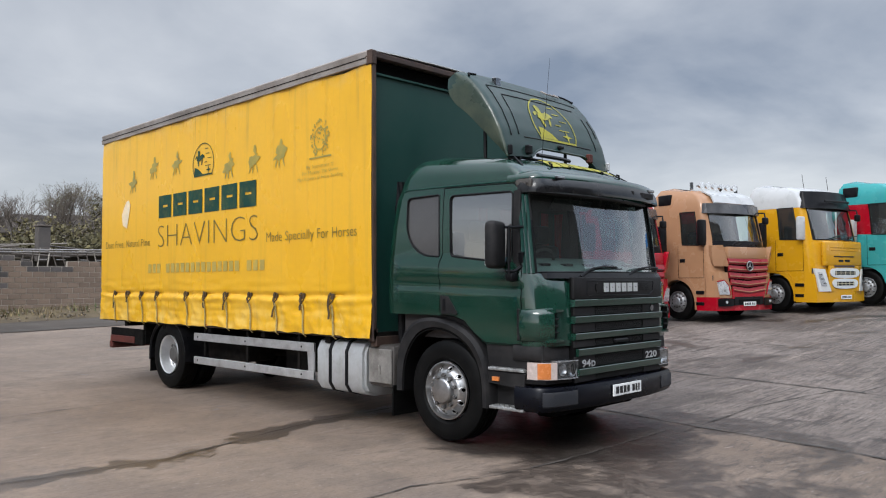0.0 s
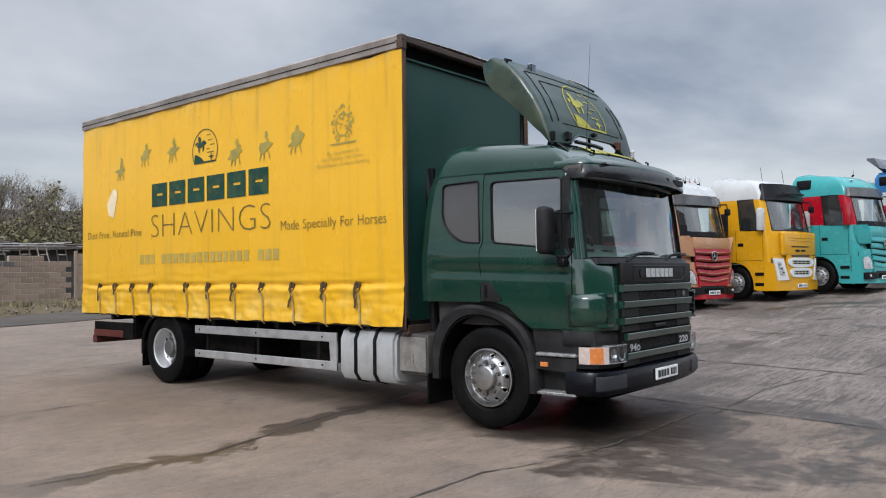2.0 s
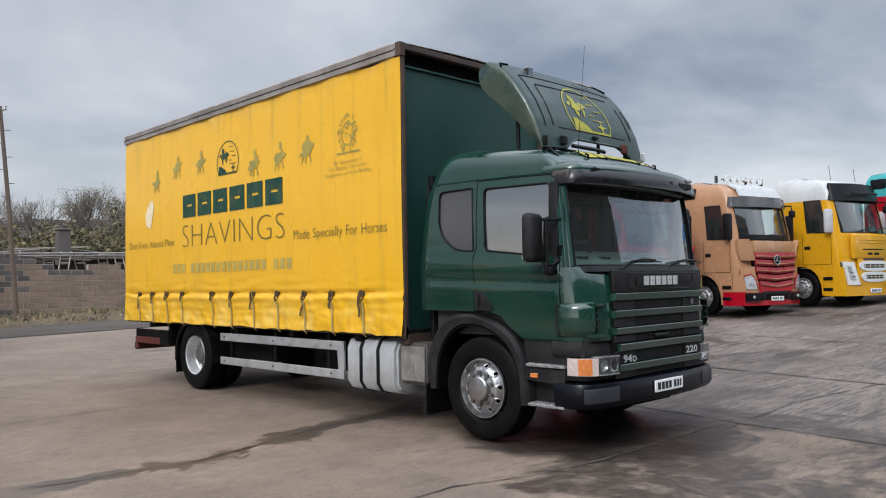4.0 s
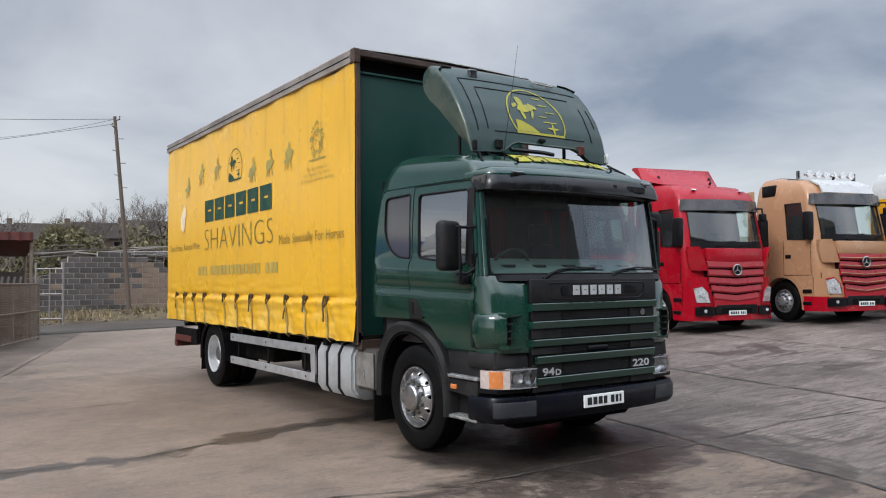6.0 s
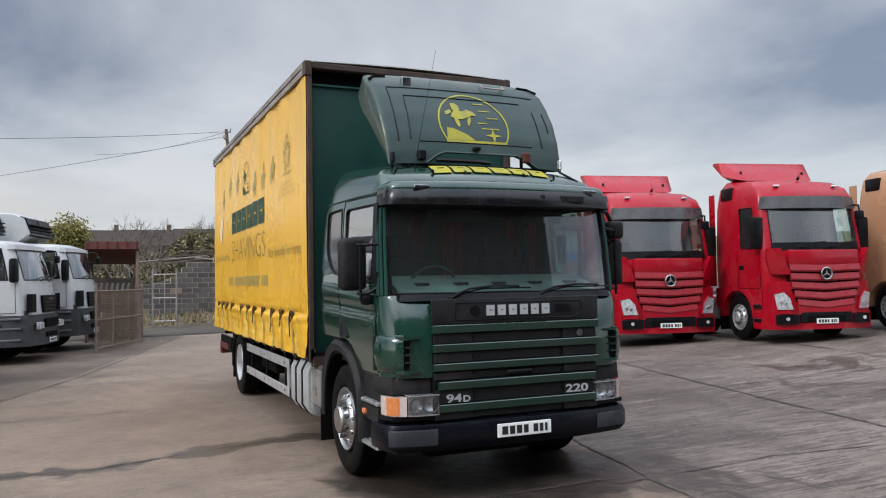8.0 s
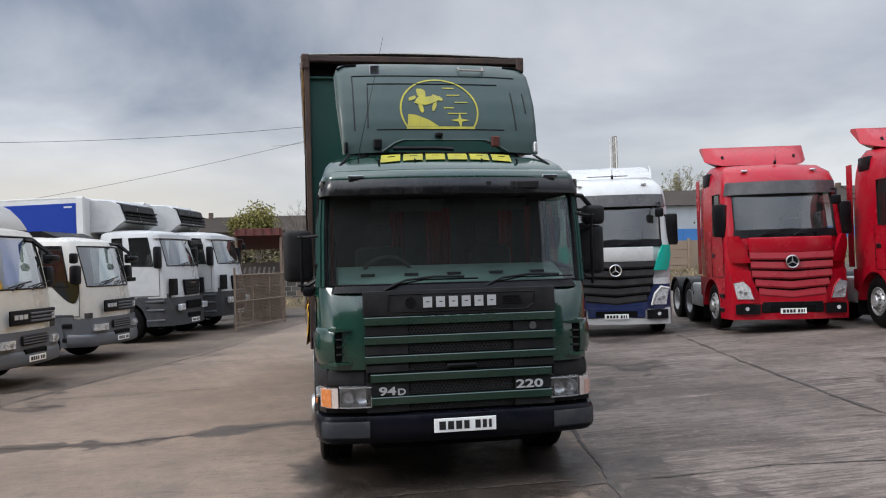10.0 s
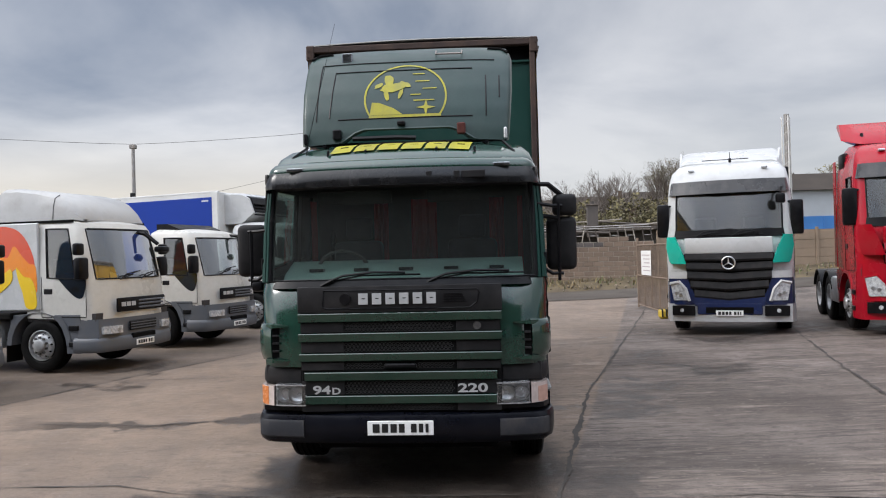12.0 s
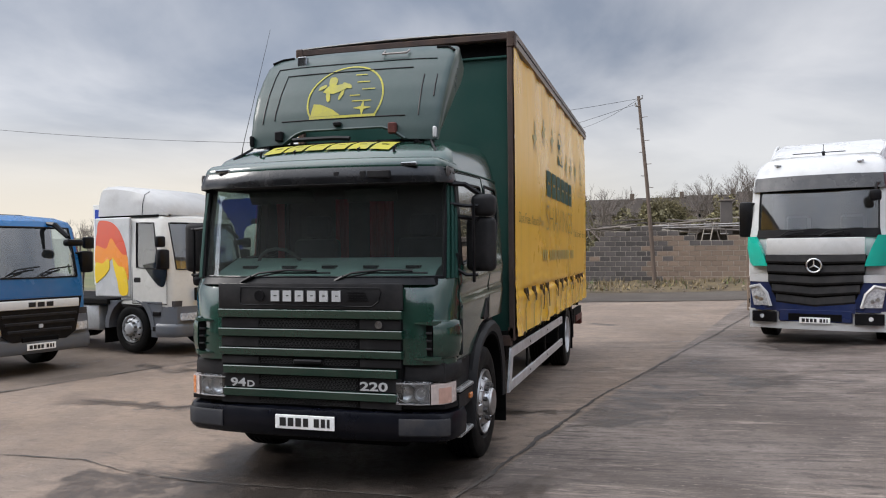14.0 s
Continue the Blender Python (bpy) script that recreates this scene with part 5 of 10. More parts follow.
def plan_curve(xf, yc, xc, xs, hw, n=10):
    """Points round the front of a cab in plan, from the right side to the left (-y to +y)."""
    right = [(xs, -hw), ((xs + xc) / 2, -hw + 0.008), (xc, -(yc + (hw - yc) * 0.72)), (xc + 0.03, -yc)]
    mid = [(xf + (xc + 0.03 - xf) * abs(f) ** 2.4, yc * f) for f in [(-1 + 2 * (k + 1) / n) for k in range(n - 1)]]
    return right + mid + [(x, -y) for x, y in right[::-1]]


def round_plan(plan, times=2):
    """Cuts the corners of a line in plan, so that it turns smoothly."""
    for _ in range(times):
        out = [plan[0]]
        for (a, b), (c, d) in zip(plan, plan[1:]):
            out += [(0.75 * a + 0.25 * c, 0.75 * b + 0.25 * d), (0.25 * a + 0.75 * c, 0.25 * b + 0.75 * d)]
        plan = out + [plan[-1]]
    return plan


def moulding(bm, plan, profile):
    """A moulding with a given section (out, z) that follows a line in plan round the cab."""
    rings = []
    for i, (x, y) in enumerate(plan):
        a, b = plan[max(0, i - 1)], plan[min(len(plan) - 1, i + 1)]
        d = Vector((b[0] - a[0], b[1] - a[1], 0)).normalized()
        nrm = Vector((d.y, -d.x, 0))
        rings.append([Vector((x, y, z)) + nrm * o for o, z in profile])
    return loft(bm, rings)


def lorry_cab(lorry):
    body, lining, front, side_glass, rims = cab_shell(HERO_LEVELS, HERO_SIDES, [(3, 5, 2, 4), (3, 5, 5, 7)], screen=(3, 5), wrap=2, open_sides=SKIN_TOP)
    for g in side_glass:
        g.free()
    cab = part("cab", body, M["green"], lorry, "dark green painted cab shell", smooth=48)
    part("cab_lining", lining, M["interior"], cab)
    part("windscreen", front, M["glass_clear"], cab, "curved clear windscreen")
    part("screen_seal", rims[0], M["plastic_black"], cab)
    for r_ in rims[1:]:
        r_.free()
    for s in (-1, 1):
        side = part("cab_side", side_skin(s), M["green"], cab, "dark green pressed cab side", smooth=40)
        for loop, glass in ((DOOR_PANE, "glass_silver"), (REAR_PANE, "pane_grey")):
            part("side_window", pane_sheet(loop, s), M[glass], side)
            seal = bmesh.new()
            tube(seal, [(x, s * (skin_y(x, z) + 0.001), z) for x, z in (*loop, loop[0])], 0.010, 6)
            part("window_seal", seal, M["plastic_black"], side)
        # gutter above the doors
        gut = bmesh.new()
        tube(gut, [(x, s * (skin_y(x, z) + 0.004), z) for x, z in ((-0.50, 2.585), (-1.0, 2.602), (-1.5, 2.612), (-2.0, 2.618), (-2.05, 2.60))], 0.008, 5)
        part("gutter", gut, M["green_flat"], side)
        # door outline: dark gap lines standing just proud
        gap = bmesh.new()
        for pts in ([(-1.462, 1.285), (-1.463, 1.82), (-1.435, 1.90), (-1.438, 2.30), (-1.44, 2.592)], [(-1.44, 2.592), (-1.0, 2.582), (-0.52, 2.565), (-0.47, 2.53)], [(-0.392, 1.05), (-0.39, 1.40), (-0.392, 1.70), (-0.45, 2.50)], [(-1.462, 1.285), (-1.27, 1.275), (-1.13, 1.235), (-1.0, 1.115), (-0.86, 1.03), (-0.40, 1.03)]):
            dense = []
            for (a, b), (c, d) in zip(pts, pts[1:]):
                dense += [(a + (c - a) * k / 8, b + (d - b) * k / 8) for k in range(8)]
            dense.append(pts[-1])
            tube(gap, [(x, s * (skin_y(x, z) - 0.001), z) for x, z in dense], 0.006, 4)
        part("door_gap", gap, M["void"], side)
        hd = bmesh.new()
        prism(hd, [(-1.445, 1.485), (-1.33, 1.478), (-1.205, 1.31), (-1.22, 1.293), (-1.43, 1.298)], "y", s * 1.172, s * 1.203)
        h = part("door_handle", hd, M["plastic"], cab, "grey recessed door handle")
        slot = bmesh.new()
        box(slot, -1.405, -1.365, s * 1.203 - 0.006, s * 1.203 + 0.006, 1.325, 1.455, 0.004)
        part("grip", slot, M["plastic_black"], cab)
        # dark trim along the foot of the door pane and the vent pillar behind the screen
        tr = bmesh.new()
        rings = []
        for x, z in ((-0.455, 1.735), (-0.46, 2.10), (-0.465, 2.49)):
            yy = s * lerp([(1.7, 1.178), (2.1, 1.166), (2.5, 1.142)], z)
            rings.append([Vector((x - 0.03, yy, z)), Vector((x + 0.055, yy, z)), Vector((x + 0.055, yy + s * 0.012, z)), Vector((x - 0.03, yy + s * 0.012, z))])
        part("window_pillar_trim", loft(tr, rings), M["plastic"], cab)
        # fluted air guide beside the screen
        fl = bmesh.new()
        for k in range(3):
            q = radians(40 + 18 * k)
            pts = [Vector((xc - 0.8 * (hw - yc) * (1 - math.cos(q)) + 0.003, s * (yc + (hw - yc) * math.sin(q) + 0.003), z)) for z, yc, xc, hw in ((1.70, 1.02, -0.265, 1.175), (2.20, 1.02, -0.325, 1.16), (2.445, 1.015, -0.365, 1.14))]
            tube(fl, pts, 0.016, 6)
        part("corner_flute", fl, M["green_flat"], cab)
        # corner scoop: a green bulge with a narrow slatted mouth that looks forwards
        sc = bmesh.new()
        rings = []
        for z, d in ((1.055, 0.0), (1.075, 0.6), (1.13, 0.92), (1.22, 1.0), (1.31, 0.96), (1.355, 0.72), (1.375, 0.1)):
            rings.append([Vector((a + (p - a) * d, s * (b + (q - b) * d), z)) for (a, b), (p, q) in (((-0.43, 1.162), (-0.43, 1.172)), ((-0.40, 1.165), (-0.40, 1.208)), ((-0.32, 1.155), (-0.325, 1.206)), ((-0.24, 1.115), (-0.225, 1.172)), ((-0.17, 1.055), (-0.135, 1.105)), ((-0.15, 1.03), (-0.105, 1.050)), ((-0.17, 1.02), (-0.16, 1.03)))])
        part("corner_scoop", loft(sc, rings), M["green"], cab, "dark green corner air scoop", smooth=50)
        sl = bmesh.new()
        prism(sl, [(-0.20, s * 0.975), (-0.132, s * 0.985), (-0.112, s * 1.040), (-0.18, s * 1.05)], "z", 1.095, 1.335)
        part("scoop_recess", sl, M["void"], cab)
        for k in range(3):
            z = 1.140 + 0.062 * k
            part("scoop_slat", bbox(-0.16, -0.104, s * 1.013 - 0.026, s * 1.013 + 0.026, z, z + 0.016, 0.003), M["plastic"], cab)
        for z in (1.350, 1.072):
            fin = bmesh.new()
            loft(fin, [[Vector((x, s * y_, zz)) for zz in (z - h, z + h)] + [Vector((x - 0.06, s * y_, zz)) for zz in (z + h, z - h)] for x, y_, h in ((-0.105, 0.90, 0.004), (-0.090, 0.96, 0.010), (-0.098, 1.04, 0.016), (-0.15, 1.10, 0.014))])
            part("scoop_lip", fin, M["green"], cab)
        part("scoop_rear_edge", bbox(-0.435, -0.40, s * 1.186 - 0.022, s * 1.186 + 0.022, 1.07, 1.37, 0.01), M["plastic"], cab)
    # grille: black name panel, green bars, dark mesh with holes
    g = part("grille", bbox(-0.16, -0.075, -0.80, 0.80, 0.66, 1.66, 0.012), M["void"], lorry, "black mesh grille with dark green bars")
    panel = bbox(-0.09, -0.052, -0.815, 0.815, 1.452, 1.662, 0.012, 2)
    part("name_panel", panel, M["plastic"], g, "dark grey panel with silver blocks")
    fr = bmesh.new()
    loop = [(-0.61, 1.50), (-0.58, 1.484), (0.56, 1.478), (0.62, 1.52), (0.64, 1.60), (0.62, 1.625), (-0.60, 1.63)]
    tube(fr, [(-0.052, y, z) for y, z in (*loop, loop[0])], 0.006, 4)
    part("panel_groove", fr, M["plastic_black"], g)
    for letters in block_word(-0.335, 0.315, 1.516, 1.604, 6, 0.0, 0.32):
        for v in letters.verts:
            v.co = Vector((-0.049, v.co.x, v.co.z))
        r = bmesh.ops.extrude_face_region(letters, geom=letters.faces[:])
        bmesh.ops.translate(letters, verts=[v for v in r["geom"] if isinstance(v, bmesh.types.BMVert)], vec=(0.012, 0, 0))
        part("brand_block", letters, M["white_text"], g, "silver raised block")
    cap = bmesh.new()
    tube(cap, [(-0.055, -0.425, 1.56), (-0.040, -0.425, 1.56)], 0.045, 16)
    part("panel_lock", cap, M["plastic_black"], g)
    for k in range(4):
        part("panel_louvre", bbox(-0.054, -0.046, 0.36, 0.535 - 0.01 * k, 1.525 + 0.02 * k, 1.533 + 0.02 * k), M["plastic_black"], g)
    for z0, z1, w, d in ((1.378, 1.448, 0.81, 0.02), (1.222, 1.290, 0.81, 0.02), (1.066, 1.130, 0.805, 0.02), (0.912, 0.982, 0.765, 0.03), (0.727, 0.796, 0.76, 0.03)):
        bm = bmesh.new()
        prism(bm, [(-0.10, z0), (-0.066 + 0.5 * d, z0), (-0.058 + 0.5 * d, z0 + 0.006), (-0.050 + 0.5 * d, z1 - 0.006), (-0.056 + 0.5 * d, z1), (-0.10, z1)], "y", -w, w)
        part("grille_bar", bm, M["green"], g, "dark green grille bar")
    for z0, z1 in ((1.300, 1.368), (1.142, 1.212), (0.806, 0.904), (1.00, 1.052), (0.672, 0.72)):
        for s in (-1, 1):
            part("grille_blank", bbox(-0.09, -0.068, min(s * 0.45, s * 0.795), max(s * 0.45, s * 0.795), z0 - 0.005, z1 + 0.005, 0.003), M["plastic"], g)
        mesh = bmesh.new()
        rows = max(2, round((z1 - z0) / 0.023))
        for j in range(rows):
            z = z0 + (j + 0.5) * (z1 - z0) / rows
            for k in range(27):
                y = -0.43 + (k + 0.5 * (j % 2)) * 0.86 / 27
                if (0.99 < z < 1.06) and abs(y) < 0.14:
                    continue
                cs = [mesh.verts.new((-0.070, y + 0.0165 * math.cos(a), z + 0.0118 * math.sin(a))) for a in (0.52, 1.57, 2.62, 3.67, 4.71, 5.76)]
                ci = [mesh.verts.new((-0.070, y + 0.0128 * math.cos(a), z + 0.0088 * math.sin(a))) for a in (0.52, 1.57, 2.62, 3.67, 4.71, 5.76)]
                for q in range(6):
                    mesh.faces.new((cs[q], cs[(q + 1) % 6], ci[(q + 1) % 6], ci[q]))
        tagged(part("grille_mesh", mesh, M["mesh_grey"], g, smooth=0), kind="stuff")
    part("grille_latch", bbox(-0.08, -0.045, -0.13, 0.13, 1.005, 1.045, 0.012), M["plastic_black"], g)
    em = bmesh.new()
    tube(em, [(-0.070, 0.615, 1.335), (-0.055, 0.615, 1.335)], 0.032, 14)
    part("grille_emblem", em, M["lamp_dark"], g, "small round grey emblem")
    for word, a, b, z0, z1 in (("94", -0.70, -0.558, 0.806, 0.878), ("D", -0.545, -0.478, 0.806, 0.860), ("220", 0.455, 0.69, 0.812, 0.884)):
        t = text_bm(word, a, b, z0, z1, thin=-0.028)
        for v in t.verts:
            v.co = Vector((-0.050, v.co.x, v.co.z))
        part("model_number", t, M["white_text"], g, "silver model number")
    # bonnet seam corners: headlamp panels, lamps and bumper
    hp = bmesh.new()
    band(hp, plan_curve(-0.085, 0.98, -0.20, -0.50, 1.165), 0.885, 1.03, 0.010, 0.01)
    brow = part("lamp_brow", hp, M["plastic"], lorry, "dark grey band above the headlamps")
    for s in (-1, 1):
        bw = bmesh.new()
        ps = [(x, y) for x, y in round_plan(plan_curve(-0.085, 0.98, -0.20, -0.50, 1.165)) if s * y > 0.775]
        moulding(bw, ps, [(-0.02, 0.892), (0.012, 0.890), (0.020, 0.900), (0.022, 0.950), (0.016, 0.995), (0.006, 1.024), (-0.02, 1.032)])
        part("brow_moulding", bw, M["plastic"], brow, "bulging dark grey moulding", smooth=60)
    for s in (-1, 1):
        lm = bmesh.new()
        for z0, z1 in ((0.715, 0.725), (0.875, 0.885)):
            prism(lm, [(-0.30, s * 0.76), (-0.052, s * 0.76), (-0.066, s * 0.95), (-0.099, s * 1.02), (-0.30, s * 1.02)], "z", z0, z1)
        prism(lm, [(-0.30, s * 0.765), (-0.11, s * 0.765), (-0.125, s * 0.95), (-0.15, s * 1.015), (-0.30, s * 1.015)], "z", 0.72, 0.88)
        for yy in (0.762, 1.012):
            box(lm, -0.29, -0.07 - 0.04 * (yy > 0.9), s * yy - 0.004, s * yy + 0.004, 0.72, 0.88)
        hl = part("headlamp", lm, M["lamp_mid"], lorry, "clear headlamp with a bright reflector")
        for cy, rr in ((0.835, 0.072), (0.95, 0.058)):
            bowl = bmesh.new()
            prof = [(0.02, -0.118), (0.6, -0.110), (0.85, -0.095), (1.0, -0.072)]
            rings = [[Vector((dx - (0.02 if cy > 0.9 else 0.0), s * (cy + rr * q * math.cos(a)), 0.80 + rr * q * math.sin(a))) for a in [2 * math.pi * k / 20 for k in range(20)]] for q, dx in prof]
            part("reflector", loft(bowl, rings, caps=False), M["chrome"], hl, "bright reflector bowl")
        ln = bmesh.new()
        prism(ln, [(-0.058, s * 0.762), (-0.050, s * 0.762), (-0.064, s * 0.95), (-0.097, s * 1.018), (-0.105, s * 1.016), (-0.072, s * 0.949)], "z", 0.724, 0.876)
        part("lens", ln, M["lens"], hl, "clear lens")
        im = bmesh.new()
        prism(im, [(-0.34, s * 1.03), (-0.098, s * 1.03), (-0.15, s * 1.115), (-0.24, s * 1.165), (-0.34, s * 1.17)], "z", 0.715, 0.872)
        part("indicator", im, M["pale_lens"], lorry, "peach and orange corner indicator")
        io = bmesh.new()
        prism(io, [(-0.338, s * 1.05), (-0.128, s * 1.085), (-0.150, s * 1.121), (-0.222, s * 1.163), (-0.338, s * 1.10)], "z", 0.722, 0.866 if s < 0 else 0.842)
        part("indicator_lens", io, M["orange_lens" if s < 0 else "peach_lens"], lorry)
        fr = bmesh.new()
        band(fr, [(x, y) for x, y in plan_curve(-0.075, 0.98, -0.17, -0.42, 1.165) if s * y > 0.74], 0.675, 0.712, 0.02, 0.0)
        part("lamp_frame", fr, M["plastic_black"], lorry)
    bp = bmesh.new()
    pl = round_plan(plan_curve(-0.06, 0.98, -0.17, -0.46, 1.17, 10))
    rings = []
    for i, (x, y) in enumerate(pl):
        a, b = pl[max(0, i - 1)], pl[min(len(pl) - 1, i + 1)]
        d = Vector((b[0] - a[0], b[1] - a[1], 0)).normalized()
        nr = Vector((d.y, -d.x, 0))
        p = Vector((x, y, 0))
        rings.append([p + nr * o + Vector((0, 0, z)) for o, z in ((-0.04, 0.425), (0.01, 0.415), (0.045, 0.445), (0.052, 0.52), (0.052, 0.60), (0.035, 0.64), (-0.02, 0.655), (-0.06, 0.655))])
    loft(bp, rings)
    bump_ = part("bumper", bp, M["bumper_black"], lorry, "glossy navy-black front bumper", smooth=50)
    for s in (-1, 1):
        pad = bmesh.new()
        ps = [(x, y) for x, y in round_plan(plan_curve(-0.06, 0.98, -0.17, -0.46, 1.17, 10), 3) if 0.755 < s * y < 1.125]
        moulding(pad, ps, [(0.03, 0.462), (0.052, 0.464), (0.060, 0.475), (0.061, 0.59), (0.054, 0.602), (0.03, 0.604)])
        part("bumper_pad", pad, M["bumper_grey"], bump_, "grey bumper corner pad")
    # black block added under the bumper to darken the gap and the ground
    part("bumper_skirt", bbox(-0.60, -0.36, -0.76, 0.76, 0.30, 0.46, 0.04), M["void"], lorry)
    plate(lorry, 0.0, -0.26, 0.26, 0.492, 0.605)
    # visor, roof lip and marker lamps
    lip = bmesh.new()
    moulding(lip, round_plan(plan_curve(-0.13, 0.95, -0.30, -0.60, 1.09, 10)), [(-0.03, 2.560), (0.028, 2.562), (0.042, 2.580), (0.044, 2.605), (0.032, 2.635), (-0.005, 2.668), (-0.05, 2.68)])
    part("roof_lip", lip, M["green"], lorry, "dark green roof front edge", smooth=60)
    vz = bmesh.new()
    moulding(vz, round_plan(plan_curve(-0.085, 0.95, -0.265, -0.46, 1.10, 10)), [(0.004, 2.590), (0.014, 2.594), (0.034, 2.560), (0.052, 2.492), (0.050, 2.464), (0.043, 2.462), (0.040, 2.492), (0.022, 2.556)])
    v = part("visor", vz, M["visor_smoke"], lorry, "smoked black sun visor", smooth=60)
    for s in (-1, 1):
        pl_ = bbox(-0.50, -0.30, s * 1.118 - 0.012, s * 1.118 + 0.012, 2.505, 2.60, 0.02, 2)
        for bx in (-0.45, -0.36):
            tube(pl_, [(bx, s * 1.126, 2.555), (bx, s * 1.140, 2.555)], 0.014, 6)
        part("visor_bracket", pl_, M["bracket_grey"], v, "bolted grey visor bracket")
    for a in (-0.62, -0.20, 0.20, 0.62):
        hb = bmesh.new()
        tube(hb, [(-0.21 - 0.06 * a * a, a, 2.60), (-0.10 - 0.10 * a * a, a, 2.53), (-0.06 - 0.12 * a * a, a, 2.48)], 0.012, 5)
        part("visor_bracket", hb, M["bracket_grey"], v)
    for a, b in ((0.46, 0.52), (0.52, 0.72), (0.24, 0.30)):
        vb = bmesh.new()
        box(vb, -0.062 - 0.12 * b ** 2.4, -0.045 - 0.12 * a ** 2.4, a, b - 0.012, 2.500, 2.560, 0.006)
        part("visor_bracket", vb, M["plastic"], v)
    for s in (-1, 1):
        ml = bmesh.new()
        box(ml, -0.20, -0.165, s * 0.84 - 0.07, s * 0.84 + 0.07, 2.598, 2.628, 0.008, 1, Matrix.Rotation(0, 4, "Z"))
        part("marker_lamp", ml, M["lamp_dark"], lorry, "clear roof marker lamp")
        for yy in (0.30, 0.62):
            tube_b = bmesh.new()
            tube(tube_b, [(-0.44, s * yy, 2.74), (-0.44, s * yy, 2.79), (-0.47, s * yy, 2.80)], 0.011, 5)
            part("washer_jet", tube_b, M["plastic_black"], lorry)
        gr = bmesh.new()
        tube(gr, [(-0.50, s * 0.95, 2.66), (-0.55, s * 0.95, 2.76), (-0.72, s * 0.86, 2.87)], 0.012, 5)
        part("roof_hose", gr, M["plastic_black"], lorry)
    # name on the roof front
    for rt in block_word(-0.62, 0.585, 0.22, 0.88, 6, 0.03, 0.13):
        bmesh.ops.subdivide_edges(rt, edges=rt.edges[:], cuts=3, use_grid_fill=True)
        for q in rt.verts:
            f = q.co.z
            x = -0.37 - 0.33 * f
            q.co = Vector((x, q.co.x, lerp([(-0.76, 2.89), (-0.54, 2.83), (-0.38, 2.75), (-0.27, 2.665)], x + 0.14 * abs(q.co.x / 0.9) ** 2.4) + 0.014))
        part("roof_brand_block", rt, M["yellow_paint"], lorry, "yellow painted block on the roof")
    # wipers
    for a in (-0.55, 0.28):
        wb = bmesh.new()
        tube(wb, [(-0.10, a + 0.02, 1.715), (-0.095, a + 0.10, 1.745), (-0.115, a + 0.34, 1.768), (-0.13, a + 0.60, 1.762)], 0.010, 5)
        tube(wb, [(-0.110, a - 0.02, 1.70), (-0.115, a + 0.25, 1.745), (-0.14, a + 0.72, 1.745)], 0.007, 4)
        tube(wb, [(-0.10, a - 0.08, 1.665), (-0.095, a + 0.02, 1.715)], 0.016, 6)
        part("wiper", wb, M["plastic_black"], lorry)
    part("screen_ledge", band(bmesh.new(), plan_curve(-0.085, 0.98, -0.20, -0.30, 1.06, 12), 1.650, 1.705, 0.02, 0.03), M["plastic_black"], lorry)
    # inside: dashboard, wheel, seats, bunk curtains
    ds = bmesh.new()
    prism(ds, [(-0.34, 1.40), (-0.34, 1.715), (-0.40, 1.76), (-0.50, 1.795), (-0.62, 1.84), (-0.70, 1.865), (-0.76, 1.86), (-0.80, 1.82), (-0.80, 1.40)], "y", -1.0, 1.0)
    part("dashboard", ds, M["dash"], lorry, "grey-green dashboard")
    for k in range(5):
        part("dash_vent", bbox(-0.50, -0.42, -0.80 + 0.38 * k, -0.68 + 0.38 * k, 1.775, 1.80, 0.003), M["plastic_black"], lorry)
    sw = bmesh.new()
    ring = [(-0.68 + 0.10 * math.cos(k * 0.3927), -0.55 + 0.23 * math.sin(k * 0.3927), 1.76 + 0.19 * math.cos(k * 0.3927)) for k in range(17)]
    tube(sw, ring, 0.016, 6)
    tube(sw, [(-0.50, -0.55, 1.62), (-0.67, -0.55, 1.76)], 0.03, 6)
    part("steering_wheel", sw, M["interior"], lorry)
    for y in (-0.55, 0.55):
        st = bmesh.new()
        box(st, -1.45, -0.92, y - 0.25, y + 0.25, 1.30, 1.46, 0.06, 2)
        box(st, -1.52, -1.36, y - 0.24, y + 0.24, 1.42, 2.05, 0.06, 2)
        box(st, -1.54, -1.42, y - 0.13, y + 0.13, 2.06, 2.28, 0.04, 2)
        part("seat", st, M["seat"], lorry, "dark cloth cab seat")
    for y0, y1 in ((-0.42, -0.28), (-0.05, 0.20), (0.72, 0.86)):
        def cloth(u, w_, y0=y0, y1=y1):
            return Vector((-1.60 + 0.02 * math.sin(u * 19), y0 + (y1 - y0) * u, 1.45 + 1.0 * w_))
        part("bunk_curtain", sheet(bmesh.new(), cloth, 14, 3, 0.004), M["curtain_red"], lorry, "dark red bunk curtain")
    for s in (-1, 1):
        def tied(u, w_, s=s):
            return Vector((-1.62 + 0.16 * u * (0.55 + 0.9 * (w_ - 0.5) ** 2), s * (1.02 + 0.02 * math.sin(u * 22)), 1.50 + 0.95 * w_))
        part("tied_curtain", sheet(bmesh.new(), tied, 16, 6, 0.004), M["curtain_red"], lorry, "dark red tied cab curtain")
    for y0, y1 in ((-0.70, -0.08), (0.22, 0.66)):
        def visor_fold(u, w_, y0=y0, y1=y1):
            return Vector((-0.34 - 0.06 * w_ - 0.06 * abs(y0 + (y1 - y0) * u) ** 2, y0 + (y1 - y0) * u, 2.44 - 0.10 * w_))
        part("sun_blind", sheet(bmesh.new(), visor_fold, 4, 2, 0.01), M["plastic"], lorry)
    part("cab_floor", bbox(-2.10, -0.42, -1.08, 1.08, 1.04, 1.28), M["interior"], lorry)


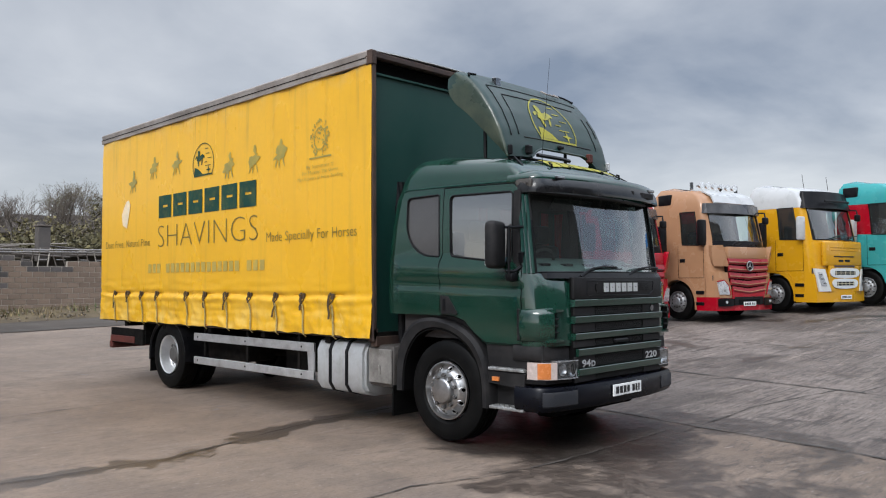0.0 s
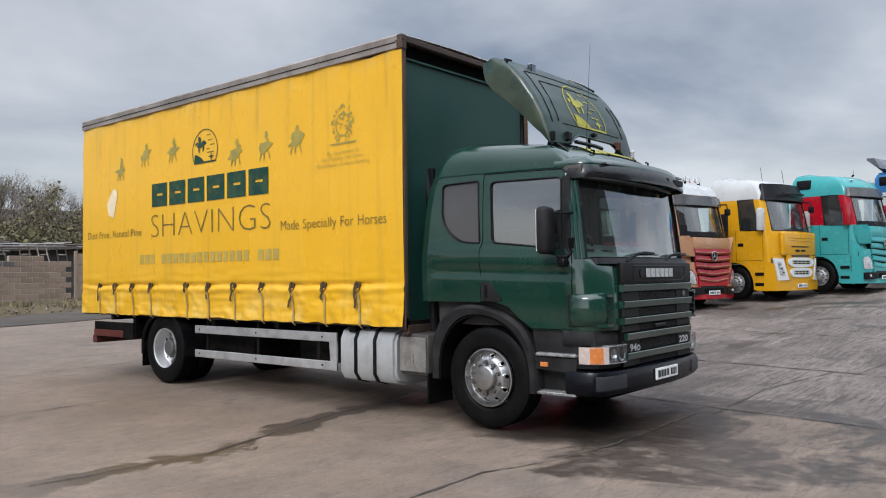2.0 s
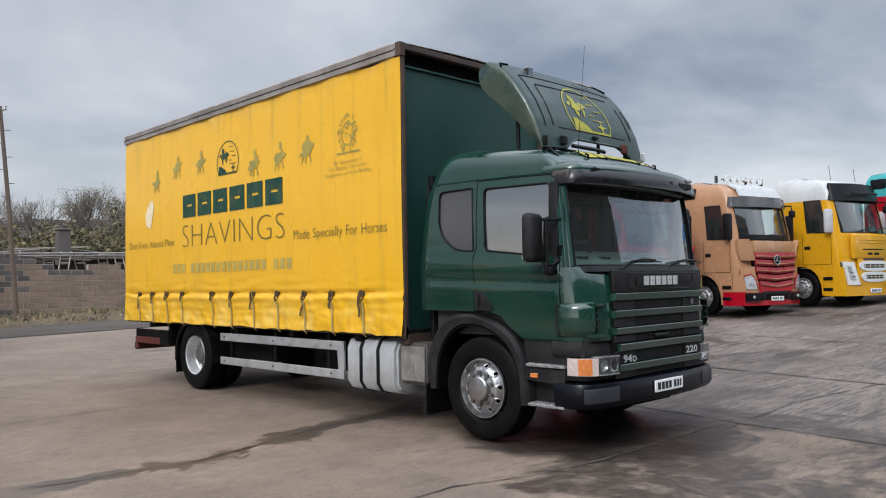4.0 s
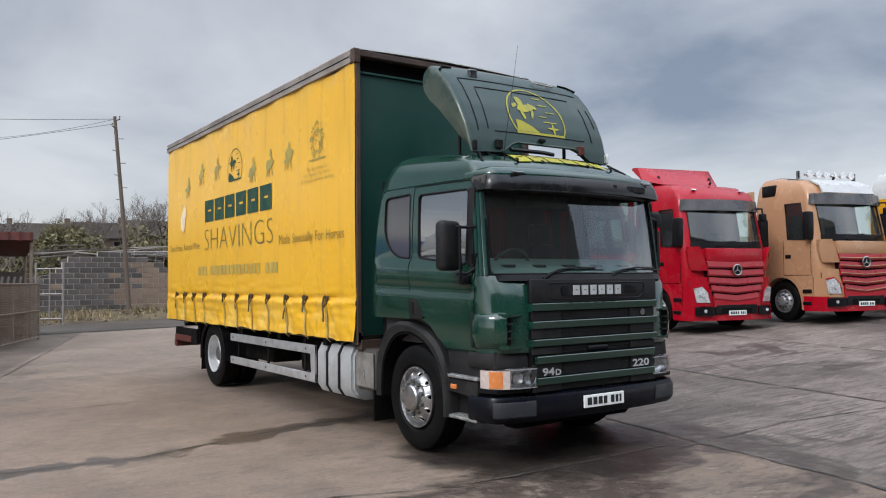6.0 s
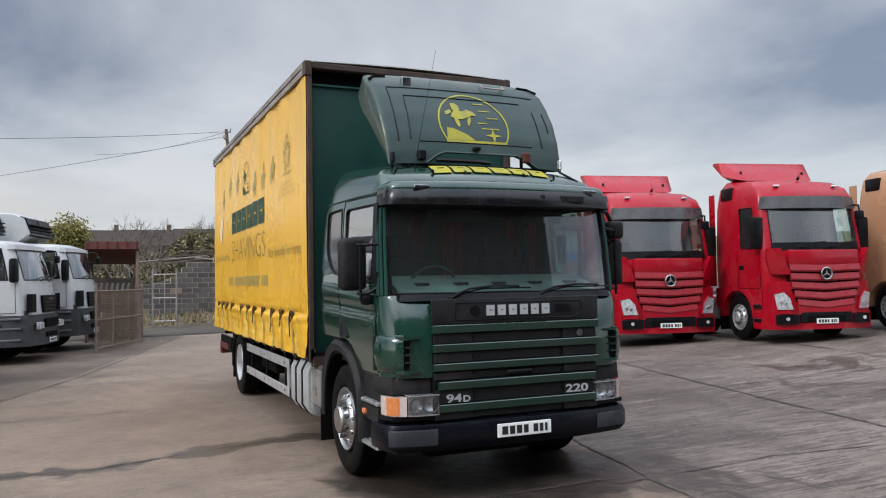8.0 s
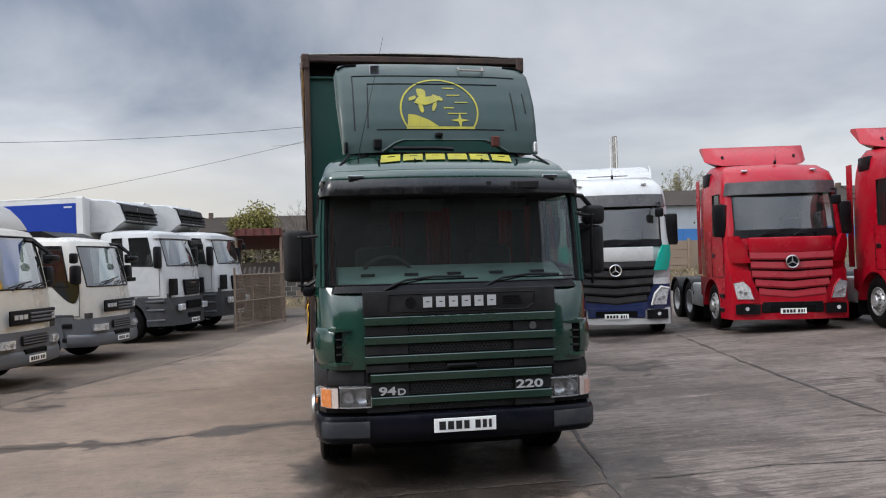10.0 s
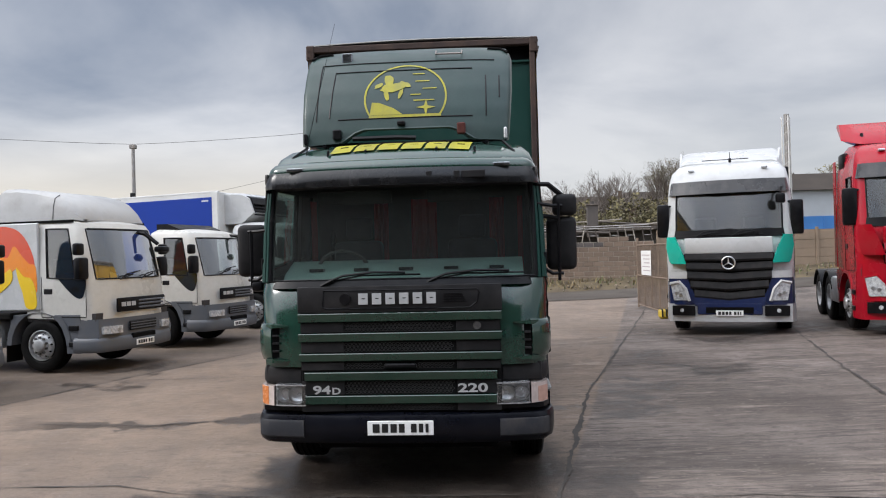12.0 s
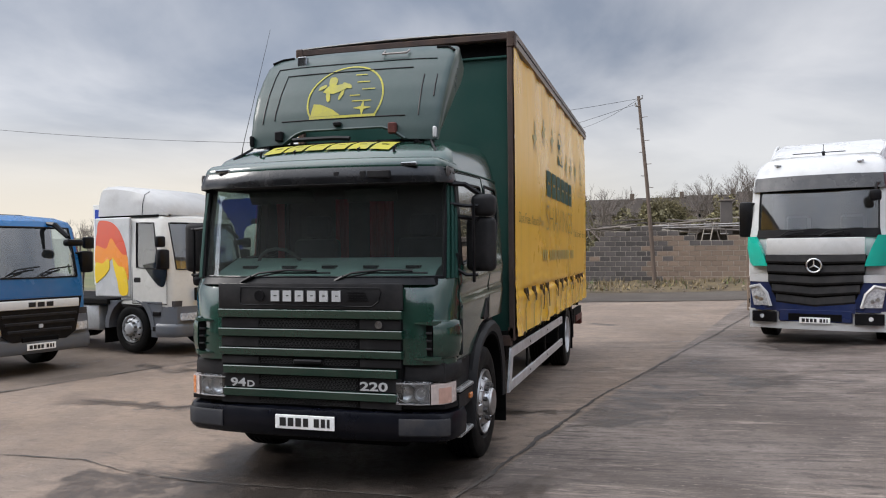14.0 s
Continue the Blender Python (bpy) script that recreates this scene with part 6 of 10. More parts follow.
def roof_deflector(lorry):
    """The tall wind deflector on the cab's roof."""
    line = [(0.0, -0.74, 2.905), (0.12, -0.762, 3.02), (0.3, -0.815, 3.20), (0.5, -0.912, 3.40), (0.7, -1.048, 3.60), (0.85, -1.18, 3.745), (0.93, -1.285, 3.825), (1.0, -1.42, 3.885)]
    xs, zs = [(t, x) for t, x, _ in line], [(t, z) for t, _, z in line]
    zs_w = [(2.9, 0.898), (3.4, 0.937), (3.745, 0.947), (3.9, 0.91)]

    def surf(u, v, raw=False):
        yy = (u - 0.5) * 2 / 0.74 * 0.95
        v0 = lerp([(-0.56, 0.0), (-0.44, 0.085), (-0.36, 0.115), (0.40, 0.115), (0.50, 0.08), (0.62, 0.0)], yy)
        v = v0 + (1 - v0) * v if raw else v
        w = lerp([(0, 0.925), (0.5, 0.965), (0.85, 0.975), (1, 0.935)], v)
        d = lerp([(0, 0.03), (0.12, 0.10), (0.18, 0.15), (0.35, 0.25), (0.55, 0.34), (0.67, 0.41), (0.77, 0.40), (0.87, 0.34), (0.94, 0.26), (1, 0.14)], v)
        x0, z0 = lerp(xs, v), lerp(zs, v)
        a = (u - 0.5) * 2
        s = 1 if a >= 0 else -1
        a = abs(a)
        if a < 0.74:
            q = a / 0.74
            return Vector((x0 - 0.025 * q ** 3, s * (w - 0.03) * q, z0 - 0.02 * q ** 4))
        q = (a - 0.74) / 0.26
        back = x0 - 0.025 - d * q
        return Vector((back, s * (w - 0.03 + 0.03 * math.sin(min(1, q * 3) * math.pi / 2) - 0.03 * q), z0 - 0.02 - 0.05 * q * v))
    shell = sheet(bmesh.new(), lambda u, v: surf(u, v, True), 72, 26, 0.022)
    # side cheeks take the paler green that holds the sky's sheen
    for f in shell.faces:
        c = f.calc_center_median()
        f.material_index = 1 if abs(c.y) > lerp(zs_w, c.z) else 0
    df = part("roof_deflector", shell, [M["green_fade"], M["cheek_sheen"]], lorry, "dusty green moulded roof wind deflector", smooth=50)

    def on(y, v, lift):
        p = surf(0.5 + 0.5 * 0.74 * (y / 0.94), v)
        e = surf(0.5 + 0.5 * 0.74 * (y / 0.94), min(1, v + 0.02)) - surf(0.5 + 0.5 * 0.74 * (y / 0.94), max(0, v - 0.02))
        nrm = Vector((e.z, 0, -e.x)).normalized()
        return Vector((p.x, y, p.z)) + nrm * lift
    # pressed frame lines: the grooves' shade put in as thin black tubes
    for pts in ([(-0.80, 0.22), (-0.80, 0.80), (-0.62, 0.80), (0.62, 0.80), (0.80, 0.80)], [(-0.68, 0.24), (-0.66, 0.70), (0.60, 0.70)], [(0.72, 0.22), (0.72, 0.62)], [(-0.60, 0.22), (0.60, 0.22)], [(0.84, 0.40), (0.84, 0.62)]):
        ln = bmesh.new()
        dense = []
        for (a, b), (c, d) in zip(pts, pts[1:]):
            dense += [on(a + (c - a) * k / 6, b + (d - b) * k / 6, 0.002) for k in range(6)]
        dense.append(on(*pts[-1], 0.002))
        tube(ln, dense, 0.006, 5)
        part("pressed_line", ln, M["plastic_black"], df)
    # bow-shaped lower edge above the air gap
    ed = bmesh.new()
    tube(ed, [on(a, b, 0.006) for a, b in ((-0.56, 0.0), (-0.44, 0.085), (-0.36, 0.115), (0.40, 0.115), (0.50, 0.08), (0.62, 0.0))], 0.013, 5)
    part("gap_edge", ed, M["green_fade"], df)
    slot = bmesh.new()
    tube(slot, [on(-0.46, 0.03, 0.01), on(-0.05, 0.03, 0.01), on(0.10, 0.02, 0.01)], 0.022, 5)
    part("gap_slot", slot, M["plastic_black"], df)
    rd = bmesh.new()
    roundel(rd, 0.0, 0.0, 0.34)
    bmesh.ops.subdivide_edges(rd, edges=[e for e in rd.edges if e.calc_length() > 0.08], cuts=2)
    for q in rd.verts:
        q.co = on(q.co.x * 1.1, 0.415 + q.co.z * 1.0, 0.006)
    part("deflector_roundel", rd, M["yellow_paint"], df, "yellow painted roundel")
    # lamps, clips and hinges
    for name, y, v, w, h, mt in (("deflector_lamp", -0.575, 0.87, 0.10, 0.10, "lamp_dark"), ("deflector_lamp", -0.60, 0.08, 0.075, 0.09, "plastic_black"), ("deflector_lamp", 0.50, 0.10, 0.075, 0.10, "rust_red"), ("deflector_badge", -0.03, 0.165, 0.07, 0.04, "plastic_black"), ("hinge", -0.885, 0.06, 0.03, 0.10, "plastic_black"), ("hinge", 0.885, 0.06, 0.03, 0.10, "alu")):
        p = on(y, v, 0.0)
        b = bbox(p.x - 0.01, p.x + 0.045, y - w / 2, y + w / 2, p.z - h / 2, p.z + h / 2, 0.01)
        part(name, b, M[mt], df)
    cl = bmesh.new()
    tube(cl, [on(0.26, 0.90, 0.02), on(0.26, 0.85, 0.03), on(0.50, 0.85, 0.03), on(0.50, 0.90, 0.02)], 0.010, 5)
    part("deflector_clip", cl, M["rail_grey"], df)
    # creases at the top corners, their shade drawn as black tubes
    for y in (-0.92, 0.92):
        cr = bmesh.new()
        s = 1 if y > 0 else -1
        tube(cr, [on(s * 0.74, 0.955, 0.006), on(s * 0.86, 0.95, 0.008), on(s * 0.93, 0.90, 0.008)], 0.013, 5)
        part("corner_crease", cr, M["void"], df)
    # struts and brackets that hold it
    for y in (-0.72, 0.72):
        sb = bmesh.new()
        tube(sb, [(-1.23, y, 2.88), (-1.235, y, 3.52)], 0.020, 6)
        tube(sb, [(-0.92, y, 2.84), (-0.86, y, 3.00)], 0.022, 6)
        tube(sb, [(-1.75, y, 2.86), (-0.75, y, 2.88)], 0.018, 6)
        part("deflector_strut", sb, M["plastic_black"], lorry)
    cross = bmesh.new()
    tube(cross, [(-0.80, -0.86, 2.895), (-0.80, 0.86, 2.895)], 0.016, 6)
    for y in (-0.7, -0.35, 0.35, 0.7):
        box(cross, -0.86, -0.78, y - 0.02, y + 0.02, 2.82, 2.91, 0.006)
    part("deflector_bracket", cross, M["plastic_black"], lorry)
    an = bmesh.new()
    tube(an, [(-0.42, -0.80, 2.76), (-0.43, -0.79, 2.86), (-0.50, -0.55, 3.89)], [0.007, 0.003, 0.0015], 5)
    part("aerial", an, M["plastic_black"], lorry, "thin whip aerial")


def mirrors(lorry):
    for s in (-1, 1):
        arm = bmesh.new()
        for z, zz in (((2.14, 2.13), (1.80, 1.72)) if s < 0 else ((2.30, 2.28), (1.80, 1.72))):
            tube(arm, [(-0.38, s * 1.12, z), (-0.42, s * 1.24, zz), (-0.46, s * 1.33, zz)], 0.016, 6)
        tube(arm, [(-0.44, s * 1.30, 1.66), (-0.44, s * 1.30, 2.14 if s < 0 else 2.30)], 0.014, 6)
        part("mirror_arm", arm, M["plastic_black"], lorry)
        hs = bmesh.new()
        z0, z1 = 1.745, 2.195
        box(hs, -0.62, -0.49, s * 1.34 - 0.125, s * 1.34 + 0.125, z0, z1, 0.05, 3, Matrix.Translation((-0.55, s * 1.345, 0)) @ Matrix.Rotation(-s * radians(14), 4, "Z") @ Matrix.Translation((0.5 + 0.03, -s * 1.36, 0)))
        h = part("mirror_housing", hs, M["plastic"], lorry, "tall dark grey door mirror")
        gl = bmesh.new()
        box(gl, -0.622, -0.610, s * 1.34 - 0.085, s * 1.34 + 0.085, z0 + 0.03, z1 - 0.03, 0, 1, Matrix.Translation((-0.55, s * 1.345, 0)) @ Matrix.Rotation(-s * radians(14), 4, "Z") @ Matrix.Translation((0.5 + 0.03, -s * 1.36, 0)))
        part("mirror_glass", gl, M["mirror"], h)
        if s > 0:
            wide = bmesh.new()
            box(wide, -0.62, -0.48, 1.36 - 0.10, 1.36 + 0.10, 2.20, 2.38, 0.045, 3)
            part("wide_mirror", wide, M["plastic"], lorry, "small dark wide-angle mirror")
            tri = bmesh.new()
            tube(tri, [(-0.40, 1.12, 2.46), (-0.46, 1.22, 2.46), (-0.55, 1.34, 2.37)], 0.022, 6)
            part("mirror_bracket", tri, M["plastic_black"], lorry)
            tri = bmesh.new()
            tube(tri, [(-0.40, 1.12, 2.20), (-0.46, 1.22, 2.19), (-0.55, 1.34, 2.17)], 0.020, 6)
            part("mirror_bracket", tri, M["plastic_black"], lorry)
        else:
            kn = bbox(-0.50, -0.40, -1.30, -1.20, 1.62, 1.71, 0.03, 2)
            part("mirror_foot", kn, M["plastic_black"], lorry)
        hg = bbox(-0.42, -0.36, s * 1.175 - 0.02, s * 1.175 + 0.02, 1.80, 1.90, 0.006)
        part("mirror_hinge", hg, M["plastic_black"], lorry)


def lorry_chassis(lorry):
    hz, hr = 0.50, 0.512
    for s in (-1, 1):
        wheel(lorry, -1.40, s * 1.165, hz + 0.012, hr, 0.29, M["chrome"], True, False, s, 10, 10)
        wheel(lorry, -7.42, s * 1.19, hz + 0.012, hr, 0.27, M["alu"], False, True, s, 10, 10)
        # front arch, built as a thick moulded band
        outer = [(-2.13, 0.46), (-2.13, 0.86), (-2.02, 1.08), (-1.84, 1.22), (-1.60, 1.262), (-1.28, 1.215), (-1.02, 1.10), (-0.88, 0.94), (-0.80, 0.72), (-0.78, 0.40)]
        inner = [(-2.02, 0.46), (-2.01, 0.75), (-1.90, 0.98), (-1.74, 1.12), (-1.52, 1.165), (-1.27, 1.125), (-1.06, 1.01), (-0.94, 0.86), (-0.875, 0.68), (-0.865, 0.40)]
        ar = bmesh.new()
        rings = []
        for (a, b), (c, d) in zip(round_plan(outer), round_plan(inner)):
            rings.append([Vector((a, s * 0.80, b)), Vector((a, s * 1.175, b)), Vector(((a * 2 + c) / 3, s * 1.215, (b * 2 + d) / 3)), Vector((c, s * 1.205, d)), Vector((c, s * 1.15, d)), Vector((c, s * 0.80, d))])
        loft(ar, rings)
        arch = part("wheel_arch", ar, M["plastic"], lorry, "dark grey moulded wheel arch")
        line = bmesh.new()
        loft(line, [[Vector((-1.45 + (c + 1.45) * q, s * yy, 0.45 + (d - 0.45) * q)) for yy, q in ((0.76, 0.985), (1.196, 0.985), (1.196, 0.965), (0.76, 0.965))] for c, d in round_plan(inner)])
        part("arch_liner", line, M["void"], arch, "black inner liner")
        part("mud_flap", bbox(-2.19, -2.17, s * 1.20 - (0.42 if s > 0 else 0), s * 1.20 + (0.42 if s < 0 else 0), 0.17, 0.50, 0.004), M["rubber"], lorry)
        # step well ahead of the wheel with two tread plates
        st = bmesh.new()
        prism(st, [(-0.80, 0.66), (-0.37, 0.66), (-0.33, 0.86), (-0.36, 1.03), (-0.86, 1.03)], "y", s * 0.90, s * 1.15)
        prism(st, [(-0.78, 0.40), (-0.36, 0.40), (-0.36, 0.66), (-0.79, 0.66)], "y", s * 0.80, s * 1.07)
        prism(st, [(-0.80, 0.65), (-0.36, 0.62), (-0.35, 0.76), (-0.81, 0.76)], "y", s * 1.10, s * 1.19)
        step = part("entry_step", st, M["plastic"], lorry, "dark grey cab entry step")
        for z, x0, x1 in ((0.772, -0.80, -0.36), (0.405, -0.79, -0.37)):
            tr = bmesh.new()
            box(tr, x0, x1, min(s * 1.06, s * 1.20), max(s * 1.06, s * 1.20), z, z + 0.028, 0.006)
            for k in range(12):
                cx = x0 + 0.03 + k * (x1 - x0 - 0.06) / 11
                for yy in (1.09, 1.13, 1.17):
                    box(tr, cx - 0.010, cx + 0.010, s * yy - 0.009, s * yy + 0.009, z + 0.028, z + 0.036)
                box(tr, cx - 0.011, cx + 0.011, s * 1.200 - 0.004, s * 1.200 + 0.004, z + 0.006, z + 0.022)
            part("tread_plate", tr, M["tread"], step, "ribbed aluminium tread")
        part("side_marker", bbox(-0.745, -0.66, s * 1.195 - 0.012, s * 1.195 + 0.012, 0.672, 0.715, 0.004), M["orange_lens"], lorry, "orange side marker lamp")
        # side guards
        x0, x1 = (-6.57, -3.60) if s < 0 else (-6.57, -2.45)
        guard = part("side_guard", bbox(x0, x1, s * 1.20 - 0.015, s * 1.20 + 0.015, 0.775, 0.885, 0.006), M["alu"], lorry, "aluminium side guard rail")
        part("lower_rail", bbox(x0, x1, s * 1.20 - 0.015, s * 1.20 + 0.015, 0.435, 0.540, 0.006), M["alu"], guard)
        end = bmesh.new()
        if s < 0:
            prism(end, [(-3.74, 0.885), (-3.60, 0.885), (-3.60, 0.435), (-3.70, 0.435)], "y", -1.212, -1.188)
        else:
            prism(end, [(-2.58, 0.885), (-2.44, 0.885), (-2.28, 0.435), (-2.40, 0.435)], "y", 1.188, 1.212)
        part("guard_end", end, M["alu"], guard)
        for px in ((-6.30, -5.15, -3.95) if s < 0 else (-6.30, -5.0, -3.6)):
            part("guard_post", bbox(px - 0.025, px + 0.025, s * 1.175 - 0.012, s * 1.175 + 0.012, 0.44, 1.02, 0.004), M["chassis"], guard)
        rv = bmesh.new()
        for px in ((-6.45, -5.15, -3.85) if s < 0 else (-6.4, -5.0, -3.6)):
            for z in (0.83, 0.49):
                tube(rv, [(px, s * 1.214, z), (px, s * 1.22, z)], 0.014, 6)
        tagged(part("guard_bolts", rv, M["chassis"], guard), kind="stuff")
        # rear mudguards
        mg = bmesh.new()
        rings = []
        for k in range(13):
            a = radians(-8 + 196 * k / 12)
            for_r = 0.585
            p = Vector((-7.42 + for_r * math.cos(a), 0, 0.51 + for_r * 0.93 * math.sin(a)))
            q = Vector((-7.42 + (for_r + 0.02) * math.cos(a), 0, 0.51 + (for_r * 0.93 + 0.02) * math.sin(a)))
            rings.append([Vector((p.x, s * 0.58, p.z)), Vector((p.x, s * 1.20, p.z)), Vector((p.x, s * 1.20, p.z - 0.035)), Vector((q.x, s * 1.22, q.z - 0.03)), Vector((q.x, s * 1.22, q.z)), Vector((q.x, s * 0.58, q.z))])
        loft(mg, rings)
        part("rear_mudguard", mg, M["plastic_black"], lorry)
        part("rear_flap", bbox(-8.03, -8.01, min(s * 0.62, s * 1.20), max(s * 0.62, s * 1.20), 0.21, 0.62, 0.004), M["rubber"], lorry)
        part("chassis_rail", bbox(-9.5, -0.6, s * 0.40 - 0.04, s * 0.40 + 0.04, 0.70, 0.96, 0.01), M["chassis"], lorry)
        lb = bmesh.new()
        box(lb, -9.57, -8.33, min(s * 1.14, s * 1.19), max(s * 1.14, s * 1.19), 0.60, 0.86, 0.01)
        part("rear_frame_arm", lb, M["chassis"], lorry)
        part("tail_lamp", bbox(-9.56, -8.62, s * 1.195 - 0.01, s * 1.195 + 0.01, 0.62, 0.73, 0.006), M["rust_red"], lorry, "dull red rear side board")
        part("underrun_strut", bbox(-8.40, -8.32, min(s * 0.95, s * 1.15), max(s * 0.95, s * 1.15), 0.62, 1.02, 0.01), M["chassis"], lorry)
        for k in range(4):
            tubeb = bmesh.new()
            cx = -2.75 - 1.7 * k
            box(tubeb, cx - 0.03, cx + 0.03, s * 1.235 - 0.012, s * 1.235 + 0.012, 1.0, 1.03, 0.004)
            part("body_marker", tubeb, M["orange_lens"], lorry)
    part("rear_underrun_bar", bbox(-9.62, -9.50, -1.20, 1.20, 0.50, 0.64, 0.02), M["rust_red"], lorry, "rusty red rear underrun bar")
    part("cross_member", bbox(-9.5, -0.9, -0.30, 0.30, 0.62, 0.80, 0.02), M["chassis"], lorry)
    # engine block, drawn low to keep light from under the cab
    part("engine_block", bbox(-1.9, -0.45, -0.42, 0.42, 0.30, 1.10, 0.08), M["chassis"], lorry)
    for x in (-1.40, -7.42):
        ax = bmesh.new()
        tube(ax, [(x, -0.95, 0.50), (x, 0.95, 0.50)], 0.075, 8)
        part("axle", ax, M["chassis"], lorry)
    for k in range(5):
        part("body_bearer", bbox(-3.4 - 1.4 * k, -3.3 - 1.4 * k, -1.20, 1.20, 0.90, 1.0, 0.008), M["chassis"], lorry)
    # drive shaft, then dark tanks and boxes added between the rails to block light
    sf = bmesh.new()
    tube(sf, [(-1.9, 0.0, 0.62), (-7.42, 0.0, 0.52)], 0.06, 10)
    part("drive_shaft", sf, M["chassis"], lorry)
    for x0, x1, y in ((-5.1, -3.7, 0.72), (-6.5, -5.3, 0.72)):
        at = bmesh.new()
        tube(at, [(x0, y, 0.66), (x0 + 0.06, y, 0.66), (x1 - 0.06, y, 0.66), (x1, y, 0.66)], [0.10, 0.17, 0.17, 0.10], 14)
        part("air_tank", at, M["chassis"], lorry)
    part("spare_carrier", bbox(-6.6, -5.5, -0.98, -0.48, 0.50, 0.80, 0.05, 2), M["chassis"], lorry)
    part("air_filter_box", bbox(-4.6, -3.75, -0.95, -0.48, 0.48, 0.92, 0.05, 2), M["chassis"], lorry)
    # fuel tank with straps, and the boxes beside it
    tk = bmesh.new()
    prof = [(-1.20, 0.44), (-1.14, 0.35), (-1.02, 0.315), (-0.62, 0.315), (-0.55, 0.40), (-0.55, 0.88), (-0.63, 0.955), (-1.04, 0.965), (-1.15, 0.92), (-1.20, 0.82)]
    prism(tk, prof, "x", -3.57, -2.66)
    bmesh.ops.bevel(tk, geom=[e for e in tk.edges if abs(e.verts[0].co.x - e.verts[1].co.x) < 1e-5], offset=0.035, segments=2, affect="EDGES")
    tank = part("fuel_tank", tk, M["tank"], lorry, "pale grey fuel tank with black straps")
    for x in (-3.28, -2.97):
        sp = bmesh.new()
        c = Vector((0, -0.87, 0.64))
        rings = []
        for y, z in (*prof, prof[0]):
            v = Vector((0, y, z))
            d = (v - c).normalized()
            rings.append([Vector((x + dx, (v + d * dd).y, (v + d * dd).z)) for dx, dd in ((-0.024, 0.0), (0.024, 0.0), (0.024, 0.012), (-0.024, 0.012))])
        loft(sp, rings, caps=False)
        part("tank_strap", sp, M["plastic_black"], tank)
    fc = bmesh.new()
    tube(fc, [(-3.12, -1.05, 0.955), (-3.12, -1.06, 1.0)], 0.055, 12)
    part("filler_cap", fc, M["plastic_black"], tank)
    part("battery_box", bbox(-2.62, -2.20, -1.16, -0.62, 0.46, 0.92, 0.03, 2), M["bracket_grey"], lorry, "dirty grey battery box")
    sh = bmesh.new()
    box(sh, -2.60, -2.22, -1.185, -1.165, 0.50, 0.88, 0.008)
    tube(sh, [(-2.40, -1.19, 0.60), (-2.40, -1.20, 0.70)], 0.012, 5)
    part("box_lid", sh, M["box_grime"], lorry)
    pipe = bmesh.new()
    tube(pipe, [(-2.28, -0.95, 0.95), (-2.30, -0.98, 2.45), (-2.30, -0.95, 2.75)], 0.05, 10)
    part("air_intake", pipe, M["plastic_black"], lorry)
    for y in (-0.2, 0.0, 0.2):
        sz = bmesh.new()
        tube(sz, [(-2.13 - 0.01, y, 1.5), (-2.22, y, 1.35), (-2.30, y, 1.30), (-2.42, y, 1.45)], 0.014, 5)
        part("air_line", sz, M["rust_red"], lorry)


hero = thing("curtain_sided_lorry", pose(0, 0, 0), "dark green lorry with yellow curtain-sided body, parked on concrete", "lorry")
lorry_body(hero)
lorry_cab(hero)
roof_deflector(hero)
mirrors(hero)
lorry_chassis(hero)

# ---------------------------------------------------------------- the parked lorries
def paint(name, rgb, rough=0.25, dirt=0.12, coat=0.12):
    return material(name, rgb, rough, vary=0.06, scale=1.2, coat=coat, spec=0.3, dirt=DIRT, dirt_amount=dirt, dirt_scale=2.5)


P = {
    "red": paint("red_paint", (0.33, 0.0025, 0.013), coat=0.06),
    "red_dark": paint("dull_red_paint", (0.27, 0.010, 0.018), 0.35),
    "tan": paint("tan_paint", (0.38, 0.208, 0.112)),
    "yellow": paint("amber_paint", (0.56, 0.28, 0.006)),
    "white": paint("white_paint", (0.48, 0.485, 0.48), 0.3, 0.2),
    "cream": paint("cream_white_paint", (0.55, 0.535, 0.49), 0.3, 0.22),
    # roof fairing: shading painted in, as a greyer copy of the white
    "fairing": paint("shaded_white_fairing", (0.42, 0.415, 0.40), 0.4, 0.3),
    "cream_trim": paint("cream_trim", (0.52, 0.46, 0.33), 0.4),
    "teal": paint("teal_paint", (0.04, 0.29, 0.29)),
    "turquoise": paint("turquoise_paint", (0.01, 0.50, 0.38)),
    "navy": paint("navy_paint", (0.012, 0.022, 0.075)),
    "blue": paint("blue_paint", (0.018, 0.118, 0.29)),
    "royal": material("royal_blue_panel", (0.006, 0.036, 0.27), 0.55, spec=0.2, vary=0.08, scale=1.0),
    "grey": paint("grey_moulding", (0.095, 0.102, 0.115), 0.45, 0.25),
    "deep_grey": material("deep_grey_bumper", (0.040, 0.041, 0.045), spec=0.3, rough=0.5, vary=0.15, dirt=(0.10, 0.09, 0.08), dirt_amount=0.4, dirt_scale=4.0),
    "dark": M["plastic"], "black": M["plastic_black"],
    "flame_red": paint("flame_red", (0.60, 0.06, 0.02)), "flame_orange": paint("flame_orange", (0.75, 0.22, 0.01)), "flame_yellow": paint("flame_yellow", (0.75, 0.50, 0.01)),
    "panel": material("box_panel", (0.62, 0.62, 0.60), 0.5, vary=0.06, dirt=(0.35, 0.33, 0.30), dirt_amount=0.5, dirt_scale=1.5),
    "visor": material("smoked_visor", (0.048, 0.048, 0.050), 0.3, vary=0.15, scale=2.0, coat=0.3, dirt=(0.16, 0.15, 0.14), dirt_amount=0.4, dirt_scale=3.0),
    "red_hub": paint("red_hub", (0.30, 0.02, 0.02), 0.5),
}

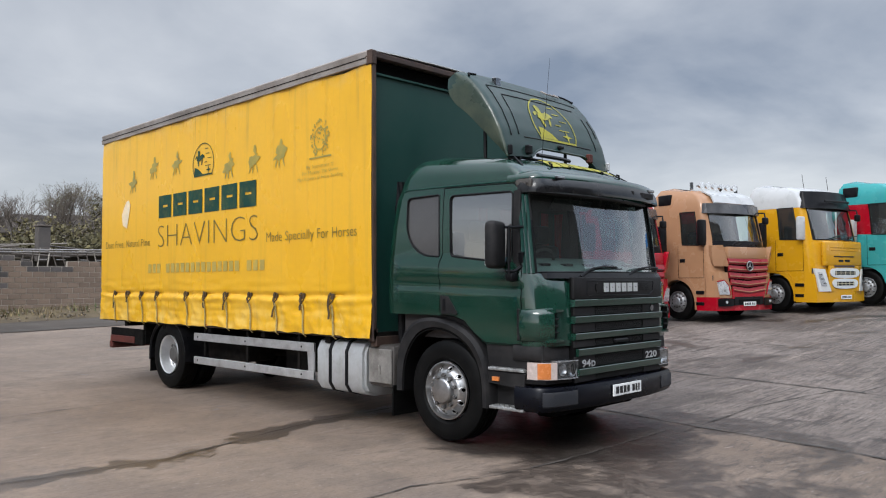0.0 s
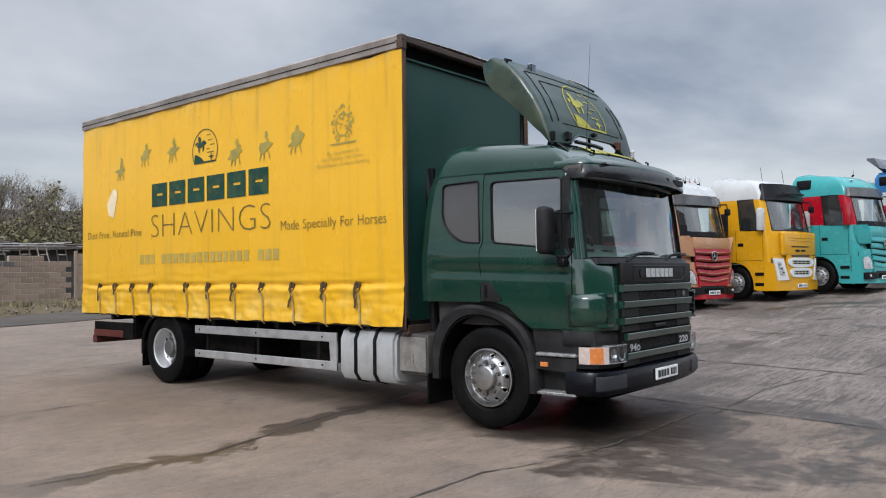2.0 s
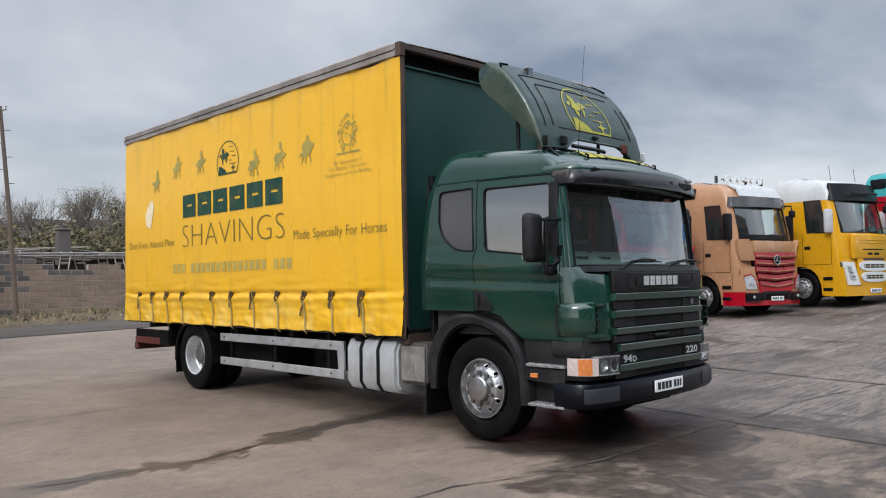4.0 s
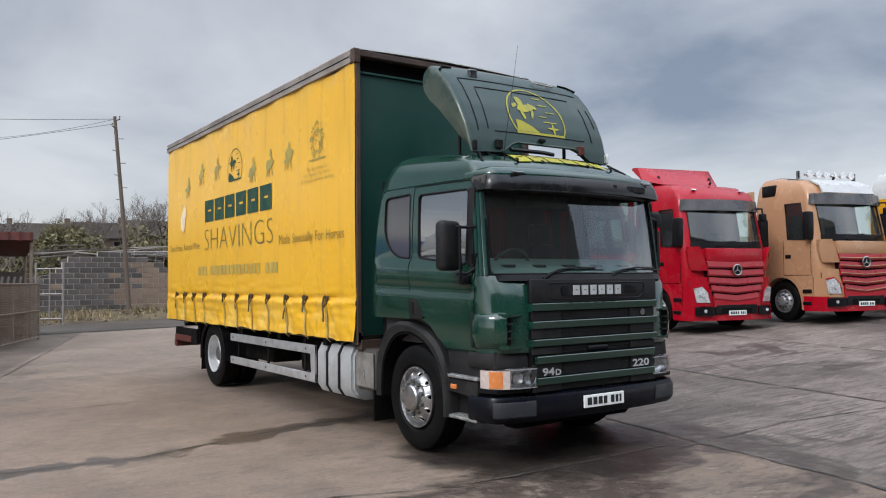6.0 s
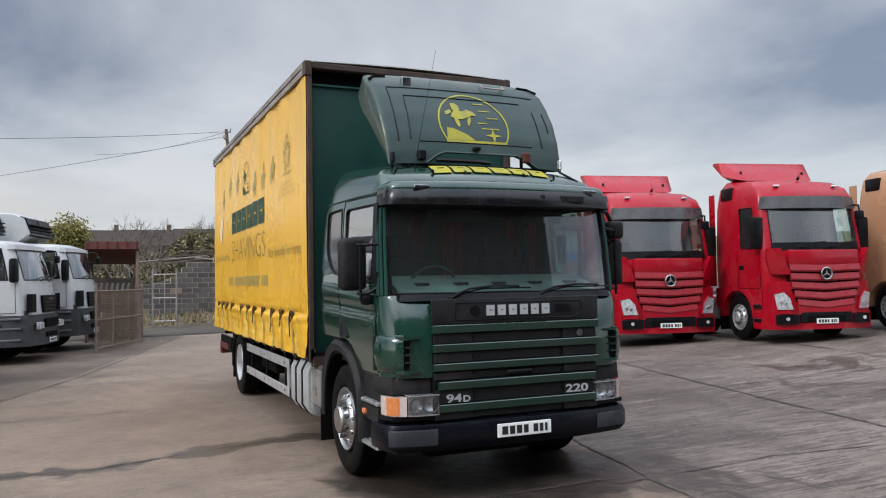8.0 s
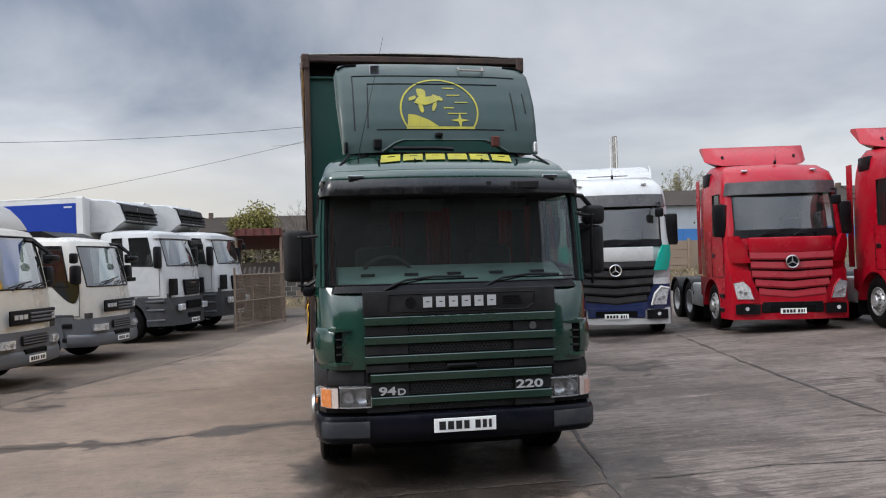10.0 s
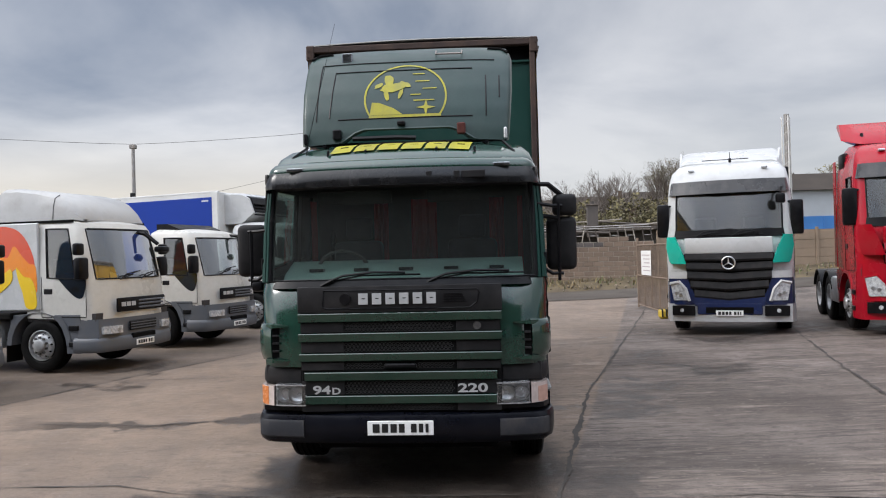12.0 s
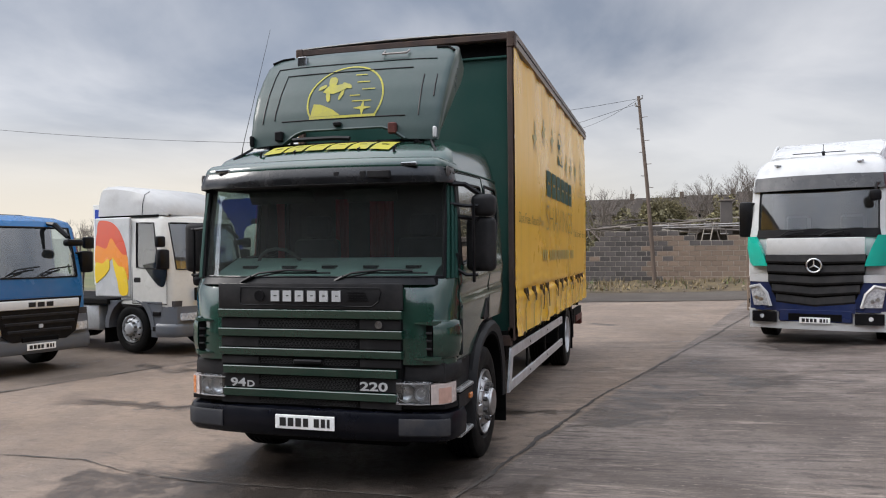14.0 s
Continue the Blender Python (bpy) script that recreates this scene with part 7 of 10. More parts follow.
ACTROS = dict(
    levels=[(1.10, 1.12, -0.02, 1.02, -0.20, 1.22, -2.30), (1.62, 1.62, -0.03, 1.02, -0.22, 1.235, -2.30), (2.03, 2.10, -0.09, 1.03, -0.29, 1.235, -2.30),
            (2.50, 2.55, -0.20, 1.03, -0.38, 1.22, -2.30), (2.95, 2.98, -0.32, 1.02, -0.48, 1.20, -2.30), (3.15, 3.20, -0.35, 1.0, -0.50, 1.18, -2.28),
            (3.38, 3.48, -0.48, 0.97, -0.64, 1.13, -2.25), (3.55, 3.66, -0.80, 0.85, -0.94, 1.0, -2.18), (3.62, 3.72, -1.2, 0.6, -1.3, 0.75, -2.0)],
    sides=(0.0, 0.03, 0.09, 0.26, 0.42, 0.55, 0.8, 1.0), panes=[(2, 4, 2, 4)], screen=(2, 4), hub=-1.40)
LITTLE = dict(
    levels=[(0.96, 1.00, -0.03, 0.90, -0.22, 1.08, -1.75), (1.32, 1.34, -0.05, 0.90, -0.24, 1.09, -1.75), (1.64, 1.70, -0.09, 0.91, -0.29, 1.09, -1.75),
            (2.08, 2.12, -0.23, 0.91, -0.40, 1.07, -1.74), (2.51, 2.53, -0.38, 0.89, -0.52, 1.04, -1.72), (2.62, 2.64, -0.45, 0.86, -0.59, 1.0, -1.70),
            (2.70, 2.73, -0.68, 0.72, -0.80, 0.86, -1.62), (2.74, 2.77, -1.0, 0.4, -1.05, 0.5, -1.5)],
    sides=(0.0, 0.05, 0.14, 0.40, 0.66, 0.8, 0.9, 1.0), panes=[(2, 4, 2, 4)], screen=(2, 4), hub=-1.28)
MIDDLE = dict(
    levels=[(1.15, 1.20, -0.03, 0.98, -0.20, 1.15, -2.1), (1.60, 1.62, -0.05, 0.98, -0.22, 1.16, -2.1), (2.0, 2.06, -0.10, 0.98, -0.28, 1.16, -2.1),
            (2.40, 2.42, -0.20, 0.98, -0.38, 1.14, -2.1), (2.76, 2.78, -0.32, 0.96, -0.48, 1.11, -2.08), (2.88, 2.90, -0.40, 0.93, -0.56, 1.07, -2.05),
            (2.96, 3.00, -0.65, 0.8, -0.78, 0.92, -1.95), (3.00, 3.03, -1.0, 0.4, -1.05, 0.5, -1.8)],
    sides=(0.0, 0.04, 0.10, 0.30, 0.48, 0.62, 0.82, 1.0), panes=[(2, 4, 2, 4), (2, 4, 5, 6)], screen=(2, 4), hub=-1.40)


def cab_of(lorry, kit, col, roof=None, band_col=None, band_levels=(), screen="glass"):
    body, lining, front, side_glass, rims = cab_shell(kit["levels"], kit["sides"], kit["panes"], kit["screen"], wrap=1)
    lv = kit["levels"]
    mats = [P[col]]
    if roof or band_col:
        mats = [P[col], P[roof or col], P[band_col or col]]
        z_roof = lv[kit["screen"][1]][0] + 0.01
        z_a, z_b = (lv[band_levels[0]][0] - 0.02, lv[band_levels[1]][0] + 0.03) if band_levels else (9, 9)
        for f in body.faces:
            z = f.calc_center_median().z
            if roof and z > z_roof:
                f.material_index = 1
            elif band_col and z_a < z < z_b:
                f.material_index = 2
    cab = part("cab", body, mats, lorry)
    part("cab_lining", lining, M["interior"], cab)
    part("windscreen", front, M[screen], cab)
    for g in side_glass:
        part("side_window", g, M["glass_dark"], cab)
    for r_ in rims:
        part("window_seal", r_, M["plastic_black"], cab)
    z_sill = lv[kit["screen"][0]][0]
    hw = lv[2][5]
    part("dashboard", bbox(-0.75, -0.36, -hw + 0.14, hw - 0.14, z_sill - 0.40, z_sill - 0.01, 0.05, 1), M["interior"], lorry)
    for y in (-0.5, 0.5):
        st = bmesh.new()
        box(st, -1.45, -1.28, y - 0.23, y + 0.23, z_sill - 0.5, z_sill + 0.42, 0.05, 1)
        box(st, -1.44, -0.95, y - 0.23, y + 0.23, z_sill - 0.55, z_sill - 0.4, 0.04, 1)
        part("seat", st, M["seat"], lorry)
    part("cab_floor", bbox(lv[0][6] + 0.05, -0.2, -hw + 0.05, hw - 0.05, lv[0][0] - 0.02, lv[0][0] + 0.12), M["interior"], lorry)
    return cab


def door_details(lorry, hw, z0, z1, xf, xr):
    for s in (-1, 1):
        gap = bmesh.new()
        tube(gap, [(xr, s * (hw + 0.002), z0), (xr, s * (hw + 0.002), z1)], 0.006, 4)
        tube(gap, [(xf, s * (hw + 0.002), z0), (xf, s * (hw + 0.002), z1)], 0.006, 4)
        tube(gap, [(xr, s * (hw + 0.002), z0), (xf, s * (hw + 0.002), z0)], 0.006, 4)
        part("door_gap", gap, M["void"], lorry)
        part("door_handle", bbox(xr + 0.05, xr + 0.24, s * hw - 0.012, s * hw + 0.018, z0 + 0.42, z0 + 0.52, 0.012), M["plastic_black"], lorry)


def tall_mirrors(lorry, x, y, z0, z1, kerb=True, mat=None):
    for s in (-1, 1):
        for z in (z0 + 0.04, z1 - 0.04):
            part("mirror_arm", tube(bmesh.new(), [(x + 0.02, s * (y - 0.12), z), (x + 0.04, s * (y + 0.04), z)], 0.025, 5), M["plastic_black"], lorry)
        hs = bmesh.new()
        box(hs, x - 0.03, x + 0.12, s * (y + 0.08) - 0.125, s * (y + 0.08) + 0.125, z0, z1, 0.045, 2)
        h = part("mirror_housing", hs, mat or M["plastic_black"], lorry)
        part("mirror_glass", bbox(x - 0.036, x - 0.030, s * (y + 0.08) - 0.10, s * (y + 0.08) + 0.10, z0 + 0.04, z1 - 0.04), M["mirror"], h)
    if kerb:
        km = bmesh.new()
        tube(km, [(x + 0.10, y - 0.18, z1 + 0.26), (x + 0.32, y - 0.20, z1 + 0.24), (x + 0.36, y - 0.22, z1 + 0.10)], 0.022, 5)
        box(km, x + 0.30, x + 0.42, y - 0.32, y - 0.13, z1 - 0.08, z1 + 0.12, 0.04, 2)
        part("kerb_mirror", km, M["plastic_black"], lorry)


def wipers(lorry, z, x, n=2, span=0.7, starts=(-0.62, 0.08)):
    for a in starts[:n]:
        wb = bmesh.new()
        tube(wb, [(x + 0.01, a, z - 0.05), (x + 0.03, a + 0.16, z + 0.05), (x - 0.01, a + span, z + 0.10)], 0.013, 5)
        tube(wb, [(x + 0.02, a + 0.12, z - 0.02), (x - 0.0, a + span * 0.6, z + 0.04)], 0.016, 5)
        part("wiper", wb, M["plastic_black"], lorry)


def star_badge(lorry, x, z, r=0.115):
    ring = bmesh.new()
    pts = [(x + 0.02, r * math.cos(a * math.pi / 12), z + r * math.sin(a * math.pi / 12)) for a in range(25)]
    tube(ring, pts, 0.016, 6)
    b = part("round_badge", ring, M["chrome"], lorry, "chrome ring badge on a dark disc")
    disc = bmesh.new()
    tube(disc, [(x - 0.02, 0, z), (x + 0.012, 0, z)], r * 0.97, 20)
    part("badge_disc", disc, M["plastic_black"], b)
    sp = bmesh.new()
    for a in (90, 210, 330):
        tube(sp, [(x + 0.022, 0, z), (x + 0.022, 0.95 * r * math.cos(radians(a)), z + 0.95 * r * math.sin(radians(a)))], [0.018, 0.005], 5)
    part("badge_spokes", sp, M["chrome"], b)


def arch_and_step(lorry, hub, hw, z_top, col, front=-0.35, rear=None, lower=0.30, name="wheel_arch"):
    """Side skirt between bumper and wheel, and the arch over it."""
    r = 0.62
    rear = rear if rear is not None else hub - 0.90
    for s in (-1, 1):
        ar = bmesh.new()
        rings = []
        n = 12
        for k in range(n + 1):
            a = radians(180 - 180 * k / n)
            ix, iz = hub + r * math.cos(a), 0.50 + r * math.sin(a) * 0.98
            ox = hub + (r + 0.10) * math.cos(a)
            oz = min(z_top, 0.50 + (r + 0.16) * math.sin(a))
            rings.append([Vector((ix, s * (hw - 0.35), iz)), Vector((ix, s * (hw + 0.01), iz)), Vector((ox, s * (hw + 0.015), max(oz, iz))), Vector((ox, s * (hw - 0.35), max(oz, iz)))])
        loft(ar, rings)
        part(name, ar, P[col], lorry)
        sk = bmesh.new()
        prism(sk, [(hub + r, lower), (front, lower), (front, z_top + 0.02), (hub + 0.35, z_top + 0.02), (hub + r * 0.75, 0.50 + r * 0.72), (hub + r, 0.55)], "y", s * (hw - 0.30), s * hw)
        st = part("entry_step", sk, P[col], lorry)
        for z in (lower + 0.12, lower + 0.42):
            part("step_tread", bbox(hub + r + 0.06, front - 0.03, s * hw - 0.03, s * hw + 0.006, z, z + 0.09, 0.01), M["plastic_black"], st)
        bk = bmesh.new()
        prism(bk, [(rear, z_top + 0.02), (rear, 0.75), (hub - r, 0.62), (hub - r * 0.75, 0.50 + r * 0.72), (hub - 0.35, z_top + 0.02)], "y", s * (hw - 0.30), s * hw)
        part("rear_skirt", bk, P[col], lorry)
        part("mud_flap", bbox(hub - 0.75, hub - 0.73, min(s * 0.72, s * hw), max(s * 0.72, s * hw), 0.18, 0.62, 0.004), M["rubber"], lorry)


def running_gear(lorry, hub, hw, rims, rear_axles, length, tank=True, r=0.50):
    for s in (-1, 1):
        wheel(lorry, hub, s * (hw - 0.05), r + 0.004, r, 0.30, M[rims], True, False, s, 10, 10)
        for x in rear_axles:
            wheel(lorry, x, s * (hw - 0.04), r + 0.004, r, 0.28, M["steel"], False, True, s, 8, 8)
            mg = bmesh.new()
            rings = []
            for k in range(9):
                a = radians(20 + 140 * k / 8)
                p = Vector((x + 0.58 * math.cos(a), 0, r + 0.57 * math.sin(a)))
                rings.append([Vector((p.x, s * 0.55, p.z)), Vector((p.x, s * hw, p.z)), Vector((p.x, s * hw, p.z + 0.03)), Vector((p.x, s * 0.55, p.z + 0.03))])
            part("mudguard", loft(mg, rings), M["plastic_black"], lorry)
        part("chassis_rail", bbox(-length, -0.5, s * 0.40 - 0.04, s * 0.40 + 0.04, 0.72, 0.98, 0.01), M["chassis"], lorry)
        if tank:
            part("fuel_tank", bbox(hub - 1.95, hub - 0.95, min(s * 0.60, s * (hw - 0.02)), max(s * 0.60, s * (hw - 0.02)), 0.42, 0.98, 0.08, 2), M["tank"], lorry)
    part("gearbox", bbox(-2.2, -0.35, -0.42, 0.42, 0.42, 1.05, 0.05), M["chassis"], lorry)
    for x in (hub, *rear_axles):
        ax = bmesh.new()
        tube(ax, [(x, -hw + 0.25, r), (x, hw - 0.25, r)], 0.07, 6)
        part("axle", ax, M["chassis"], lorry)


def actros(name, m, label, col, lower=None, roof=None, grille=None, corner=None, band_col=None, band_levels=(), lip=None, lamp_bar=False,
           lower_centre=None, star=True, slat_lines=None, hubs="steel", horns=True, hood=None, mirror_mat=None):
    """A big long-haul cab with a wide V-shaped grille."""
    t = thing(name, m, label, "lorry", "row of parked tractor units")
    lower, corner, grille = lower or col, corner or col, grille or "dark"
    cab_of(t, ACTROS, col, roof, band_col, band_levels)
    door_details(t, 1.235, 1.16, 2.05, -0.46, -1.32)
    # visor
    vz = bmesh.new()
    band(vz, plan_curve(-0.235, 0.98, -0.45, -0.60, 1.15, 14), 2.90, 3.17, 0.035, 0.05)
    part("visor", vz, P["visor"], t, "grey smoked sun visor")
    part("screen_shroud", band(bmesh.new(), plan_curve(-0.095, 1.0, -0.29, -0.36, 1.08, 14), 1.985, 2.15, 0.016, 0.035), M["plastic_black"], t)
    # bonnet panel and grille
    part("bonnet", bbox(-0.10, 0.005, -0.84, 0.84, 1.66, 1.985, 0.03, 2), P[hood or col], t)
    gb = bmesh.new()
    prism(gb, [(-0.86, 1.66), (0.86, 1.66), (0.80, 1.15), (0.66, 0.80), (0.35, 0.72), (-0.35, 0.72), (-0.66, 0.80), (-0.80, 1.15)], "x", -0.12, -0.012)
    g = part("grille", gb, M["void"], t)
    for k in range(5):
        z = 1.60 - 0.185 * k
        w = lerp([(0.74, 0.58), (0.80, 0.66), (1.15, 0.80), (1.66, 0.85)], z - 0.04)
        sb = bmesh.new()
        rings = []
        for y in (-w, -w * 0.5, 0.0, w * 0.5, w):
            sag = -0.055 * (1 - abs(y) / w) * (0.3 + k / 4)
            rings.append([Vector((x, y, z + dz + sag)) for x, dz in ((-0.03, -0.088), (0.024, -0.080), (0.040, -0.045), (0.010, 0.070), (-0.03, 0.086))])
        part("grille_slat", loft(sb, rings), P[grille], g)
        if slat_lines:
            ln = bmesh.new()
            tube(ln, [(0.042, y, z - 0.022 - 0.055 * (1 - abs(y) / w) * (0.3 + k / 4)) for y in (-w, -w * 0.5, 0.0, w * 0.5, w)], 0.012, 4)
            part("slat_edge", ln, P[slat_lines], g)
    if star:
        star_badge(t, 0.045, 1.47, 0.125)
    for s in (-1, 1):
        cp = bmesh.new()
        rings = []
        for z, ya, yb in ((1.46, 0.815, 1.13), (1.52, 0.825, 1.17), (1.80, 0.93, 1.222), (2.02, 1.03, 1.205)):
            rings.append([Vector((xx, s * yy, z)) for xx, yy in ((-0.14, ya), (0.012, ya + 0.01), (-0.06, (ya + yb) / 2 + 0.03), (-0.20, yb + 0.005), (-0.32, yb - 0.02))])
        part("corner_panel", loft(cp, rings), P[corner], t)
        # lower front: headlamp and its dark pocket
        pk = bmesh.new()
        prism(pk, [(-0.30, s * 0.66), (-0.015, s * 0.66), (-0.03, s * 0.95), (-0.16, s * 1.17), (-0.40, s * 1.225)], "z", 0.62, 1.30)
        part("front_wing", pk, P[lower_centre or col], t)
        if lower_centre:
            wt = bmesh.new()
            prism(wt, [(-0.30, s * 0.70), (-0.010, s * 0.80), (-0.024, s * 0.96), (-0.155, s * 1.178), (-0.40, s * 1.23)], "z", 1.16, 1.30)
            part("wing_strip", wt, P[col], t)
        hl = bmesh.new()
        ps = [(s * 0.77, 0.71), (s * 1.09, 0.71), (s * 1.15, 1.04), (s * 0.97, 1.08), (s * 0.85, 0.94)]
        lo = [hl.verts.new((-0.01 - 0.38 * max(0, abs(y) - 0.88), y, z)) for y, z in ps]
        hi = [hl.verts.new((0.022 - 0.38 * max(0, abs(y) - 0.88), y * 0.995, z)) for y, z in ps]
        hl.faces.new(lo)
        hl.faces.new(hi[::-1])
        for i in range(5):
            hl.faces.new((lo[i], hi[i], hi[(i + 1) % 5], lo[(i + 1) % 5]))
        lamp = part("headlamp", hl, M["lamp_glass"], t, "clear slanted headlamp")
        rf = bmesh.new()
        for y, z in ((0.94, 0.83), (1.03, 0.86)):
            tube(rf, [(-0.02, s * y, z), (0.026 - 0.38 * max(0, y - 0.88), s * y, z)], 0.036, 12)
        part("reflector", rf, M["chrome"], lamp)
        bw = bmesh.new()
        tube(bw, [(0.012 - 0.38 * max(0, abs(y) - 0.88), s * y, z) for y, z in ((0.77, 0.70), (0.84, 0.95), (0.97, 1.095), (1.16, 1.055))], 0.032 if lower_centre else 0.018, 5)
        part("lamp_brow", bw, P[col if lower_centre else lower], lamp)
    ch = bmesh.new()
    prism(ch, [(-0.70, 0.86), (-0.40, 0.80), (0.0, 0.72), (0.40, 0.80), (0.70, 0.86), (0.66, 0.60), (-0.66, 0.60)], "x", -0.06, 0.024)
    part("chin", ch, P[lower_centre or lower], t)
    bp = bmesh.new()
    pl = plan_curve(0.0, 0.95, -0.13, -0.70, 1.235, 12)
    band(bp, pl, 0.28, 0.64, 0.02, 0.0)
    bump_ = part("bumper", bp, P[lower], t)
    part("bumper_intake", bbox(-0.05, 0.030, -0.62, 0.62, 0.42, 0.66, 0.02), P[lower_centre] if lower_centre else M["plastic_black"], bump_)
    part("intake_grille", bbox(-0.04, 0.034, -0.46, 0.46, 0.44, 0.58, 0.01), M["void"], bump_)
    for s in (-1, 1):
        fg = bmesh.new()
        prism(fg, [(0.0, s * 0.66), (0.028, s * 0.66), (0.005, s * 0.96), (-0.08, s * 1.12), (-0.15, s * 1.12)], "z", 0.40, 0.60)
        part("fog_recess", fg, M["plastic_black"], bump_)
        fl = bmesh.new()
        tube(fl, [(-0.02, s * 0.92, 0.51), (0.025, s * 0.92, 0.51)], 0.04, 10)
        part("fog_lamp", fl, M["lamp_glass"], bump_)
    plate(t, 0.036, -0.26, 0.26, 0.40, 0.51)
    tall_mirrors(t, -0.50, 1.22, 2.02, 2.72, True, mirror_mat)
    wipers(t, 2.06, -0.05)
    arch_and_step(t, -1.40, 1.235, 1.14, col, -0.42, -2.30, 0.30)
    running_gear(t, -1.40, 1.235, hubs, (-3.6, -4.9) if col.startswith("red") else (-4.9,), 5.8)
    part("roof_side_panel", bbox(-2.55, -2.30, -1.22, -1.20, 1.2, 3.4, 0.005), P[col], t)
    part("roof_side_panel", bbox(-2.55, -2.30, 1.20, 1.22, 1.2, 3.4, 0.005), P[col], t)
    for s in (-1, 1):
        vent = bbox(-2.05, -1.60, s * 1.14 - 0.06, s * 1.14 + 0.07, 3.20, 3.50, 0.035, 2)
        part("roof_vent", vent, M["plastic_black"], t)
        mk = bbox(-0.60, -0.52, s * 0.72 - 0.06, s * 0.72 + 0.06, 3.40, 3.44, 0.01)
        part("marker_lamp", mk, M["lamp_glass"], t)
    if lip:
        lp = bmesh.new()
        rings = []
        for k in range(17):
            y = -1.14 + 2.28 * k / 16
            e = max(0.0, (abs(y) - 0.90) / 0.24)
            low, top = 3.66 + 0.14 * e, 4.16
            rings.append([Vector((-1.55 - 0.45 * e, y, low)), Vector((-1.59 - 0.45 * e, y, low + 0.05)), Vector((-2.20, y, top)), Vector((-2.42, y, top + 0.02)), Vector((-2.46, y, top - 0.03)), Vector((-2.05, y, low + 0.02))])
        part("roof_lip", loft(lp, rings), P[lip], t)
        ls = bmesh.new()
        for y in (-0.8, 0.8):
            tube(ls, [(-1.7, y, 3.60), (-1.8, y, 3.90)], 0.03, 6)
        part("lip_strut", ls, M["plastic_black"], t)
    if lamp_bar:
        wp = bmesh.new()
        loft(wp, [[Vector((x, -w, z)), Vector((x, w, z)), Vector((x - 0.03, w, z - 0.03)), Vector((x - 0.03, -w, z - 0.03))] for x, z, w in ((-0.375, 3.20, 0.86), (-0.475, 3.40, 0.86), (-0.66, 3.49, 0.84), (-0.82, 3.57, 0.80))])
        part("roof_panel", wp, P["white"], t, "white roof front panel")
        lb = bmesh.new()
        tube(lb, [(-0.95, -0.85, 3.70), (-0.95, 0.85, 3.70)], 0.025, 6)
        bar = part("lamp_bar", lb, M["chrome"], t, "chrome roof lamp bar")
        for k in range(6):
            y = -0.70 + 0.28 * k
            sp = bmesh.new()
            tube(sp, [(-1.0, y, 3.72), (-0.90, y, 3.72)], [0.06, 0.10], 14)
            part("spot_lamp", sp, M["lamp_glass"], bar)
        for y in (-0.95, 0.95):
            bc = bmesh.new()
            tube(bc, [(-1.05, y, 3.60), (-1.05, y, 3.80)], 0.05, 10)
            part("beacon", bc, M["lamp_dark"], bar)
    if corner == "turquoise":
        for s in (-1, 1):
            fn = bmesh.new()
            loft(fn, [[Vector((x, s * y, z0)), Vector((x, s * (y - 0.03), z0)), Vector((x, s * (y - 0.10), z1)), Vector((x, s * (y - 0.06), z1))] for x, y, z0, z1 in ((-1.30, 1.06, 3.52, 3.56), (-1.75, 1.10, 3.50, 3.78), (-2.10, 1.12, 3.50, 3.95), (-2.42, 1.14, 3.40, 4.02))])
            part("roof_fin", fn, P["white"], t, "white roof side fin")
        sp = bmesh.new()
        loft(sp, [[Vector((x, -w, z - 0.05)), Vector((x, -w, z - 0.01)), Vector((x, -w + 0.1, z + 0.03)), Vector((x, w - 0.1, z + 0.03)), Vector((x, w, z - 0.01)), Vector((x, w, z - 0.05))] for x, z, w in ((-1.20, 3.60, 0.98), (-1.60, 3.74, 1.01), (-2.05, 3.90, 1.02), (-2.40, 3.98, 1.02))])
        part("roof_spoiler", sp, P["white"], t, "white sloping roof spoiler")
        part("roof_slot", bbox(-1.02, -0.98, -0.52, 0.42, 3.655, 3.67), M["plastic_black"], t)
    if horns:
        hn = bmesh.new()
        tube(hn, [(-0.9, 0.05, 3.60), (-0.85, 0.05, 3.66)], 0.03, 6)
        tube(hn, [(-0.85, 0.05, 3.66), (-0.86, 0.05, 3.80)], 0.006, 4)
        part("aerial", hn, M["plastic_black"], t)
    return t


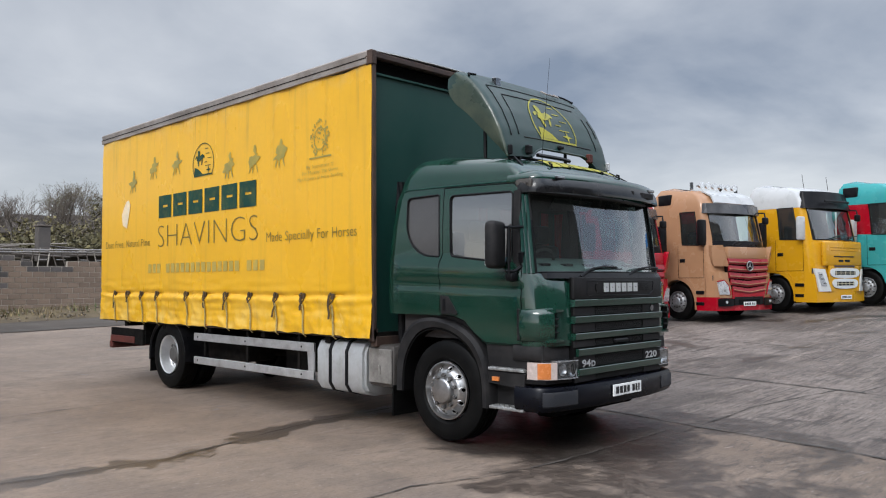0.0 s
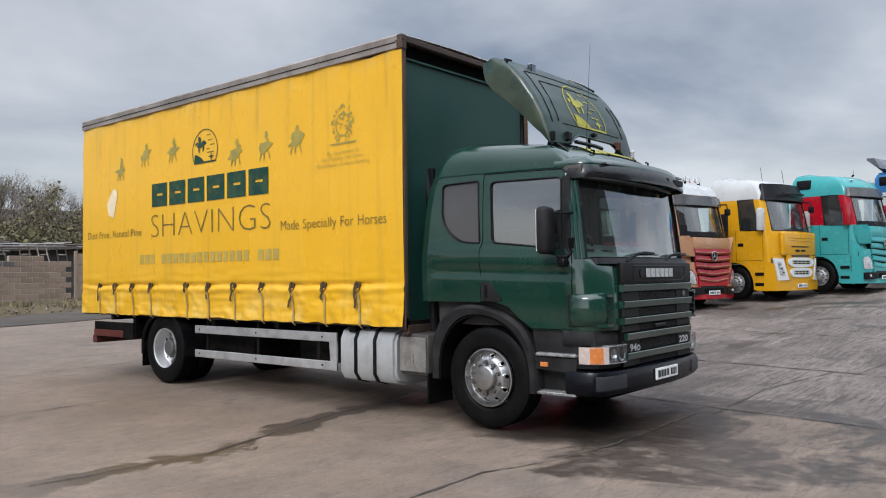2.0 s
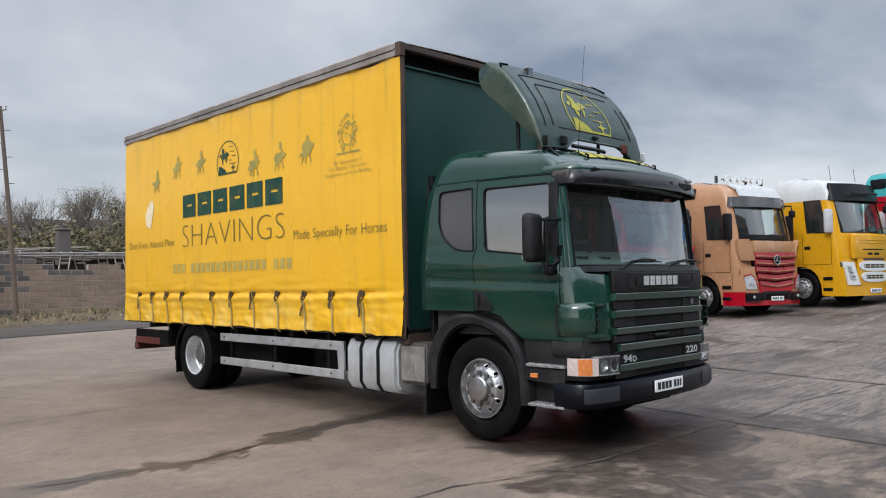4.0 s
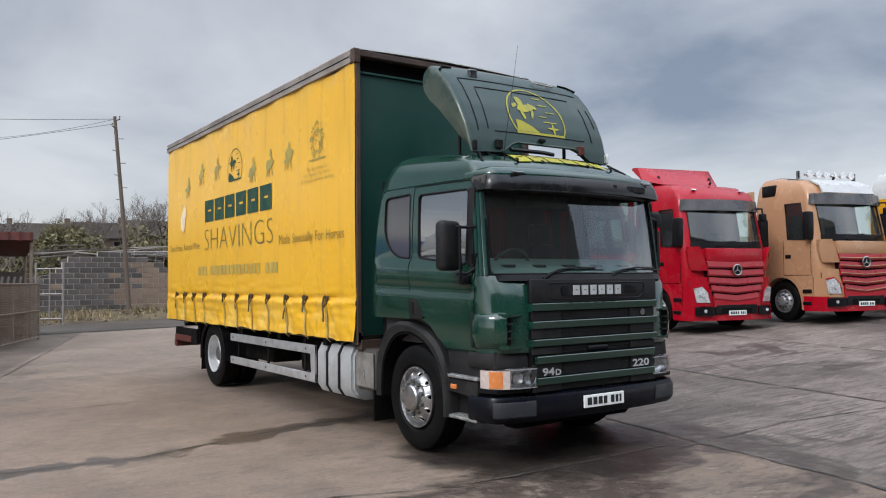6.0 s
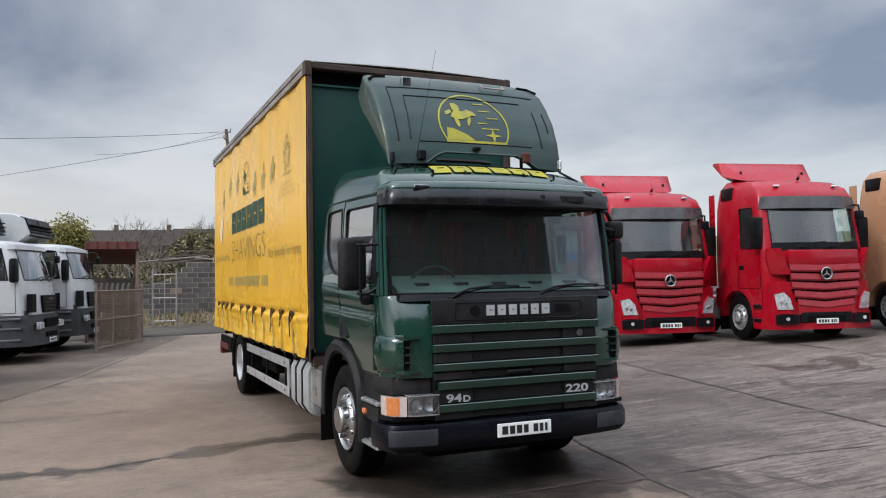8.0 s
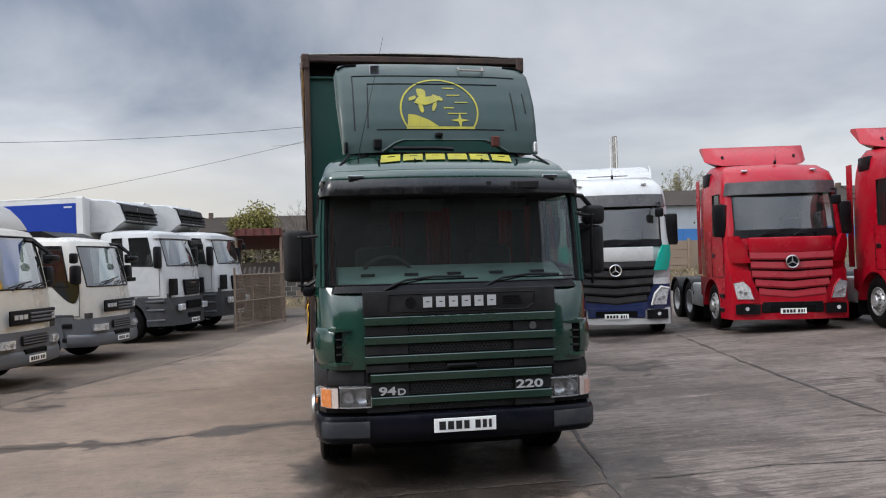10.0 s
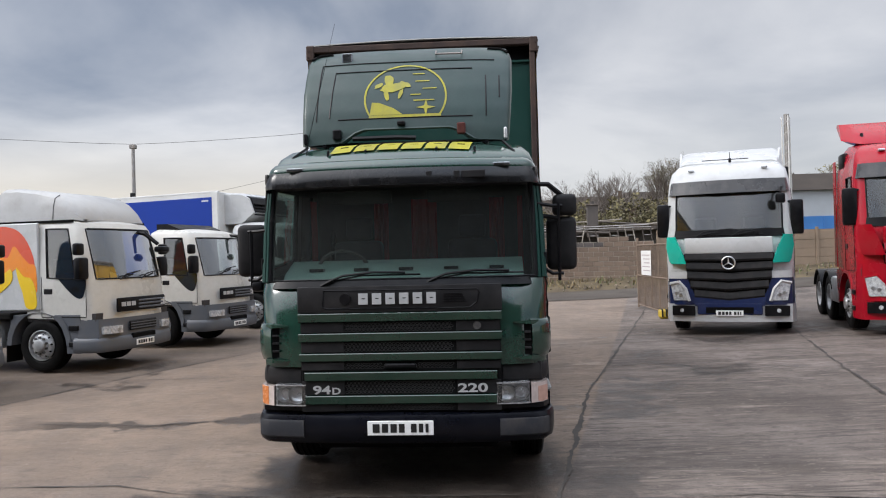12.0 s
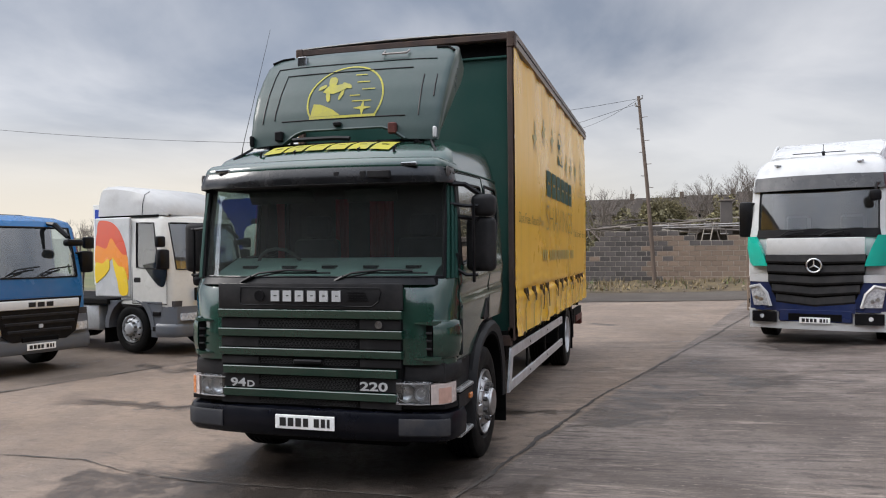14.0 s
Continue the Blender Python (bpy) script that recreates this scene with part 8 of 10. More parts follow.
def fh_tractor(m):
    t = thing("tractor_unit", m, "amber tractor unit with white roof and black visor panel", "lorry", "row of parked tractor units")
    cab_of(t, ACTROS, "yellow", "white")
    door_details(t, 1.235, 1.16, 2.05, -0.46, -1.32)
    vz = bmesh.new()
    band(vz, plan_curve(-0.24, 0.96, -0.46, -0.62, 1.16, 12), 2.93, 3.42, 0.03, 0.14)
    v = part("visor_panel", vz, M["plastic_black"], t, "black sun visor panel")
    part("visor_lamp", bbox(-0.20, -0.16, -0.6, 0.6, 3.10, 3.16, 0.01), M["plastic"], v)
    part("bonnet", bbox(-0.14, -0.004, -0.92, 0.92, 1.28, 1.99, 0.06, 3), P["yellow"], t)
    for z, w in ((1.80, 0.66), (1.72, 0.62), (1.54, 0.5)):
        part("bonnet_crease", bbox(-0.012, 0.008, -w, w, z, z + 0.03, 0.006), P["yellow"] if z > 1.6 else M["plastic_black"], t)
    part("grille", bbox(-0.06, 0.0, -0.74, 0.74, 0.56, 1.30, 0.02), P["yellow"], t)
    for y in (-0.16, 0.16):
        part("bonnet_slot", bbox(-0.02, 0.004, y - 0.12, y + 0.12, 1.40, 1.47, 0.01), M["plastic_black"], t)
    for z in (0.98, 0.68):
        w = 0.60 if z > 0.8 else 0.52
        fr = bmesh.new()
        prism(fr, rounded([(-w, z + 0.23), (w, z + 0.23), (w - 0.04, z), (-w + 0.04, z)], 4), "x", -0.02, 0.024)
        gr = part("grille_frame", fr, P["panel"], t, "white grille surround")
        part("grille_hole", bbox(0.0, 0.028, -w + 0.09, w - 0.09, z + 0.055, z + 0.175, 0.01), M["plastic_black"], gr)
        for k in range(5):
            y = (w - 0.14) * (-1 + 0.5 * k)
            part("grille_post", bbox(0.015, 0.033, y - 0.010, y + 0.010, z + 0.055, z + 0.175), P["cream_trim"], gr)
        part("grille_cross", bbox(0.015, 0.031, -w + 0.09, w - 0.09, z + 0.106, z + 0.122), P["cream_trim"], gr)
    part("grille_strip", bbox(-0.02, 0.014, -0.50, 0.50, 1.25, 1.31, 0.01), M["brown_steel"], t)
    for s in (-1, 1):
        hl = bmesh.new()
        ps = [(s * 0.70, 0.58), (s * 1.06, 0.58), (s * 1.20, 1.22), (s * 0.92, 1.20)]
        lo = [hl.verts.new((-0.03 - 0.5 * max(0, abs(y) - 0.85), y, z)) for y, z in ps]
        hi = [hl.verts.new((0.02 - 0.5 * max(0, abs(y) - 0.85), y, z)) for y, z in ps]
        hl.faces.new(lo)
        hl.faces.new(hi[::-1])
        for i in range(4):
            hl.faces.new((lo[i], hi[i], hi[(i + 1) % 4], lo[(i + 1) % 4]))
        lm = part("headlamp_surround", hl, P["panel"], t, "white tall headlamp surround")
        gl = bmesh.new()
        ps = [(s * 0.88, 0.72), (s * 1.03, 0.72), (s * 1.13, 1.12), (s * 1.0, 1.10)]
        gl.faces.new([gl.verts.new((0.026 - 0.5 * max(0, abs(y) - 0.85), y, z)) for y, z in ps])
        part("headlamp", gl, M["lamp_glass"], lm)
        for k in range(3):
            z = 0.80 + 0.12 * k
            y = s * (0.955 + 0.055 * k)
            part("lamp_divider", bbox(-0.02 - 0.025 * k, 0.0 - 0.025 * k, y - 0.06, y + 0.06, z, z + 0.02), M["lamp_dark"], lm)
    bp = bmesh.new()
    band(bp, plan_curve(0.0, 0.95, -0.13, -0.70, 1.235, 12), 0.28, 0.58, 0.02, 0.0)
    part("bumper", bp, P["yellow"], t)
    fw = bmesh.new()
    band(fw, plan_curve(-0.03, 0.96, -0.17, -0.60, 1.225, 12), 0.58, 1.30, 0.01, 0.0)
    part("front_wing", fw, P["yellow"], t)
    plate(t, 0.03, -0.26, 0.26, 0.36, 0.47)
    tall_mirrors(t, -0.52, 1.22, 2.02, 2.68, True, P["white"])
    wipers(t, 2.06, -0.05)
    arch_and_step(t, -1.40, 1.235, 1.14, "yellow", -0.42, -2.30, 0.30)
    running_gear(t, -1.40, 1.235, "steel", (-4.9,), 5.8)
    for k in range(2):
        an = bmesh.new()
        tube(an, [(-0.8, -0.6 + 1.2 * k, 3.55), (-0.85, -0.6 + 1.2 * k, 3.95)], 0.008, 4)
        part("aerial", an, M["plastic_black"], t)
    return t


def box_body(t, x0, x1, hw, z0, z1, side_col, fridge=False):
    """A box body with metal corner frames; with a cooling unit on its front where asked."""
    b = part("box_body", bbox(x0, x1, -hw, hw, z0, z1, 0.02), P["panel"], t, "pale insulated box body")
    for s in (-1, 1):
        part("side_panel", bbox(x0 + 0.10, x1 - 0.22, s * hw - 0.008, s * hw + 0.008, z0 + 0.12, z1 - 0.14, 0.004), P[side_col], b, "royal blue side panel")
        part("corner_trim", bbox(x1 - 0.20, x1 - 0.02, s * hw - 0.02, s * hw + 0.02, z0, z1, 0.01), P["panel"], b)
        part("corner_mark", bbox(x1 - 0.55, x1 - 0.33, s * hw - 0.012, s * hw + 0.012, z1 - 0.26, z1 - 0.22), P["panel"], b)
        part("top_trim", bbox(x0, x1, s * (hw - 0.03) - 0.035, s * (hw - 0.03) + 0.035, z1 - 0.02, z1 + 0.03, 0.008), P["panel"], b)
    if fridge:
        fr = bmesh.new()
        za = z1 - 0.92
        rings = []
        for y in (-0.98, -0.90, 0.90, 0.98):
            k = 0.0 if abs(y) > 0.95 else 0.04
            rings.append([Vector((x1, y, za - k * 0.5)), Vector((x1 + 0.55, y, za - k * 0.5)), Vector((x1 + 0.95 + k, y, za + 0.28)), Vector((x1 + 0.80 + k, y, z1 - 0.22)), Vector((x1 + 0.55, y, z1 - 0.10 + k)), Vector((x1, y, z1 - 0.06 + k))])
        u = part("cooling_unit", loft(fr, rings), P["white"], t, "white cooling unit with black louvres")
        lv = bmesh.new()
        for y0, y1 in ((-0.94, -0.1), (-0.02, 0.94)):
            loft(lv, [[Vector((x1 + 0.60, y, za + 0.02)), Vector((x1 + 1.0, y, za + 0.30)), Vector((x1 + 0.86, y, z1 - 0.20)), Vector((x1 + 0.70, y, z1 - 0.14)), Vector((x1 + 0.62, y, za + 0.2))] for y in (y0, y1)])
        part("louvre_cover", lv, M["plastic_black"], u)
        for k in range(4):
            part("louvre", bbox(x1 + 0.86, x1 + 1.01, -0.9, 0.9, za + 0.22 + 0.10 * k, za + 0.25 + 0.10 * k, 0.004), M["plastic"], u)
    return b


def rounded(pts, n=4):
    """A closed outline drawn as a smooth curve through its points."""
    out = []
    m = len(pts)
    for i in range(m):
        p0, p1, p2, p3 = (Vector(pts[(i + k) % m]) for k in (-1, 0, 1, 2))
        for k in range(n):
            t = k / n
            q = 0.5 * (2 * p1 + (p2 - p0) * t + (2 * p0 - 5 * p1 + 4 * p2 - p3) * t * t + (3 * p1 - p0 - 3 * p2 + p3) * t ** 3)
            out.append((max(-2.53, q.x), q.y))
    return out


FLAMES = (
    ("flame_red", [(0.03, 0.64), (0.06, 0.82), (0.12, 0.98), (0.42, 0.96), (0.62, 0.85), (0.76, 0.66), (0.80, 0.50), (0.68, 0.50), (0.55, 0.60), (0.42, 0.70), (0.30, 0.58), (0.14, 0.60)]),
    ("flame_orange", [(0.03, 0.64), (0.15, 0.64), (0.30, 0.62), (0.42, 0.75), (0.56, 0.64), (0.70, 0.54), (0.82, 0.50), (0.84, 0.20), (0.76, 0.34), (0.60, 0.36), (0.48, 0.48), (0.36, 0.44), (0.20, 0.38), (0.03, 0.38)]),
    ("flame_yellow", [(0.03, 0.42), (0.20, 0.42), (0.35, 0.48), (0.38, 0.36), (0.28, 0.27), (0.14, 0.20), (0.03, 0.17)]),
    ("flame_yellow", [(0.46, 0.50), (0.60, 0.39), (0.74, 0.36), (0.82, 0.20), (0.82, 0.02), (0.64, 0.02), (0.57, 0.20), (0.49, 0.36)]),
)


def small_lorry(m, label, col, sleeper=False, new_face=False, body=None, roof_fairing=False, roof_dark=False):
    """A light distribution lorry with a low, wide cab."""
    t = thing("small_lorry", m, label, "lorry", "row of parked rigid lorries")
    kit = dict(LITTLE, levels=[(a + (0.12 if a > 1.8 else 0.06 if a > 1.5 else 0.0), b + (0.12 if a > 1.8 else 0.06 if a > 1.5 else 0.0), *c) for a, b, *c in LITTLE["levels"]]) if sleeper else LITTLE
    cab_of(t, kit, col, screen="glass_sky")
    door_details(t, 1.09, 1.02, 1.76, -0.36, -1.34)
    # grey lower front
    fr = bmesh.new()
    band(fr, plan_curve(-0.02, 0.86, -0.16, -0.55, 1.085, 12), 0.62, 0.97, 0.02, 0.02)
    part("lower_front", fr, P["grey"], t, "grey moulded lower front")
    bp = bmesh.new()
    moulding(bp, round_plan(plan_curve(0.0, 0.86, -0.15, -0.62, 1.10, 12), 1), [(-0.02, 0.38), (0.020, 0.37), (0.042, 0.40), (0.048, 0.47), (0.046, 0.56), (0.030, 0.62), (-0.02, 0.645)])
    bump_ = part("bumper", bp, P["grey"], t, "grey front bumper", smooth=55)
    part("bumper_gap", bbox(-0.02, 0.045, -0.34, 0.34, 0.56, 0.66, 0.02), M["void"], bump_)
    for s in (-1, 1):
        hl = bmesh.new()
        prism(hl, [(-0.20, s * 0.58), (0.012, s * 0.58), (0.0, s * 0.80), (-0.09, s * 0.97), (-0.20, s * 0.97)], "z", 0.70, 0.84)
        lm = part("headlamp", hl, M["lamp_glass"], t, "clear oval headlamp")
        rf = bmesh.new()
        for y in (0.68, 0.82):
            tube(rf, [(-0.02, s * y, 0.77), (0.02 - 0.1 * (y > 0.8), s * y, 0.77)], 0.045, 10)
        part("reflector", rf, M["chrome"], lm)
    if new_face:
        gr = bmesh.new()
        prism(gr, [(-0.78, 1.30), (0.78, 1.30), (0.66, 0.70), (0.48, 0.58), (-0.48, 0.58), (-0.66, 0.70)], "x", -0.04, 0.025)
        g = part("grille", gr, M["plastic_black"], t)
        for k in range(3):
            part("grille_slat", bbox(0.01, 0.042, -0.68 + 0.05 * k, 0.68 - 0.05 * k, 0.98 - 0.13 * k, 1.04 - 0.13 * k, 0.012), M["plastic"], g)
        part("name_band", bbox(0.0, 0.045, -0.72, 0.72, 1.12, 1.27, 0.02, 2), P["panel"], g, "pale name band")
        for k in range(3):
            part("brand_block", bbox(0.045, 0.055, -0.22 + 0.16 * k, -0.10 + 0.16 * k, 1.155, 1.235), M["plastic"], g)
        part("badge", bbox(0.03, 0.05, -0.035, 0.035, 0.80, 0.86), P["white"], g)
    else:
        gr = bbox(-0.04, 0.005, -0.70, 0.70, 1.08, 1.34, 0.02, 2)
        g = part("grille", gr, M["plastic_black"], t)
        for k in range(3):
            part("grille_slat", bbox(0.0, 0.022, -0.12, 0.62, 1.12 + 0.065 * k, 1.155 + 0.065 * k, 0.008), P["grey"], g)
            part("brand_block", bbox(0.003, 0.014, -0.60 + 0.14 * k, -0.49 + 0.14 * k, 1.18, 1.26), M["white_text"], g)
        part("lower_grille", bbox(-0.01, 0.026, -0.40, 0.40, 0.72, 0.90, 0.02), M["plastic_black"], t)
        for k in range(3):
            part("lower_slat", bbox(0.02, 0.034, -0.38, 0.38, 0.745 + 0.05 * k, 0.765 + 0.05 * k), P["grey"], t)
        part("badge", bbox(0.0, 0.016, 0.56, 0.68, 1.14, 1.28, 0.01), M["white_text"], g)
    plate(t, 0.05, -0.26, 0.26, 0.43, 0.54)
    tall_mirrors(t, -0.44, 1.08, 1.70, 2.10, False)
    for s in (-1, 1):
        part("wide_mirror", bbox(-0.46, -0.34, s * 1.22 - 0.10, s * 1.22 + 0.10, 2.14, 2.36, 0.04, 2), M["plastic_black"], t)
    km = bmesh.new()
    tube(km, [(-0.55, 0.45, 2.60), (-0.25, 0.45, 2.56), (-0.02, 0.55, 2.34)], [0.03, 0.05, 0.04], 6)
    box(km, -0.08, 0.08, 0.48, 0.80, 2.18, 2.30, 0.04, 2)
    part("kerb_mirror", km, M["plastic_black"], t)
    wipers(t, 1.73, -0.06, 2, 0.6, (-0.55, 0.05))
    sill = kit["levels"][2][0]
    arch_and_step(t, -1.42, 1.09, 1.04, "grey", -0.50, -2.06, 0.36)
    for s in (-1, 1):
        if not new_face:
            dp = bmesh.new()
            prism(dp, rounded([(-0.40, sill + 0.10), (-0.42, sill - 0.30), (-0.62, sill - 0.30), (-0.96, sill + 0.02), (-0.98, sill + 0.10)], 4), "y", s * 1.088, s * 1.097)
            part("window_drop", dp, M["pane_black"], t, "dropped front corner of the door window")
        part("side_vent", bbox(-1.62, -1.44, s * 1.09 - 0.01, s * 1.09 + 0.012, 1.36, 1.50, 0.01), M["plastic_black"], t)
    running_gear(t, -1.42, 1.09, "steel", (-5.2,), 7.0, r=0.49)
    if roof_fairing:
        rings = []
        for x, z, w in ((-2.40, 3.36, 1.02), (-2.32, 3.43, 1.03), (-1.95, 3.43, 1.03), (-1.50, 3.37, 1.02), (-1.12, 3.28, 1.0), (-0.88, 3.17, 0.96), (-0.72, 3.04, 0.91), (-0.60, 2.84, 0.84)):
            low = min(2.80, z - 0.06)
            rings.append([Vector((x, -w - 0.02, low)), Vector((x, -w, z - 0.5 * (z - low))), Vector((x, -w + 0.05, z - 0.07)), Vector((x, -w + 0.17, z)), Vector((x, w - 0.17, z)), Vector((x, w - 0.05, z - 0.07)), Vector((x, w, z - 0.5 * (z - low))), Vector((x, w + 0.02, low))])
        fair = part("roof_fairing", loft(bmesh.new(), rings), P["fairing"], t, "white curved roof fairing with its shading put into a grey tone", smooth=40)
        for s in (-1, 1):
            part("fairing_seam", tube(bmesh.new(), [(-1.12, s * 1.022, 2.80), (-1.12, s * 1.003, 3.04), (-1.12, s * 0.955, 3.21), (-1.12, s * 0.83, 3.282)], 0.007, 4), M["void"], fair)
            # black strip stands in for the shadow line under the fairing
            part("fairing_gap", bbox(-2.38, -0.70, s * 1.0 - 0.03, s * 1.0 + 0.03, 2.755, 2.80), M["void"], fair)
            panel = part("side_fairing", bbox(-2.42, -1.38, s * 1.09 - 0.03, s * 1.09 + 0.03, 1.14, 2.76, 0.02), P["white"], t, "white side fairing with flame print")
            for k, (nm, pts) in enumerate(FLAMES):
                fb = bmesh.new()
                prism(fb, rounded([(-2.42 + 1.20 * a, 1.17 + b * 1.56) for a, b in pts], 5), "y", s * 1.116, s * (1.125 + 0.003 * (k if k < 3 else 2)))
                part("flame_print", fb, P[nm], panel)
    if roof_dark:
        dk = bmesh.new()
        rings = [[Vector((x, -0.85, z0)), Vector((x, -0.85, z)), Vector((x, 0.85, z)), Vector((x, 0.85, z0))] for x, z0, z in ((-1.6, 2.67, 2.86), (-1.3, 2.67, 2.86), (-1.0, 2.67, 2.74))]
        part("roof_spoiler", loft(dk, rings), M["plastic_black"], t)
    if body:
        box_body(t, -8.2, -2.45 if sleeper else -1.95, 1.22, 1.0, 3.15 if sleeper else 3.0, body)
    else:
        part("flat_deck", bbox(-7.0, -2.0, -1.15, 1.15, 0.98, 1.10, 0.02), M["chassis"], t)
    return t


def fridge_lorry(m, label):
    t = thing("refrigerated_lorry", m, label, "lorry", "row of parked rigid lorries")
    cab_of(t, MIDDLE, "white", screen="glass_sky")
    door_details(t, 1.16, 1.22, 2.02, -0.42, -1.30)
    vz = bmesh.new()
    band(vz, plan_curve(-0.30, 0.94, -0.46, -0.60, 1.10, 12), 2.74, 2.84, 0.04, 0.02)
    part("roof_edge", vz, P["white"], t)
    gb = bmesh.new()
    prism(gb, [(-0.52, 1.62), (0.52, 1.62), (0.44, 1.20), (-0.44, 1.20)], "x", -0.06, -0.005)
    g = part("grille", gb, M["plastic_black"], t, "black upper grille")
    for k in range(4):
        part("grille_slat", bbox(-0.01, 0.012, -0.42, 0.42, 1.24 + 0.09 * k, 1.28 + 0.09 * k, 0.006), M["plastic"], g)
    part("brand_block", bbox(0.0, 0.016, -0.18, 0.18, 1.50, 1.56), M["lamp_dark"], g)
    for s in (-1, 1):
        cs = bmesh.new()
        prism(cs, [(-0.16, s * 0.90), (-0.035, s * 0.90), (-0.08, s * 1.06), (-0.18, s * 1.13)], "z", 1.22, 1.66)
        part("corner_slot", cs, M["plastic_black"], t)
    bp = bmesh.new()
    band(bp, plan_curve(0.0, 0.92, -0.16, -0.78, 1.17, 12), 0.42, 1.16, 0.04, 0.03)
    b = part("bumper", bp, P["deep_grey"], t, "dark grey deep bumper")
    for s in (-1, 1):
        hl = bbox(-0.05, 0.055, min(s * 0.62, s * 0.92), max(s * 0.62, s * 0.92), 0.80, 0.98, 0.02)
        part("headlamp", hl, M["lamp_glass"], b, "square clear headlamp")
        st = bmesh.new()
        for z in (0.55, 0.82, 1.05):
            box(st, -0.78, -0.30, min(s * 1.05, s * 1.21), max(s * 1.05, s * 1.21), z, z + 0.05, 0.01)
        part("step_tread", st, P["grey"], b)
    part("lower_grille", bbox(0.0, 0.055, -0.48, 0.48, 0.84, 1.06, 0.02), M["void"], b)
    part("bumper_gap", bbox(0.0, 0.05, -0.40, 0.40, 0.60, 0.72, 0.01), M["void"], b)
    plate(t, 0.05, -0.26, 0.26, 0.46, 0.57)
    tall_mirrors(t, -0.46, 1.15, 1.94, 2.52, True)
    wipers(t, 2.02, -0.05, 2, 0.65, (-0.55, 0.05))
    arch_and_step(t, -1.40, 1.16, 1.18, "deep_grey", -0.75, -2.1, 0.42)
    running_gear(t, -1.40, 1.16, "steel", (-7.6, -8.9), 12.4, r=0.50)
    box_body(t, -12.8, -2.35, 1.27, 1.05, 3.90, "royal", True)
    return t


actros("tractor_unit", on_ground(-10.09, 5.42, -18), "white tractor unit with turquoise corners and navy bumper, on damp concrete", "white", lower="white", grille="dark", corner="turquoise", lower_centre="navy")
actros("tractor_unit", on_ground(-8.36, 8.55, -13), "bright red tractor unit with raised roof lip and three axles", "red", grille="red_dark", lip="red", hubs="steel")
actros("tractor_unit", on_ground(-6.22, 10.95, -13), "bright red tractor unit parked beside a tan one", "red", grille="red_dark", lip="red", hubs="steel")
actros("tractor_unit", on_ground(-4.75, 14.0, -13), "tan tractor unit with red bumper and chrome roof lamps", "tan", lower="red", roof="tan", grille="red_dark", slat_lines="tan", lamp_bar=True)
fh_tractor(on_ground(-3.2, 16.85, -13))
actros("tractor_unit", on_ground(-1.45, 19.2, -13), "teal tractor unit with red window band", "teal", grille="teal", band_col="red", band_levels=(2, 4), mirror_mat=P["red"])
actros("tractor_unit", on_ground(0.3, 22.3, -13), "white tractor unit at the end of the row", "white", grille="dark", lip="grey", roof="blue")
small_lorry(on_ground(-5.15, -7.45, 76), "blue small lorry with pale name band, on dry concrete", "blue", new_face=True, body=None)
small_lorry(on_ground(-8.54, -6.07, 78), "cream small lorry with flame printed side fairings and roof fairing", "cream", sleeper=True, roof_fairing=True)
small_lorry(on_ground(-12.23, -5.45, 76.5), "cream small lorry with grey bumper and black roof spoiler", "cream", roof_dark=True)
fridge_lorry(on_ground(-16.18, -4.43, 76, slope=-0.9), "white refrigerated lorry with blue box and cooling unit")
fridge_lorry(on_ground(-18.95, -3.44, 76, slope=-0.9), "white refrigerated lorry standing behind a mesh gate")

# ---------------------------------------------------------------- road, verge and block wall
M["block"] = material("weathered_block", (0.205, 0.145, 0.102), 0.85, vary=0.15, scale=2.5, bump=0.5, bump_scale=45, random_piece=0.15, dirt=(0.10, 0.085, 0.075), dirt_amount=0.5, dirt_scale=1.0)
M["block_dark"] = material("sooty_block", (0.080, 0.069, 0.062), 0.85, vary=0.25, scale=2.5, bump=0.5, bump_scale=45, random_piece=0.30, dirt=(0.13, 0.108, 0.085), dirt_amount=0.4, dirt_scale=1.0)
M["mortar"] = material("pale_mortar", (0.36, 0.315, 0.26), 0.9, vary=0.2, scale=4.0, bump=0.3, bump_scale=50)
M["render_wall"] = material("stained_panel_wall", (0.265, 0.195, 0.135), 0.85, vary=0.2, scale=0.8, dirt=(0.14, 0.11, 0.08), dirt_amount=0.6, dirt_scale=0.8)
M["stone"] = material("rubble", (0.16, 0.128, 0.092), 0.9, vary=0.3, scale=6.0, random_piece=0.45)
M["dead_grass"] = material("dry_grass", (0.20, 0.150, 0.075), 0.9, vary=0.3, scale=3.0, random_piece=0.4)
M["weeds"] = material("green_weeds", (0.075, 0.095, 0.025), 0.8, vary=0.3, scale=3.0, random_piece=0.4)
M["timber"] = material("grey_weathered_timber", (0.092, 0.075, 0.061), 0.85, vary=0.3, scale=3.0, stretch=(1, 0.2, 1), random_piece=0.4)
M["timber_pale"] = material("pale_timber", (0.30, 0.265, 0.22), 0.8, vary=0.25, scale=3.0)
M["galv"] = material("galvanised_steel", (0.28, 0.265, 0.25), 0.5, 0.5, vary=0.2, scale=5.0, dirt=(0.20, 0.14, 0.09), dirt_amount=0.5, dirt_scale=3.0)
M["rusty"] = material("rusty_mesh", (0.20, 0.145, 0.105), 0.8, vary=0.3, scale=4.0)
M["pole_wood"] = material("tarred_pole", (0.105, 0.075, 0.055), 0.8, vary=0.25, scale=4.0, stretch=(1, 1, 0.1))
M["bark"] = material("grey_bark", (0.13, 0.105, 0.085), 0.9, vary=0.25, scale=4.0)
M["twig"] = material("brown_twigs", (0.145, 0.118, 0.100), 0.9, vary=0.3, scale=3.0)
